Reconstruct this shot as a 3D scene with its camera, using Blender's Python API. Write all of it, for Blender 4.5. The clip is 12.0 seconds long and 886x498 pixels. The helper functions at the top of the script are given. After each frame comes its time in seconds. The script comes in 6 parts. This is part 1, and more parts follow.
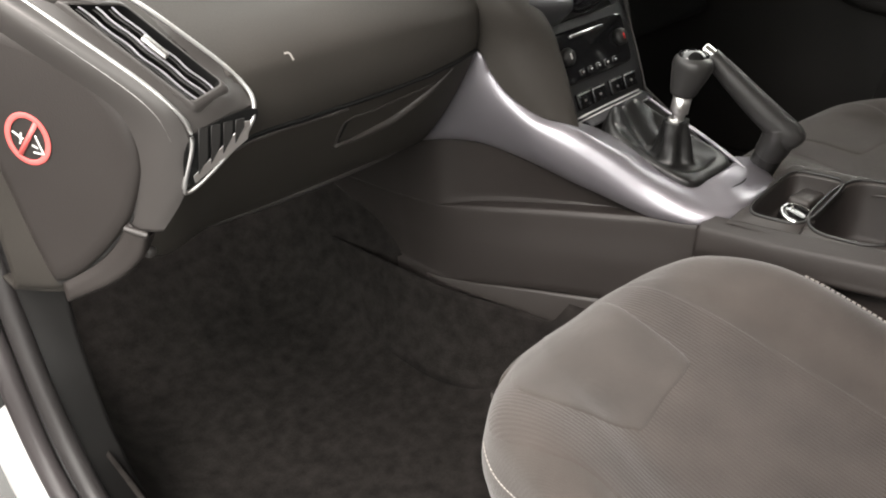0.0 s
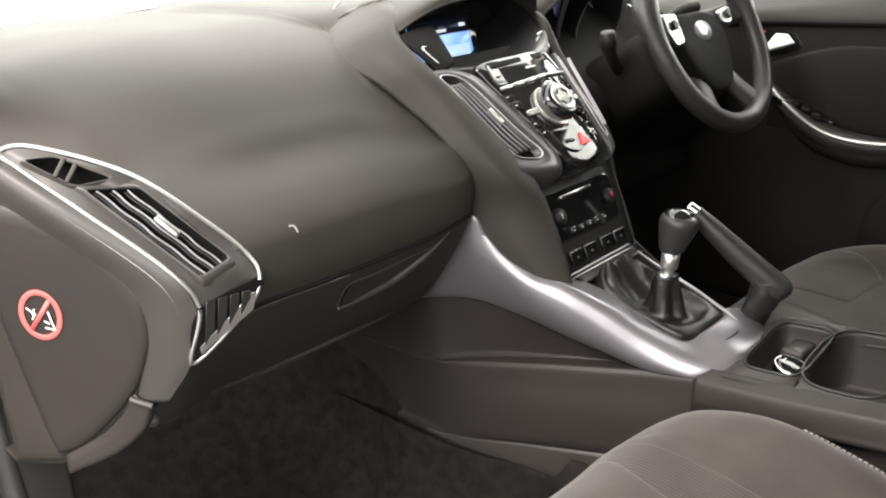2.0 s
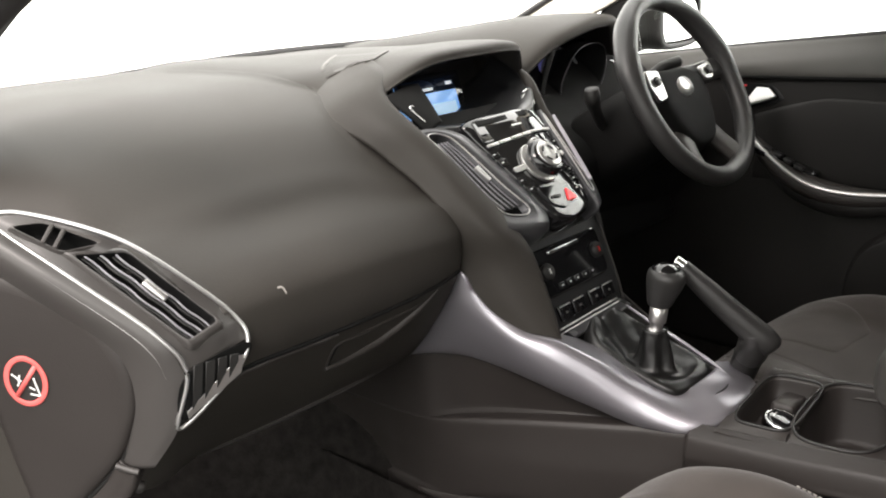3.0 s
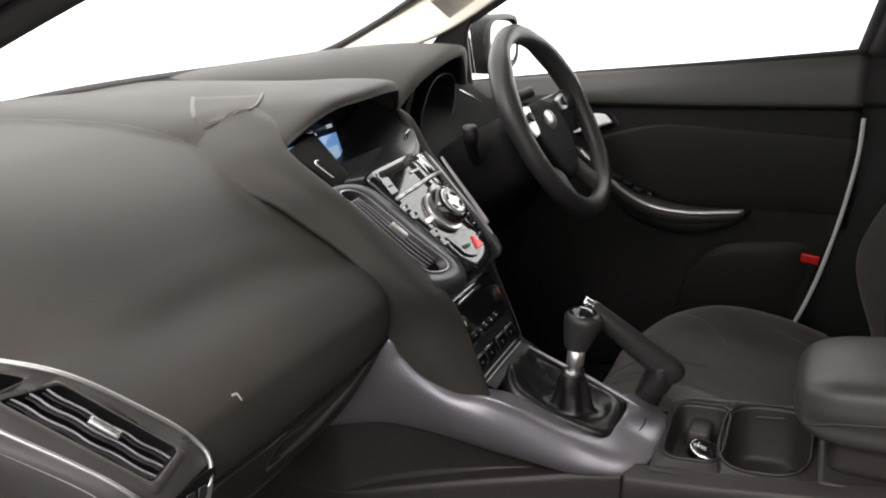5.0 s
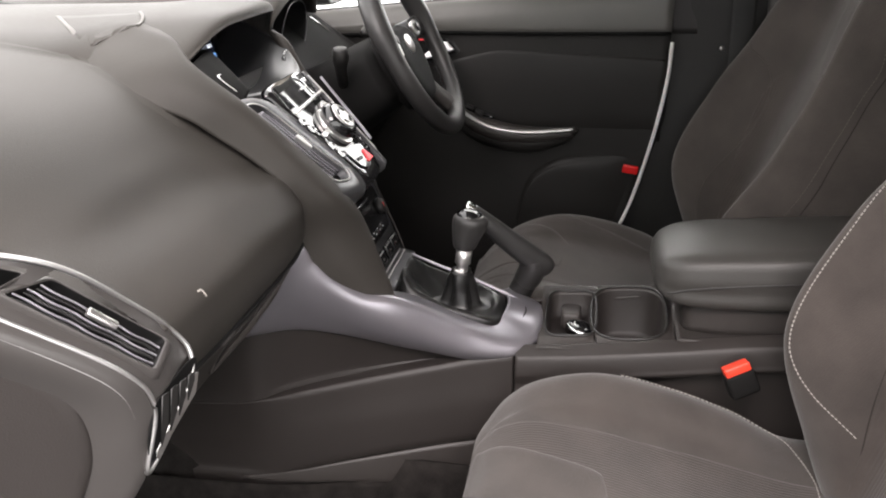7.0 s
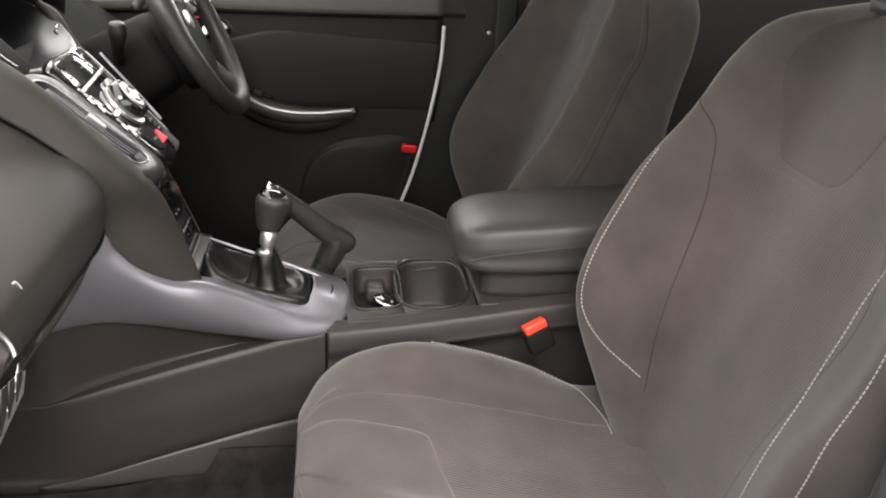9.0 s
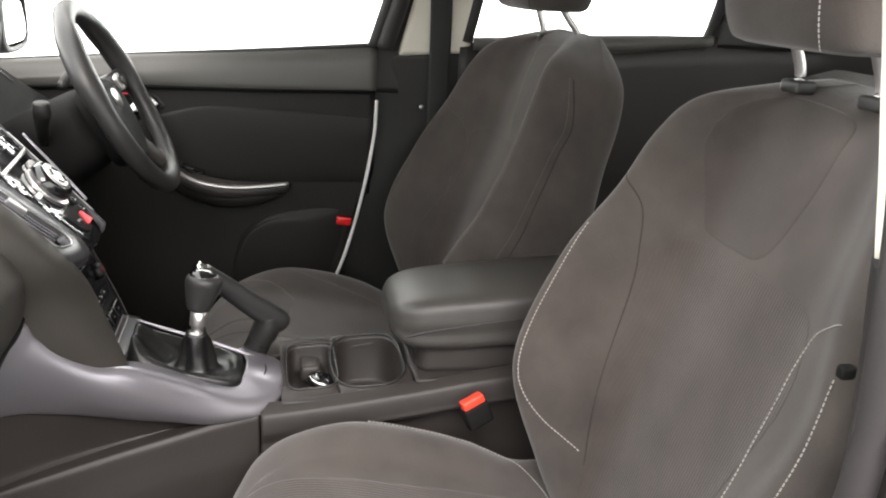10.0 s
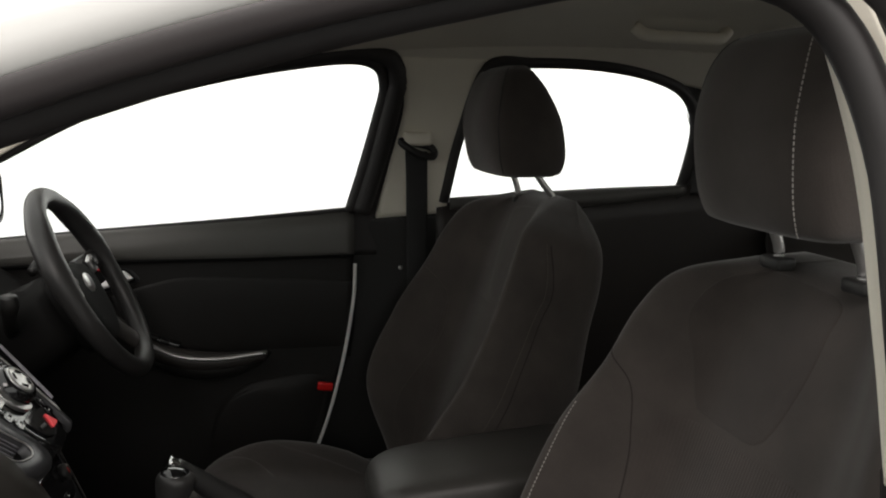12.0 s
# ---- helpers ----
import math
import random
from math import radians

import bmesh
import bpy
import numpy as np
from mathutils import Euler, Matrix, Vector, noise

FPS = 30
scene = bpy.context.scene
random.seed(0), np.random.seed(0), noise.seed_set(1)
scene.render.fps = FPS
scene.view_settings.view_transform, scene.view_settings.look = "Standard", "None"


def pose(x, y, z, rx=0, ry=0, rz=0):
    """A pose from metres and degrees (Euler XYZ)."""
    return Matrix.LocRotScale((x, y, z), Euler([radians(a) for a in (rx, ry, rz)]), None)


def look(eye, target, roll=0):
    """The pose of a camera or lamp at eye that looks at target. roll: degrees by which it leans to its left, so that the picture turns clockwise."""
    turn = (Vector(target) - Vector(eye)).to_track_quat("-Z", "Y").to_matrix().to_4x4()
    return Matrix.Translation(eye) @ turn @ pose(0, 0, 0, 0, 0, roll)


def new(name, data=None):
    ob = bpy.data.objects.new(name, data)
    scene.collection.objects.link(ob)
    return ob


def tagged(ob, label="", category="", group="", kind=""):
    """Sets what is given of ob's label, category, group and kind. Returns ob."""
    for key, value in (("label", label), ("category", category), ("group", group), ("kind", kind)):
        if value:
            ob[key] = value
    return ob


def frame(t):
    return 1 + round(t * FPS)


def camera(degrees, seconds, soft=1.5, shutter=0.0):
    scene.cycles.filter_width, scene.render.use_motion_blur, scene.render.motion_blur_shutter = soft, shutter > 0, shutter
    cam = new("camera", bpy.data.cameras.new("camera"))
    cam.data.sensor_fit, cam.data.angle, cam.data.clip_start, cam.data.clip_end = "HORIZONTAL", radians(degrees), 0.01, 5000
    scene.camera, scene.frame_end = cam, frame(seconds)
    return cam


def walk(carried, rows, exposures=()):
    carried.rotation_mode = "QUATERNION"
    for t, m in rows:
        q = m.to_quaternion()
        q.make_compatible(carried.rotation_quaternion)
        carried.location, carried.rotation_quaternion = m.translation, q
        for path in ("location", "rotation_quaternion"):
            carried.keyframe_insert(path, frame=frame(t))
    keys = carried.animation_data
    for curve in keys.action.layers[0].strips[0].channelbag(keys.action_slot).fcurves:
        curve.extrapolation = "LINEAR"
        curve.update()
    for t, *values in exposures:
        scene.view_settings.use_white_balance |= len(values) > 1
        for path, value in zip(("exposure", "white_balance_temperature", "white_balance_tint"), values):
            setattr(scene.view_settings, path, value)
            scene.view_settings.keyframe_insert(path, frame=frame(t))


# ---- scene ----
cam = camera(56.1, 12.0, soft=2.0)
PATH = [
    (0, (-0.942, -0.517, 1.077), (0.271, 0.732, 0.092), -2.9),
    (0.5, (-0.94, -0.519, 1.088), (0.307, 0.756, 0.183), -3.2),
    (1, (-0.941, -0.521, 1.099), (0.336, 0.775, 0.267), -3.6),
    (1.5, (-0.943, -0.52, 1.108), (0.361, 0.792, 0.348), -3.8),
    (2, (-0.95, -0.522, 1.113), (0.379, 0.804, 0.424), -3.7),
    (2.5, (-0.954, -0.528, 1.122), (0.392, 0.814, 0.499), -3.8),
    (3, (-0.947, -0.523, 1.127), (0.429, 0.805, 0.542), -4.0),
    (3.2, (-0.946, -0.51, 1.126), (0.457, 0.795, 0.552), -4.0),
    (4.8, (-0.984, -0.312, 1.193), (0.694, 0.583, 0.575), -3.2),
    (5, (-0.994, -0.293, 1.194), (0.716, 0.535, 0.569), -2.8),
    (5.5, (-1.023, -0.254, 1.186), (0.747, 0.405, 0.529), -1.9),
    (6, (-1.062, -0.226, 1.18), (0.737, 0.315, 0.496), -1.7),
    (6.5, (-1.096, -0.201, 1.175), (0.717, 0.239, 0.456), -1.1),
    (6.7, (-1.11, -0.191, 1.169), (0.709, 0.208, 0.439), -1.0),
    (8.5, (-1.151, -0.093, 1.164), (0.673, -0.237, 0.355), 1.8),
    (9, (-1.152, -0.091, 1.162), (0.674, -0.363, 0.392), 3.2),
    (9.5, (-1.15, -0.092, 1.169), (0.689, -0.448, 0.469), 3.5),
    (10, (-1.143, -0.098, 1.177), (0.713, -0.515, 0.558), 3.4),
    (10.5, (-1.128, -0.105, 1.192), (0.746, -0.557, 0.657), 3.2),
    (11, (-1.116, -0.108, 1.211), (0.775, -0.576, 0.756), 2.5),
    (11.5, (-1.105, -0.109, 1.227), (0.8, -0.579, 0.842), 1.8),
    (12, (-1.097, -0.113, 1.243), (0.823, -0.569, 0.917), 1.0),
]
EXPOSURES = [(0.0, 0.45, 6500, 10), (2.4, 0.48, 6500, 10), (3.1, 0.0, 6450, 11), (5.5, -0.52, 6330, 14), (6.7, 0.24, 6350, 15), (8.5, 0.36, 6450, 15), (9.5, 0.56, 6300, 12), (10.3, 0.41, 6350, 11), (11.0, -0.65, 6400, 10), (12.0, -1.55, 6450, 10)]
walk(cam, [(t, look(eye, target, roll)) for t, eye, target, roll in PATH], EXPOSURES)

# ---- world and lights ----
world = bpy.data.worlds.new("white_booth")
world.use_nodes = True
world.node_tree.nodes["Background"].inputs["Color"].default_value = (1.0, 0.99, 0.93, 1)
world.node_tree.nodes["Background"].inputs["Strength"].default_value = 3.4
scene.world = world


def fill_lamp(name, size_x, size_y, power, eye, target):
    data = bpy.data.lights.new(name, "AREA")
    data.shape, data.size, data.size_y, data.energy = "RECTANGLE", size_x, size_y, power
    data.color = (1.0, 0.89, 0.84)
    ob = new(name, data)
    ob.matrix_world = look(eye, target)
    return ob


# Unseen fill lamp, added to brighten the seats through the open doorway.
fill_lamp("booth_light_side", 2.6, 0.9, 118, (-2.35, -0.25, 2.85), (-0.2, -0.1, 0.6))


# ---- materials ----
def material(name, color, rough=0.5, metal=0.0, grain=0.0, grain_scale=400.0, vary=0.15, vary_scale=6.0, coat=0.0, spec=0.5, second=None):
    """A surface with colour variation at two scales and a fine relief."""
    m = bpy.data.materials.new(name)
    m.use_nodes = True
    n, l = m.node_tree.nodes, m.node_tree.links
    b = n["Principled BSDF"]
    b.inputs["Metallic"].default_value, b.inputs["Roughness"].default_value = metal, rough
    b.inputs["Specular IOR Level"].default_value = spec
    b.inputs["Coat Weight"].default_value, b.inputs["Coat Roughness"].default_value = coat, 0.08
    co = n.new("ShaderNodeTexCoord")
    big, fine = n.new("ShaderNodeTexNoise"), n.new("ShaderNodeTexNoise")
    big.inputs["Scale"].default_value, big.inputs["Detail"].default_value = vary_scale, 6
    fine.inputs["Scale"].default_value, fine.inputs["Detail"].default_value = grain_scale, 3
    l.new(co.outputs["Object"], big.inputs["Vector"])
    l.new(co.outputs["Object"], fine.inputs["Vector"])
    mixed = n.new("ShaderNodeMath")
    mixed.operation = "MULTIPLY_ADD"
    mixed.inputs[1].default_value = 0.35
    l.new(fine.outputs["Fac"], mixed.inputs[0])
    l.new(big.outputs["Fac"], mixed.inputs[2])
    ramp = n.new("ShaderNodeValToRGB")
    ramp.color_ramp.elements[0].position, ramp.color_ramp.elements[1].position = 0.4, 0.95
    lo = [c * (1 - vary) for c in color]
    hi = [min(1, c * (1 + vary)) for c in (second or color)]
    ramp.color_ramp.elements[0].color, ramp.color_ramp.elements[1].color = (*lo, 1), (*hi, 1)
    l.new(mixed.outputs[0], ramp.inputs["Fac"])
    l.new(ramp.outputs["Color"], b.inputs["Base Color"])
    rr = n.new("ShaderNodeMapRange")
    rr.inputs["To Min"].default_value, rr.inputs["To Max"].default_value = max(0.02, rough - 0.08), min(1, rough + 0.08)
    l.new(big.outputs["Fac"], rr.inputs["Value"])
    l.new(rr.outputs["Result"], b.inputs["Roughness"])
    if grain:
        bump = n.new("ShaderNodeBump")
        bump.inputs["Strength"].default_value, bump.inputs["Distance"].default_value = grain, 0.0006
        l.new(fine.outputs["Fac"], bump.inputs["Height"])
        l.new(bump.outputs["Normal"], b.inputs["Normal"])
    return m


def plain(name, color, rough=0.4, metal=0.0, emit=0.0, coat=0.0):
    m = bpy.data.materials.new(name)
    m.use_nodes = True
    b = m.node_tree.nodes["Principled BSDF"]
    b.inputs["Base Color"].default_value = (*color, 1)
    b.inputs["Roughness"].default_value, b.inputs["Metallic"].default_value = rough, metal
    b.inputs["Coat Weight"].default_value = coat
    if emit:
        b.inputs["Emission Color"].default_value, b.inputs["Emission Strength"].default_value = (*color, 1), emit
    return m


def glass_material():
    m = bpy.data.materials.new("window_glass")
    m.use_nodes = True
    b = m.node_tree.nodes["Principled BSDF"]
    b.inputs["Base Color"].default_value = (0.95, 0.97, 0.96, 1)
    b.inputs["Transmission Weight"].default_value, b.inputs["Roughness"].default_value = 1.0, 0.0
    b.inputs["IOR"].default_value = 1.45
    return m


def fabric_material(name, color, ribs=False):
    """A woven seat cloth: threads both ways, or fine ribs along the seat."""
    m = material(name, color, rough=0.95, grain=0.6, grain_scale=900, vary=0.3, vary_scale=13, spec=0.2)
    n, l = m.node_tree.nodes, m.node_tree.links
    co = n.new("ShaderNodeTexCoord")
    wave = n.new("ShaderNodeTexWave")
    wave.bands_direction = "X"
    wave.inputs["Scale"].default_value, wave.inputs["Distortion"].default_value = (66.0 if ribs else 160.0), 0.6
    l.new(co.outputs["Object"], wave.inputs["Vector"])
    bump = n.new("ShaderNodeBump")
    bump.inputs["Strength"].default_value, bump.inputs["Distance"].default_value = (0.28 if ribs else 0.08), 0.001
    l.new(wave.outputs["Fac"], bump.inputs["Height"])
    old = n["Bump"]
    l.new(old.outputs["Normal"], bump.inputs["Normal"])
    b = n["Principled BSDF"]
    l.new(bump.outputs["Normal"], b.inputs["Normal"])
    b.inputs["Sheen Weight"].default_value, b.inputs["Sheen Roughness"].default_value = 0.25, 0.5
    return m


M_DASH = material("soft_dash_plastic", (0.0340, 0.0306, 0.0268), 0.58, grain=0.4, grain_scale=700, vary=0.2, spec=0.29)
M_HARD = material("hard_grained_plastic", (0.0352, 0.031, 0.0288), 0.46, grain=0.3, grain_scale=800, vary=0.12, spec=0.45)
M_SIDE = material("charcoal_console_side", (0.0265, 0.0228, 0.0212), 0.48, grain=0.4, grain_scale=800, vary=0.15, spec=0.4)
M_DARK = material("black_plastic", (0.014, 0.0135, 0.013), 0.5, grain=0.2, grain_scale=700)
M_GREY = material("grey_painted_trim", (0.385, 0.37, 0.405), 0.34, metal=0.8, grain=0.0, grain_scale=2000, vary=0.06)
M_SATIN = material("satin_silver", (0.55, 0.54, 0.53), 0.3, metal=0.9, vary=0.05)
M_VENT = material("dark_grey_vent_paint", (0.066, 0.065, 0.069), 0.32, metal=0.4, vary=0.06)
# Near-black puts shade into recesses; also used for black tabs and joints.
M_HOLE = material("black_parts_and_recess_shade", (0.005, 0.005, 0.005), 0.7, spec=0.2)
# Black parts; also puts shade into the driver's dash pad and knee panel.
M_MATTE = material("matte_black_and_shaded_plastic", (0.008, 0.0078, 0.0076), 0.75, grain=0.2, grain_scale=700, spec=0.12)
M_BEZEL = material("silver_vent_line", (0.55, 0.545, 0.54), 0.36, metal=0.9, vary=0.06)
M_FRAME = material("smooth_grey_end_frame", (0.050, 0.046, 0.044), 0.36, grain=0.1, grain_scale=900, vary=0.08)
M_DOOR = material("charcoal_door_panel", (0.0155, 0.0145, 0.0138), 0.52, grain=0.3, grain_scale=700, spec=0.28)
# Door tops coloured lighter than the panels, for light from the windows above.
M_ROLL = material("door_roll_window_lit", (0.086, 0.083, 0.077), 0.45, grain=0.35, grain_scale=600, vary=0.12, spec=0.5)
M_HANDLE = material("satin_silver_handle", (0.82, 0.81, 0.80), 0.32, metal=0.6, vary=0.05)
M_STACK = material("dark_satin_stack_plastic", (0.017, 0.017, 0.018), 0.36, grain=0.1, grain_scale=900, vary=0.08)
M_CHROME = plain("chrome", (0.8, 0.8, 0.8), 0.08, 1.0)
M_GLOSS = plain("gloss_black", (0.008, 0.008, 0.009), 0.06, 0.0, coat=0.5)
M_LEATHER = material("black_leather", (0.027, 0.026, 0.0255), 0.40, grain=0.5, grain_scale=500, vary=0.15)
M_GAITER = material("creased_gaiter_leather", (0.0085, 0.0084, 0.0083), 0.33, grain=0.35, grain_scale=500, vary=0.15, spec=0.5)
M_BLOCKER = material("grey_light_blocker", (0.16, 0.157, 0.154), 0.9, vary=0.08)
M_ARM = material("grey_leatherette", (0.04, 0.038, 0.035), 0.42, grain=0.45, grain_scale=600, vary=0.1)
M_CLOTH = fabric_material("charcoal_cloth", (0.0535, 0.0458, 0.0412))
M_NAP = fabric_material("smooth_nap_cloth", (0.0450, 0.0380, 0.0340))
M_STRIP = material("pale_grey_strip", (0.13, 0.126, 0.119), 0.65, vary=0.08, spec=0.3)
# Darker than the cloth: shade in the seam creases put into colour.
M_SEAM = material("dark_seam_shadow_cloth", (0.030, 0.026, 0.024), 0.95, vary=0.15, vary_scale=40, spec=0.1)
M_RIB = fabric_material("ribbed_charcoal_cloth", (0.0525, 0.0440, 0.0396), True)
M_CARPET = material("black_carpet", (0.0165, 0.0147, 0.0137), 1.0, grain=1.0, grain_scale=350, vary=0.5, vary_scale=45, spec=0.1)
M_CREAM = material("cream_pillar_trim", (0.84, 0.80, 0.69), 0.6, grain=0.2, grain_scale=700, vary=0.05)
M_LINING = material("grey_beige_headlining", (0.74, 0.705, 0.62), 0.95, grain=0.6, grain_scale=500, vary=0.06, spec=0.1)
M_RUBBER = material("black_rubber", (0.028, 0.026, 0.026), 0.5, vary=0.15)
M_FLANGE = material("satin_grey_flange", (0.055, 0.049, 0.050), 0.36, vary=0.12, vary_scale=9)
M_SEAL = material("grey_black_door_seal", (0.029, 0.0265, 0.0265), 0.45, vary=0.12)
M_PAINT = material("white_car_paint", (0.78, 0.78, 0.76), 0.25, coat=0.8, vary=0.02)
M_RED = plain("red_plastic", (0.75, 0.03, 0.02), 0.35)
M_GLASS = glass_material()
M_THREAD = material("pale_thread", (0.36, 0.34, 0.315), 0.8, vary=0.2, vary_scale=300)
# Darker, browner copy of the pale thread, for the driver's seat in shade.
M_THREAD_SHADED = material("shaded_brown_thread", (0.085, 0.072, 0.064), 0.85, vary=0.2, vary_scale=300)
M_WHITE = plain("white_print", (0.75, 0.75, 0.73), 0.5)
M_FLOOR = material("low_bounce_floor", (0.07, 0.068, 0.066), 0.6, vary=0.04)
M_SILL = material("dark_sill_plastic", (0.0095, 0.009, 0.0088), 0.5, grain=0.3, grain_scale=700, spec=0.4)
M_KICK = material("dark_kick_plastic", (0.015, 0.014, 0.0135), 0.45, grain=0.3, grain_scale=800)
M_WEB = material("seat_belt_webbing", (0.022, 0.022, 0.022), 0.8, grain=0.6, grain_scale=900)


# ---- mesh helpers ----
def spline(pts, n, closed=False):
    """n points on a smooth curve through the given ones, evenly spread over the spans."""
    p = np.asarray(pts, float)
    k = len(p)
    if closed:
        q, s = np.vstack([p[-1], p, p[0], p[1]]), np.arange(n) * k / n
    else:
        q, s = np.vstack([2 * p[0] - p[1], p, 2 * p[-1] - p[-2]]), np.linspace(0, k - 1, n)
    i = np.minimum(s.astype(int), (k if closed else k - 1) - 1)
    f = (s - i)[:, None]
    a, b, c, d = q[i], q[i + 1], q[i + 2], q[i + 3]
    return 0.5 * (2 * b + (c - a) * f + (2 * a - 5 * b + 4 * c - d) * f**2 + (3 * b - a - 3 * c + d) * f**3)


def from_grid(name, g, closed_v=False, caps=False):
    """A smooth mesh from a grid of points (rows, columns, 3)."""
    g = np.asarray(g, float)
    r, c = g.shape[:2]
    faces = [(i * c + j, i * c + (j + 1) % c, (i + 1) * c + (j + 1) % c, (i + 1) * c + j) for i in range(r - 1) for j in range(c if closed_v else c - 1)]
    if caps:
        faces += [tuple(range(c))[::-1], tuple((r - 1) * c + j for j in range(c))]
    me = bpy.data.meshes.new(name)
    me.from_pydata(g.reshape(-1, 3).tolist(), [], faces)
    bm = bmesh.new()
    bm.from_mesh(me)
    bmesh.ops.recalc_face_normals(bm, faces=bm.faces)
    bm.to_mesh(me)
    bm.free()
    me.polygons.foreach_set("use_smooth", [True] * len(me.polygons))
    return me


def loft(rows, nu=40, nv=40, closed=False):
    """Resample rows of control points to a smooth grid."""
    a = np.stack([spline(r, nv, closed) for r in rows])
    return np.stack([spline(a[:, j], nu) for j in range(nv)], axis=1)


def put(name, me, mat, parent=None, label="", thick=0.0, m=None, smooth_angle=None):
    ob = new(name, me)
    me.materials.append(mat)
    if m is not None:
        ob.matrix_local = m
    if parent is not None:
        ob.parent = parent
    if label:
        ob["label"] = label
    if thick:
        mod = ob.modifiers.new("thickness", "SOLIDIFY")
        mod.thickness, mod.offset = thick, 0.0
    return ob


def part(name, bm, mat, parent, label="", m=None):
    me = bpy.data.meshes.new(name)
    bm.to_mesh(me)
    bm.free()
    return put(name, me, mat, parent, label, m=m)


def thing(name, label, category, at=(0, 0, 0), group="", kind=""):
    ob = new(name)
    ob.location = at
    ob.empty_display_size = 0.05
    return tagged(ob, label, category, group, kind)


def box(sx, sy, sz, bevel=0.004, m=None, seg=3):
    bm = bmesh.new()
    bmesh.ops.create_cube(bm, size=1)
    bmesh.ops.scale(bm, vec=(sx, sy, sz), verts=bm.verts)
    if bevel:
        bmesh.ops.bevel(bm, geom=bm.edges[:], offset=bevel, segments=seg, profile=0.5, affect="EDGES")
    if m is not None:
        bmesh.ops.transform(bm, matrix=m, verts=bm.verts)
    for f in bm.faces:
        f.smooth = True
    return bm


def tube(name, pts, radius, n=48, sides=14, closed=False, flat=1.0, up=(0, 0, 1)):
    """A tube along a smooth curve; radius one number or one for each given point; flat squeezes it along the up side."""
    p = spline(pts, n, closed)
    rad = np.full(n, radius) if np.isscalar(radius) else spline(np.array(radius)[:, None], n, closed)[:, 0]
    tang = np.roll(p, -1, 0) - np.roll(p, 1, 0) if closed else np.gradient(p, axis=0)
    tang /= np.linalg.norm(tang, axis=1)[:, None]
    a = np.linspace(0, 2 * np.pi, sides, endpoint=False)
    rings = []
    for k in range(n):
        s = np.cross(tang[k], up)
        s /= max(np.linalg.norm(s), 1e-6)
        u = np.cross(s, tang[k])
        rings.append(p[k] + rad[k] * (np.cos(a)[:, None] * s + flat * np.sin(a)[:, None] * u))
    if closed:
        rings.append(rings[0])
    return from_grid(name, np.array(rings), True, not closed)


def lathe(name, profile, m=None, sides=40):
    """Turn (radius, height) pairs about z."""
    a = np.linspace(0, 2 * np.pi, sides, endpoint=False)
    g = np.array([[(r * math.cos(t), r * math.sin(t), z) for t in a] for r, z in profile])
    me = from_grid(name, g, True, True)
    if m is not None:
        me.transform(m)
    return me


def plate(outline, depth, m, bevel=0.002, seg=2):
    """A flat piece from a 2D outline, depth thick below its face, laid by m."""
    bm = bmesh.new()
    vs = [bm.verts.new((x, y, 0)) for x, y in outline]
    f = bm.faces.new(vs)
    if f.normal.z < 0 or sum(a[0] * b[1] - b[0] * a[1] for a, b in zip(outline, outline[1:] + outline[:1])) < 0:
        f.normal_flip()
    r = bmesh.ops.extrude_face_region(bm, geom=[f])
    bmesh.ops.translate(bm, vec=(0, 0, -depth), verts=[v for v in r["geom"] if isinstance(v, bmesh.types.BMVert)])
    bmesh.ops.recalc_face_normals(bm, faces=bm.faces)
    if bevel:
        bmesh.ops.bevel(bm, geom=[e for e in bm.edges if all(abs(v.co.z) < 1e-6 for v in e.verts)], offset=bevel, segments=seg, profile=0.5, affect="EDGES")
    bmesh.ops.transform(bm, matrix=m, verts=bm.verts)
    return bm


def rounded(pts, r=0.01, n=5):
    """An outline with rounded corners."""
    out = []
    for k, p in enumerate(pts):
        p, a, b = np.array(p), np.array(pts[k - 1]), np.array(pts[(k + 1) % len(pts)])
        da, db = a - p, b - p
        ra = min(r, np.linalg.norm(da) * 0.45)
        rb = min(r, np.linalg.norm(db) * 0.45)
        s, e = p + da / np.linalg.norm(da) * ra, p + db / np.linalg.norm(db) * rb
        for f in np.linspace(0, 1, n):
            out.append(tuple((1 - f) ** 2 * s + 2 * f * (1 - f) * p + f * f * e))
    return out


def rings(name, loops):
    """Closed loops of equal count joined in order, the last one filled."""
    g = np.array([np.asarray(q, float) for q in loops])
    r, c = g.shape[:2]
    faces = [(i * c + j, i * c + (j + 1) % c, (i + 1) * c + (j + 1) % c, (i + 1) * c + j) for i in range(r - 1) for j in range(c)]
    faces.append(tuple((r - 1) * c + j for j in range(c)))
    me = bpy.data.meshes.new(name)
    me.from_pydata(g.reshape(-1, 3).tolist(), [], faces)
    me.polygons.foreach_set("use_smooth", [True] * (len(faces) - 1) + [False])
    return me


def axes(o, x, y):
    """A frame at o whose x and y axes lie along those given."""
    x = Vector(x).normalized()
    z = x.cross(Vector(y)).normalized()
    y = z.cross(x)
    return Matrix(((x.x, y.x, z.x, o[0]), (x.y, y.y, z.y, o[1]), (x.z, y.z, z.z, o[2]), (0, 0, 0, 1)))


# ---- the booth ----
# Out-of-view floor, coloured dark to keep bounced light off low surfaces.
bm = bmesh.new()
bmesh.ops.create_grid(bm, x_segments=2, y_segments=2, size=60)
tagged(part("ground", bm, M_FLOOR, None), "unseen booth floor under the car, kept dark to cut bounced light", "floor", kind="structure")

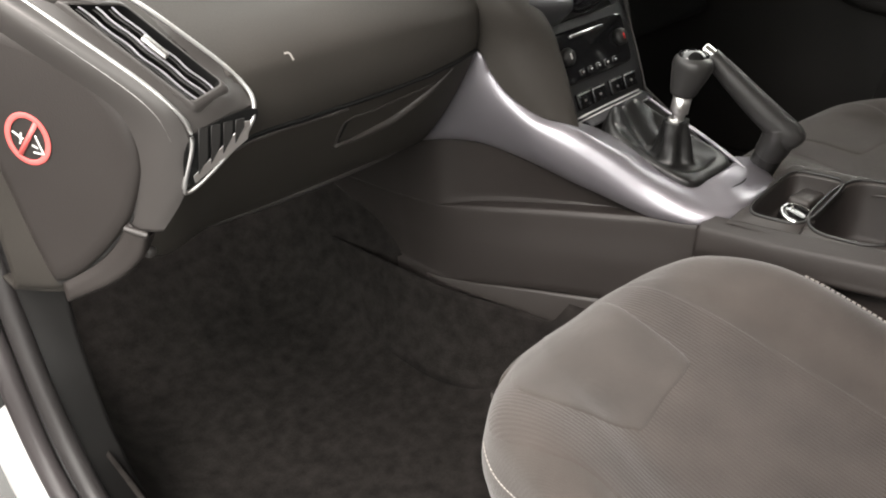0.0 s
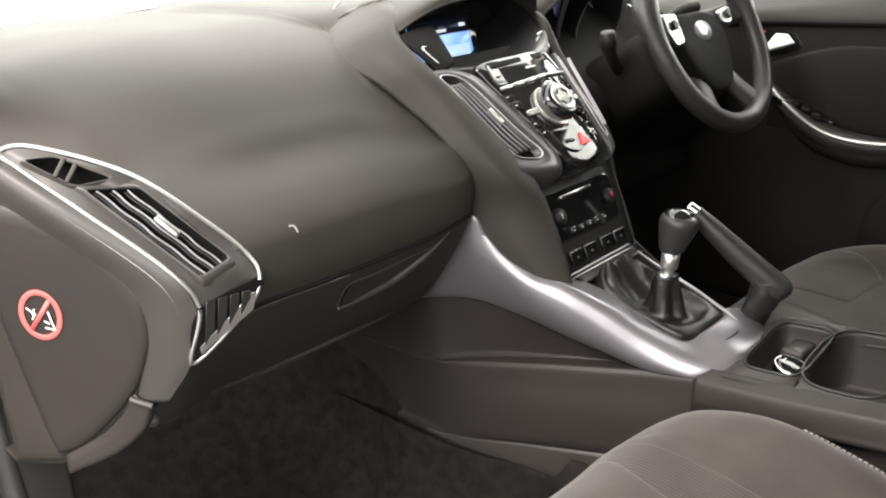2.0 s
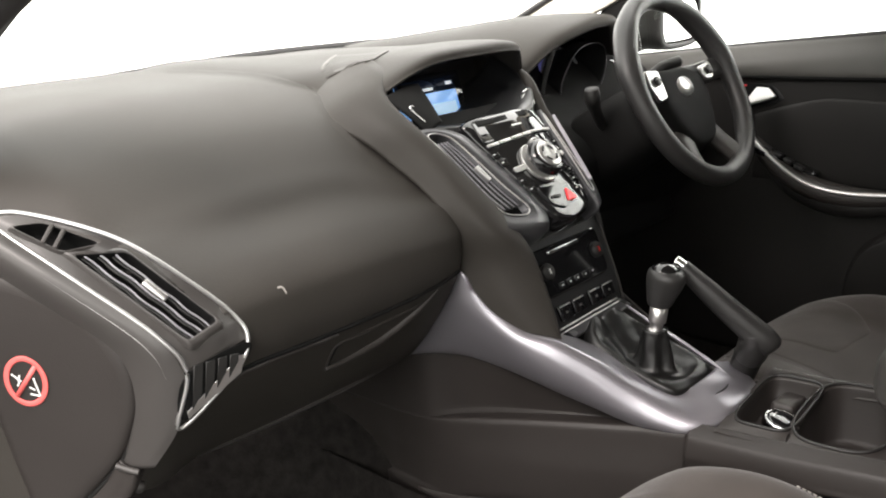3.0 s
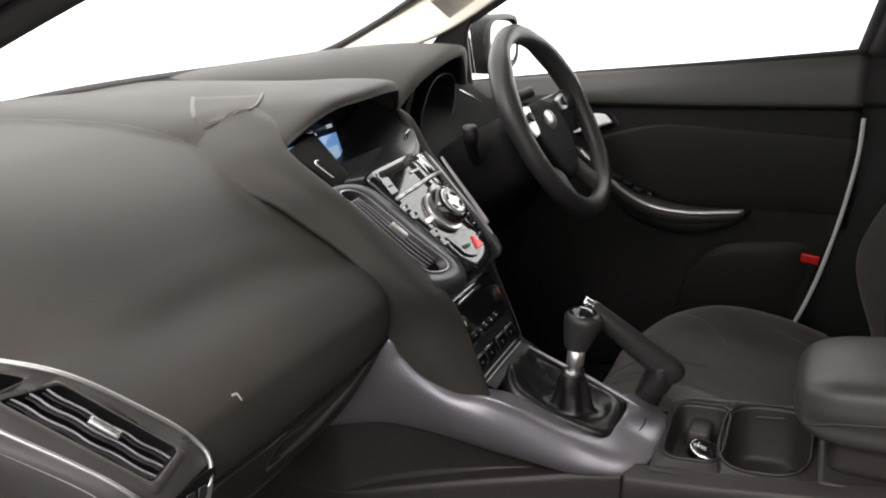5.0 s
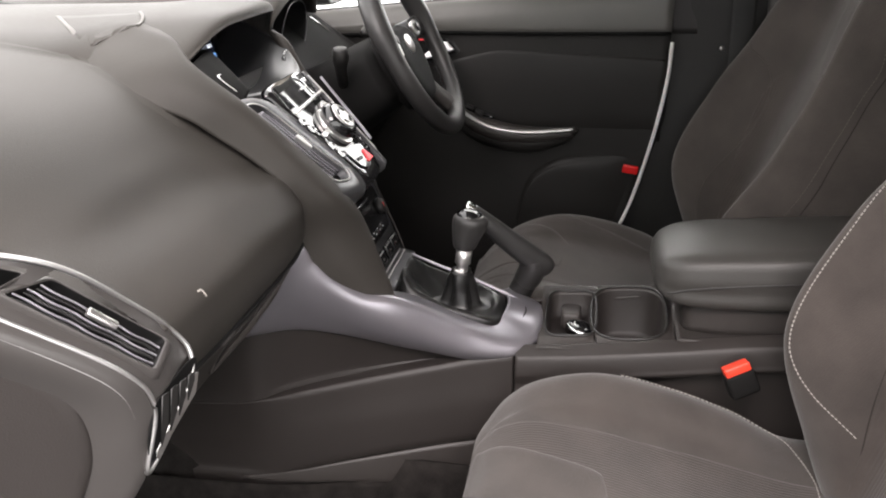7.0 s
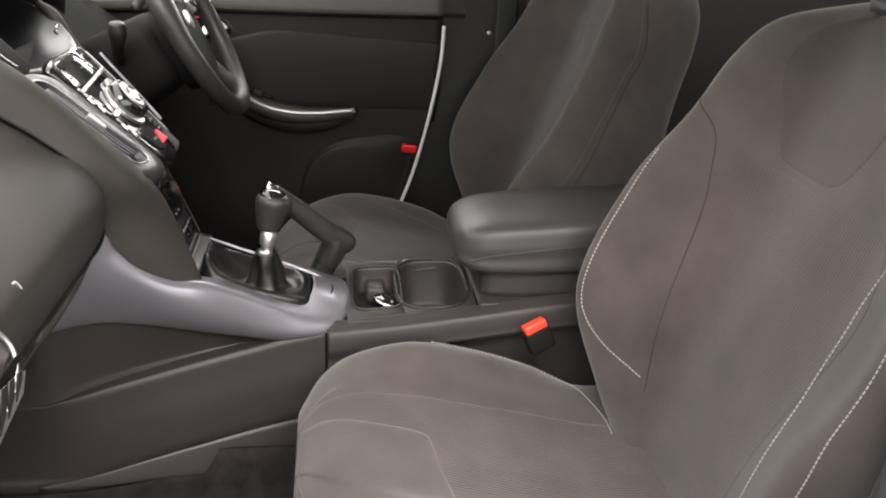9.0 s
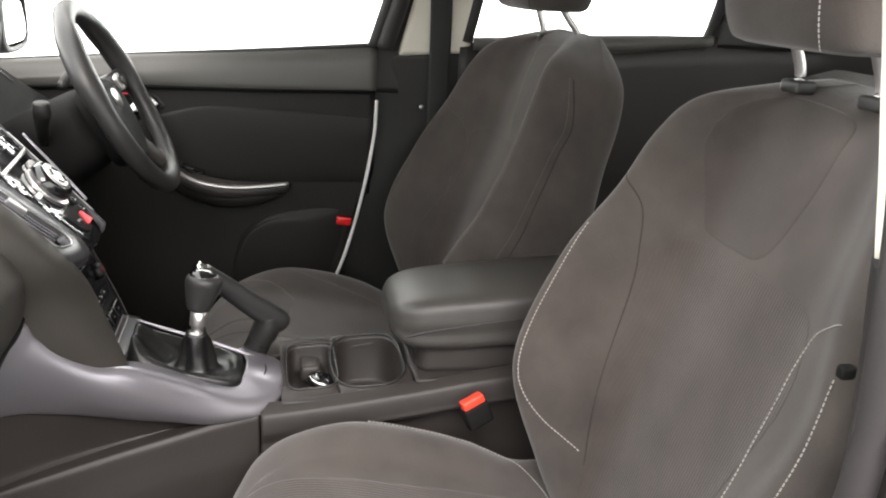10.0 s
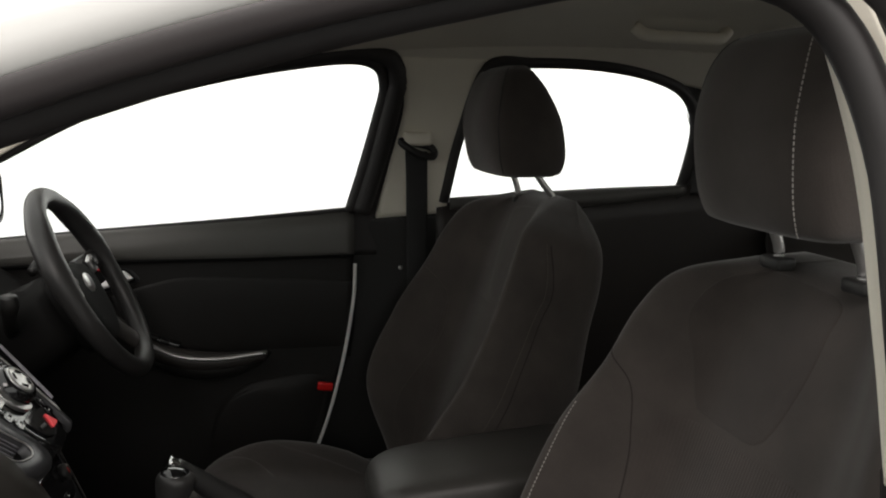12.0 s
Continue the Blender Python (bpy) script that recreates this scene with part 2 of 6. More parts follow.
# Emission makes the backdrop glow instead of being lit by lamps.
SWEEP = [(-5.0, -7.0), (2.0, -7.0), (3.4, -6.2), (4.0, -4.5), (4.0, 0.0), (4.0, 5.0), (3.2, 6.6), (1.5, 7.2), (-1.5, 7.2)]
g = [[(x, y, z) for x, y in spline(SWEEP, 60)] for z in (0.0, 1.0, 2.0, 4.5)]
tagged(put("backdrop", from_grid("backdrop", g), plain("glowing_white_backdrop", (1.0, 0.99, 0.955), 0.9, emit=3.0), None, thick=0.05), "self-glowing white backdrop for the bright booth beyond the windows", "backdrop", kind="structure")

# ---- the car's shell ----
# carpet: tunnel side, floor, toe board, sill side
g = loft([
    [(-0.72, -0.9, 0.34), (-0.68, -0.9, 0.27), (-0.62, -0.9, 0.25), (-0.4, -0.9, 0.245), (-0.22, -0.9, 0.25), (-0.165, -0.9, 0.3), (-0.14, -0.9, 0.42)],
    [(-0.72, 0.0, 0.36), (-0.68, 0.0, 0.28), (-0.62, 0.0, 0.25), (-0.4, 0.0, 0.24), (-0.22, 0.0, 0.25), (-0.165, 0.0, 0.31), (-0.13, 0.0, 0.42)],
    [(-0.71, 0.3, 0.38), (-0.68, 0.3, 0.3), (-0.62, 0.3, 0.255), (-0.4, 0.3, 0.24), (-0.23, 0.3, 0.25), (-0.18, 0.3, 0.31), (-0.15, 0.3, 0.45)],
    [(-0.70, 0.5, 0.42), (-0.67, 0.5, 0.33), (-0.6, 0.5, 0.28), (-0.4, 0.5, 0.265), (-0.26, 0.5, 0.27), (-0.2, 0.5, 0.33), (-0.16, 0.5, 0.5)],
    [(-0.69, 0.68, 0.5), (-0.66, 0.68, 0.42), (-0.6, 0.68, 0.38), (-0.4, 0.68, 0.37), (-0.28, 0.68, 0.38), (-0.22, 0.68, 0.44), (-0.16, 0.68, 0.6)],
    [(-0.69, 0.86, 0.75), (-0.66, 0.86, 0.7), (-0.6, 0.86, 0.68), (-0.4, 0.86, 0.68), (-0.28, 0.86, 0.68), (-0.22, 0.86, 0.72), (-0.16, 0.86, 0.8)],
], 90, 60)
carpet = put("floor", from_grid("floor", g), M_CARPET, None, thick=0.006)
tagged(carpet, "worn black carpet in the passenger footwell", "carpet", kind="structure")
g2 = g.copy()
g2[..., 0] *= -1
carpet2 = put("floor", from_grid("floor", g2), M_CARPET, None, thick=0.006)
tagged(carpet2, "black carpet in the driver's footwell", "carpet", kind="structure")
tagged(part("bulkhead", box(1.5, 0.03, 0.8, 0.01, Matrix.Translation((0, 0.93, 0.57))), M_DARK, None), "black bulkhead behind the dashboard", "bulkhead", kind="structure")
tagged(part("tunnel", box(0.2, 1.6, 0.26, 0.03, Matrix.Translation((0.0, -0.05, 0.29))), M_CARPET, None), "black carpeted tunnel under the centre console", "tunnel", kind="structure")
tagged(part("underbody", box(1.5, 2.72, 0.03, 0.01, Matrix.Translation((0, -0.43, 0.205))), M_DARK, None), "dark underbody below the carpets", "underbody", kind="structure")

# roof lining
g = loft([[(x * w, y, z - (0.11 if x < 0 else 0.078) * abs(x) ** 2.6) for x in (-1, -0.8, -0.4, 0, 0.4, 0.8, 1)] for y, z, w in ((0.13, 1.335, 0.48), (-0.1, 1.40, 0.56), (-0.4, 1.44, 0.585), (-0.9, 1.455, 0.58), (-1.4, 1.43, 0.55), (-1.75, 1.37, 0.52))], 40, 40)
tagged(put("ceiling", from_grid("ceiling", g), M_LINING, None, thick=0.01), "grey-beige fabric headlining", "headlining", kind="structure")
g2 = g.copy()
g2[..., 2] += 0.03
g2[..., 0] *= 1.09
tagged(put("roof", from_grid("roof", g2), M_PAINT, None, thick=0.003), "white painted roof panel", "roof", kind="structure")


# window openings of the driver's side, as sills, frames and pillars
def side_x(z):
    return 0.685 - 0.28 * (z - 1.0)


def on_side(pts, out=0.0):
    return [(side_x(z) + out, y, z) for y, z in pts]


FRONT_WIN = [(0.43, 1.10), (0.342, 1.147), (0.184, 1.229), (0.027, 1.28), (-0.131, 1.318), (-0.30, 1.344), (-0.37, 1.334), (-0.390, 1.292), (-0.381, 1.238), (-0.355, 1.13), (-0.328, 1.03)]
REAR_WIN = [(-0.53, 1.05), (-0.555, 1.20), (-0.60, 1.335), (-0.70, 1.347), (-0.85, 1.345), (-0.98, 1.325), (-1.063, 1.287), (-1.103, 1.212), (-1.098, 1.095), (-1.085, 1.05)]
seal = put("window_seal", tube("window_seal", on_side(FRONT_WIN, -0.004), 0.014, 80, 10), M_RUBBER, None)
tagged(seal, "black rubber seal round the driver's window", "window seal", kind="structure")
seal = put("window_seal", tube("window_seal", on_side([(y - 0.022, z + (0.012 if z > 1.2 else 0)) for y, z in FRONT_WIN[4:]] , -0.012), 0.02, 60, 10), M_RUBBER, None)
tagged(seal, "broad black door frame edge beside the pillar", "door frame", kind="structure")
seal = put("window_seal", tube("window_seal", on_side(REAR_WIN, -0.004), 0.013, 80, 10), M_RUBBER, None)
tagged(seal, "black rubber seal round the rear side window", "window seal", kind="structure")


def side_strip(name, lower, upper, mat, label, category, thick=0.02, n=40):
    """A strip of the side wall between two curves given as (y, z) or (x, y, z)."""
    rows = []
    for a, b in zip(lower, upper):
        a = a if len(a) == 3 else (side_x(a[1]), *a)
        b = b if len(b) == 3 else (side_x(b[1]), *b)
        rows.append([a, tuple((np.array(a) + np.array(b)) / 2), b])
    ob = put(name, from_grid(name, loft(rows, n, 12)), mat, None, thick=thick)
    return tagged(ob, label, category, kind="structure")


# above the windows the lining comes down to the seals
side_strip("trim_roof_rail", [(0.45, 1.10), (0.184, 1.24), (-0.131, 1.322), (-0.34, 1.345), (-0.60, 1.35), (-0.85, 1.350), (-1.0, 1.322), (-1.3, 1.27)],
           [(0.575, 0.47, 1.15), (0.56, 0.19, 1.30), (0.56, -0.131, 1.375), (0.56, -0.34, 1.385), (0.56, -0.6, 1.39), (0.555, -0.85, 1.39), (0.55, -1.0, 1.385), (0.53, -1.3, 1.36)],
           M_LINING, "grey-beige lining along the roof rail", "roof trim", 0.012)
side_strip("a_pillar_trim", [(0.645, 0.80, 0.99), (0.64, 0.62, 1.035), (0.635, 0.45, 1.088), (0.60, 0.184, 1.235)], [(0.70, 0.87, 1.022), (0.68, 0.68, 1.096), (0.655, 0.505, 1.158), (0.60, 0.205, 1.31)], M_CREAM, "cream plastic windscreen pillar trim", "pillar trim", 0.012)
side_strip("door_frame", [(side_x(z) - 0.014, y, z) for y, z in ((0.428, 0.966), (0.425, 1.03), (0.418, 1.083), (0.365, 1.146), (0.235, 1.222))], [(side_x(z) - 0.014, y, z) for y, z in ((0.56, 0.975), (0.525, 1.03), (0.497, 1.066), (0.395, 1.152), (0.245, 1.235))], M_DARK, "black door frame and sail panel before the driver's window", "door frame", 0.012)
# the middle pillar: cream above, black below
side_strip("b_pillar_trim", [(-0.383, 1.016), (-0.405, 1.13), (-0.43, 1.26), (-0.405, 1.34), (-0.39, 1.352)], [(-0.535, 1.026), (-0.55, 1.13), (-0.562, 1.22), (-0.585, 1.33), (-0.60, 1.352)], M_CREAM, "cream plastic upper trim of the middle pillar", "pillar trim", 0.02)
side_strip("door_frame_edge", [(0.700, -0.322, 0.93), (0.693, -0.330, 1.03), (-0.352, 1.13), (-0.380, 1.24), (-0.386, 1.30), (-0.35, 1.335)], [(0.702, -0.40, 0.93), (0.690, -0.392, 1.03), (-0.412, 1.13), (-0.436, 1.24), (-0.425, 1.315), (-0.385, 1.353)], M_RUBBER, "black frame of the driver's door beside the pillar", "door frame", 0.012)
side_strip("b_pillar_lower", [(0.725, -0.22, 0.30), (0.725, -0.22, 0.60), (0.72, -0.29, 0.85), (0.70, -0.36, 1.016)], [(0.70, -0.60, 0.30), (0.70, -0.58, 0.60), (0.695, -0.56, 0.85), (0.683, -0.535, 1.026)], M_DARK, "black plastic lower trim of the middle pillar", "pillar trim", 0.02)
side_strip("rear_door_panel", [(0.70, -0.545, 0.35), (0.70, -0.70, 0.35), (0.70, -0.95, 0.35), (0.68, -1.2, 0.35), (0.62, -1.8, 0.35)], [(0.674, -0.515, 1.047), (0.668, -0.70, 1.05), (0.662, -0.95, 1.07), (0.655, -1.2, 1.09), (0.58, -1.8, 1.12)], M_HARD, "black rear door panel below its window", "door panel", 0.02)
tagged(put("rear_door_roll", tube("rear_door_roll", [(0.668, -0.545, 1.044), (0.652, -0.70, 1.049), (0.647, -0.90, 1.060), (0.647, -1.10, 1.074)], [0.014, 0.02, 0.02, 0.012], 40, 12), M_ROLL, None), "grained roll under the rear side window, coloured lighter for window light", "door trim", kind="structure")
side_strip("rear_quarter", [(0.66, -1.10, 1.06), (0.65, -1.12, 1.2), (0.62, -1.07, 1.31), (0.60, -0.92, 1.365)], [(0.60, -1.5, 1.06), (0.58, -1.5, 1.2), (0.55, -1.45, 1.32), (0.53, -1.40, 1.37)], M_DARK, "black trim of the rear quarter", "pillar trim", 0.01)
tagged(part("wall_rear", box(1.4, 0.03, 1.0, 0.01, Matrix.Translation((0, -1.78, 0.75))), M_DARK, None), "dark wall that closes the boot", "rear wall", kind="structure")

# passenger side: sill, seals, pillars of the open doorway
DOORWAY = [(-0.725, 0.385, 0.80), (-0.70, 0.48, 0.95), (-0.675, 0.36, 1.09), (-0.655, 0.19, 1.165), (-0.63, 0.012, 1.233), (-0.625, -0.105, 1.273), (-0.625, -0.225, 1.305), (-0.63, -0.34, 1.327), (-0.65, -0.435, 1.315), (-0.675, -0.478, 1.235), (-0.70, -0.492, 1.1), (-0.712, -0.497, 1.0), (-0.717, -0.498, 0.85), (-0.71, -0.47, 0.6), (-0.72, -0.42, 0.42), (-0.735, -0.3, 0.35), (-0.742, 0.0, 0.33), (-0.745, 0.24, 0.335), (-0.745, 0.325, 0.40), (-0.745, 0.365, 0.52), (-0.74, 0.385, 0.65)]
tagged(put("door_seal", tube("door_seal", DOORWAY, 0.013, 160, 12, True), M_SEAL, None), "black rubber seal round the open passenger doorway", "door seal", kind="structure")
outer = [(x - 0.024, y + (0.02 if y > 0.25 else -0.02 if y < -0.4 else 0), z + (0.013 if z > 1.1 else -0.024 if z < 0.45 else 0)) for x, y, z in DOORWAY]
tagged(put("door_frame", tube("door_frame", outer, 0.014, 160, 12, True), M_FLANGE, None), "grey satin flange round the open passenger doorway", "door frame", kind="structure")
BODY = [[(x - 0.010, y, z + 0.004), (x - 0.016, y, z + 0.014), (x - 0.013, y, z + 0.034), (x + 0.004, y, z + 0.065), (x + 0.04, y, z + 0.10)] for x, y, z in outer[1:9]]
tagged(put("body_side", from_grid("body_side", loft(BODY, 60, 12)), M_PAINT, None, thick=0.004), "white painted body above the doorway", "car body", kind="structure")
side_strip("kick_panel", [(-0.742, 0.40, 0.80), (-0.742, 0.385, 0.65), (-0.742, 0.365, 0.52), (-0.742, 0.325, 0.40), (-0.742, 0.24, 0.335), (-0.742, 0.0, 0.33), (-0.735, -0.4, 0.345)],
           [(-0.695, 0.335, 0.78), (-0.695, 0.335, 0.62), (-0.69, 0.355, 0.50), (-0.69, 0.335, 0.385), (-0.69, 0.26, 0.31), (-0.69, 0.0, 0.30), (-0.69, -0.4, 0.31)], M_SILL, "charcoal plastic kick panel and sill trim", "sill trim", 0.004, 60)
side_strip("sill", [(-0.80, 0.45, 0.42), (-0.80, 0.36, 0.30), (-0.80, 0.0, 0.27), (-0.80, -0.5, 0.27)], [(-0.757, 0.42, 0.45), (-0.757, 0.33, 0.35), (-0.757, 0.0, 0.315), (-0.757, -0.5, 0.32)], M_PAINT, "white painted door sill outside the seal", "sill", 0.01)
side_strip("b_pillar_trim", [(-0.698, -0.55, 1.010), (-0.688, -0.54, 1.1), (-0.664, -0.525, 1.22), (-0.634, -0.485, 1.33)], [(-0.671, -0.510, 1.010), (-0.659, -0.501, 1.1), (-0.639, -0.487, 1.22), (-0.609, -0.451, 1.36)], M_CREAM, "cream plastic upper trim of the near middle pillar", "pillar trim", 0.004)
side_strip("b_pillar_lower", [(-0.72, -0.50, 0.33), (-0.72, -0.505, 0.6), (-0.71, -0.507, 0.85), (-0.70, -0.506, 1.008)], [(-0.66, -0.55, 0.33), (-0.66, -0.545, 0.6), (-0.655, -0.54, 0.85), (-0.645, -0.532, 1.008)], M_DARK, "black plastic lower trim of the near middle pillar", "pillar trim", 0.004)
side_strip("rear_wall_side", [(-0.70, -0.56, 0.3), (-0.70, -1.2, 0.3), (-0.66, -1.8, 0.3)], [(-0.66, -0.56, 1.03), (-0.64, -1.2, 1.06), (-0.58, -1.8, 1.1)], M_HARD, "dark rear door panel on the passenger's side", "door panel", 0.02)
tagged(put("windscreen_edge", tube("windscreen_edge", [(-0.68, 0.60, 0.985), (-0.60, 0.74, 1.010), (-0.40, 0.82, 1.026), (0.0, 0.855, 1.038), (0.40, 0.83, 1.035), (0.635, 0.80, 1.032), (0.666, 0.675, 1.085), (0.640, 0.505, 1.167), (0.592, 0.265, 1.28)], 0.009, 90, 8), M_RUBBER, None), "black ceramic edge of the windscreen", "windscreen edge", kind="structure")
tagged(put("a_pillar_near", tube("a_pillar_near", [(-0.70, 0.60, 0.98), (-0.68, 0.48, 1.06), (-0.655, 0.30, 1.155), (-0.62, 0.10, 1.25), (-0.60, -0.1, 1.32)], 0.03, 40, 14), M_DARK, None), "black windscreen pillar beside the open doorway", "pillar", kind="structure")
# Unseen wall added here; its height trims low side light into the doorway.
tagged(part("wall_west", box(0.1, 16.0, 0.9, 0.01, Matrix.Translation((-3.8, 0, 0.45))), M_BLOCKER, None), "unseen low grey wall added to block light behind the open doorway", "wall", kind="structure")
# the open passenger door, swung forward beside the doorway
g = [[tuple(Vector((-0.80, 0.52, 0.0)) + Vector((-0.94, -0.34, 0.0)) * u * 1.02 + Vector((0.34, -0.94, 0.0)) * v + Vector((0, 0, z))) for v, z in ((0.03, 0.34), (0.05, 0.50), (0.045, 0.62), (0.075, 0.70), (0.085, 0.75), (0.05, 0.80), (0.055, 0.92), (0.035, 1.0), (0.0, 1.005))] for u in (0.0, 0.15, 0.5, 0.85, 1.0)]
tagged(put("door_1", from_grid("door_1", loft(g, 20, 30)), M_DARK, None, thick=0.012), "open black passenger door swung out beside the doorway", "car door", kind="structure")


# ---- dashboard ----
dash = thing("dashboard", "charcoal soft-touch dashboard with silver-edged air vents", "dashboard")


def dash_row(x, yr, top=1.03, tuck=1.0):
    """One profile of the pad, from the windscreen over the top and down to the lip over the footwell."""
    k = float(np.interp(x, (-0.6, -0.54, -0.45, -0.33, -0.24, -0.2), (0, 0.3, 1, 1, 0.55, 0.45)))
    d = 0.03 * float(np.interp(x, (-0.34, -0.30, -0.25, -0.21), (0, 0.15, 0.75, 1)))
    b = float(np.interp(x, (-0.70, -0.66, -0.625, -0.595), (0.0, 0.028, 0.014, 0.0)))
    return [(x, 0.84, top + 0.006), (x, 0.62, top - 0.001), (x, 0.48, top - 0.014), (x, 0.19 + yr, top - 0.049 + 0.003 * k), (x, 0.115 + yr - d, top - 0.104 + 0.005 * k - 0.6 * d), (x, 0.08 + yr - d, 0.902 - 0.004 * k - 0.6 * d), (x, 0.035 + yr - 0.4 * d, 0.873 - 0.2 * d), (x, yr + 0.006, 0.847 - 0.1 * d), (x, yr, 0.825), (x, yr + 0.006 * tuck, 0.785), (x, yr + 0.04 * tuck, 0.725), (x, yr + 0.09 * tuck, 0.66 + b), (x, yr + 0.01 + 0.115 * tuck, 0.634 + b), (x, yr + 0.05 + 0.15 * tuck, 0.63 + b), (x, 0.62, 0.64)]


rows = [dash_row(-0.178, 0.235), dash_row(-0.182, 0.205), dash_row(-0.189, 0.180), dash_row(-0.203, 0.168), dash_row(-0.24, 0.165), dash_row(-0.285, 0.166), dash_row(-0.33, 0.168), dash_row(-0.45, 0.17), dash_row(-0.54, 0.174, 1.027), dash_row(-0.595, 0.176, 1.02, 0.8), dash_row(-0.625, 0.192, 1.012, 0.5), dash_row(-0.66, 0.23, 1.005, 0.2), dash_row(-0.70, 0.277, 0.995, 0.02), dash_row(-0.742, 0.326, 0.985, 0.0)]
PAD = loft(rows, 120, 140)
# horn that runs from the top down beside the centre stack, and the hood over the display
LEFT_HORN = [
    [(-0.176, 0.474, 1.008), (-0.160, 0.455, 1.023), (-0.148, 0.430, 1.033), (-0.135, 0.405, 1.041), (-0.12, 0.39, 1.042)],
    [(-0.226, 0.404, 0.992), (-0.205, 0.376, 1.011), (-0.185, 0.355, 1.0215), (-0.165, 0.335, 1.028), (-0.15, 0.33, 1.026)],
    [(-0.249, 0.347, 0.974), (-0.229, 0.321, 0.995), (-0.211, 0.304, 1.0035), (-0.194, 0.292, 1.003), (-0.18, 0.30, 0.995)],
    [(-0.240, 0.287, 0.950), (-0.223, 0.262, 0.966), (-0.204, 0.250, 0.970), (-0.186, 0.243, 0.962), (-0.176, 0.255, 0.945)],
    [(-0.227, 0.252, 0.922), (-0.209, 0.228, 0.934), (-0.191, 0.215, 0.935), (-0.170, 0.206, 0.923), (-0.160, 0.218, 0.905)],
    [(-0.215, 0.221, 0.895), (-0.197, 0.196, 0.903), (-0.177, 0.183, 0.899), (-0.152, 0.173, 0.883), (-0.143, 0.185, 0.868)],
    [(-0.207, 0.190, 0.864), (-0.187, 0.165, 0.868), (-0.164, 0.152, 0.861), (-0.134, 0.146, 0.845), (-0.125, 0.160, 0.835)],
    [(-0.196, 0.180, 0.828), (-0.178, 0.144, 0.832), (-0.154, 0.127, 0.822), (-0.119, 0.120, 0.802), (-0.108, 0.137, 0.79)],
    [(-0.186, 0.186, 0.782), (-0.168, 0.146, 0.786), (-0.146, 0.121, 0.776), (-0.113, 0.101, 0.749), (-0.100, 0.119, 0.738)],
    [(-0.174, 0.160, 0.730), (-0.158, 0.127, 0.733), (-0.138, 0.104, 0.723), (-0.111, 0.087, 0.705), (-0.096, 0.103, 0.695)],
    [(-0.149, 0.112, 0.688), (-0.140, 0.098, 0.689), (-0.127, 0.085, 0.683), (-0.112, 0.076, 0.672), (-0.095, 0.092, 0.66)],
]
HOOD = [
    [(-0.184, 0.318, 0.988), (-0.176, 0.302, 1.008), (-0.10, 0.292, 1.034), (0.0, 0.290, 1.038), (0.09, 0.297, 1.036), (0.125, 0.312, 1.026), (0.15, 0.33, 0.985)],
    [(-0.194, 0.345, 0.990), (-0.182, 0.325, 1.014), (-0.10, 0.305, 1.046), (0.0, 0.302, 1.052), (0.09, 0.31, 1.05), (0.14, 0.33, 1.034), (0.16, 0.35, 0.99)],
    [(-0.215, 0.44, 0.996), (-0.172, 0.41, 1.019), (-0.10, 0.385, 1.044), (0.0, 0.385, 1.053), (0.09, 0.385, 1.052), (0.16, 0.40, 1.035), (0.18, 0.41, 1.0)],
    [(-0.27, 0.52, 1.004), (-0.19, 0.51, 1.0265), (-0.10, 0.50, 1.0385), (0.0, 0.50, 1.046), (0.09, 0.50, 1.046), (0.17, 0.50, 1.036), (0.22, 0.50, 1.01)],
    [(-0.32, 0.72, 1.019), (-0.20, 0.72, 1.0395), (-0.10, 0.72, 1.0410), (0.0, 0.72, 1.04), (0.09, 0.72, 1.04), (0.17, 0.72, 1.036), (0.25, 0.72, 1.02)],
    [(-0.32, 0.86, 1.023), (-0.20, 0.86, 1.0420), (-0.10, 0.86, 1.0420), (0.0, 0.865, 1.036), (0.09, 0.865, 1.036), (0.17, 0.86, 1.034), (0.25, 0.86, 1.02)],
]


def blended(pad, others, k=0.004):
    """The pad, raised in a smooth fillet towards the horn and the hood that come out of it."""
    n, q = np.array((0.0, -0.55, 0.835)), np.array((0.0, 0.835, 0.55))
    o = np.vstack([g.reshape(-1, 3) for g in others])
    oh, ox = o @ n, np.stack([o[:, 0], o @ q], 1)
    out = pad.copy().reshape(-1, 3)
    for p in out:
        if p[0] < -0.36 or p[2] < 0.89:
            continue
        e = np.hypot(ox[:, 0] - p[0], ox[:, 1] - p @ q)
        near = np.argsort(e)[:4]
        if e[near[0]] > 0.006:
            continue
        d = float(np.average(oh[near], weights=1 / (e[near] + 1e-4))) - p @ n
        f = k * min(1.0, max(0.25, (p[2] - 0.90) / 0.05))
        if d > -f:
            p += n * ((f + d) ** 2 / (4 * f) if d < f else f - 0.0005)
    return out.reshape(pad.shape)


PAD = blended(PAD, (loft(LEFT_HORN, 140, 60), loft(HOOD, 120, 100)))
FACE = PAD[:, 50:125].reshape(-1, 3)


def on_pad(x, z, lift=0.0025):
    """Depth and height of the pad's face at x and about z."""
    p = FACE[np.argsort((FACE[:, 0] - x) ** 2 + (FACE[:, 2] - z) ** 2)[:4]].mean(0)
    return p[1] - lift, z


# Driver's half shares the pad's shape but is blackened for hood shade.
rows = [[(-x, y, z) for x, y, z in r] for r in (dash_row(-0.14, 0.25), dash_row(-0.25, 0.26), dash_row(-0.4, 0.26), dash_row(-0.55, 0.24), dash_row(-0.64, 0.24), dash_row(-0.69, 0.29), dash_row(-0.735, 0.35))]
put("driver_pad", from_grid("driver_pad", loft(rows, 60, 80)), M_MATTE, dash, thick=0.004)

put("horn", from_grid("horn", loft(LEFT_HORN, 70, 30)), M_DASH, dash, thick=0.003)
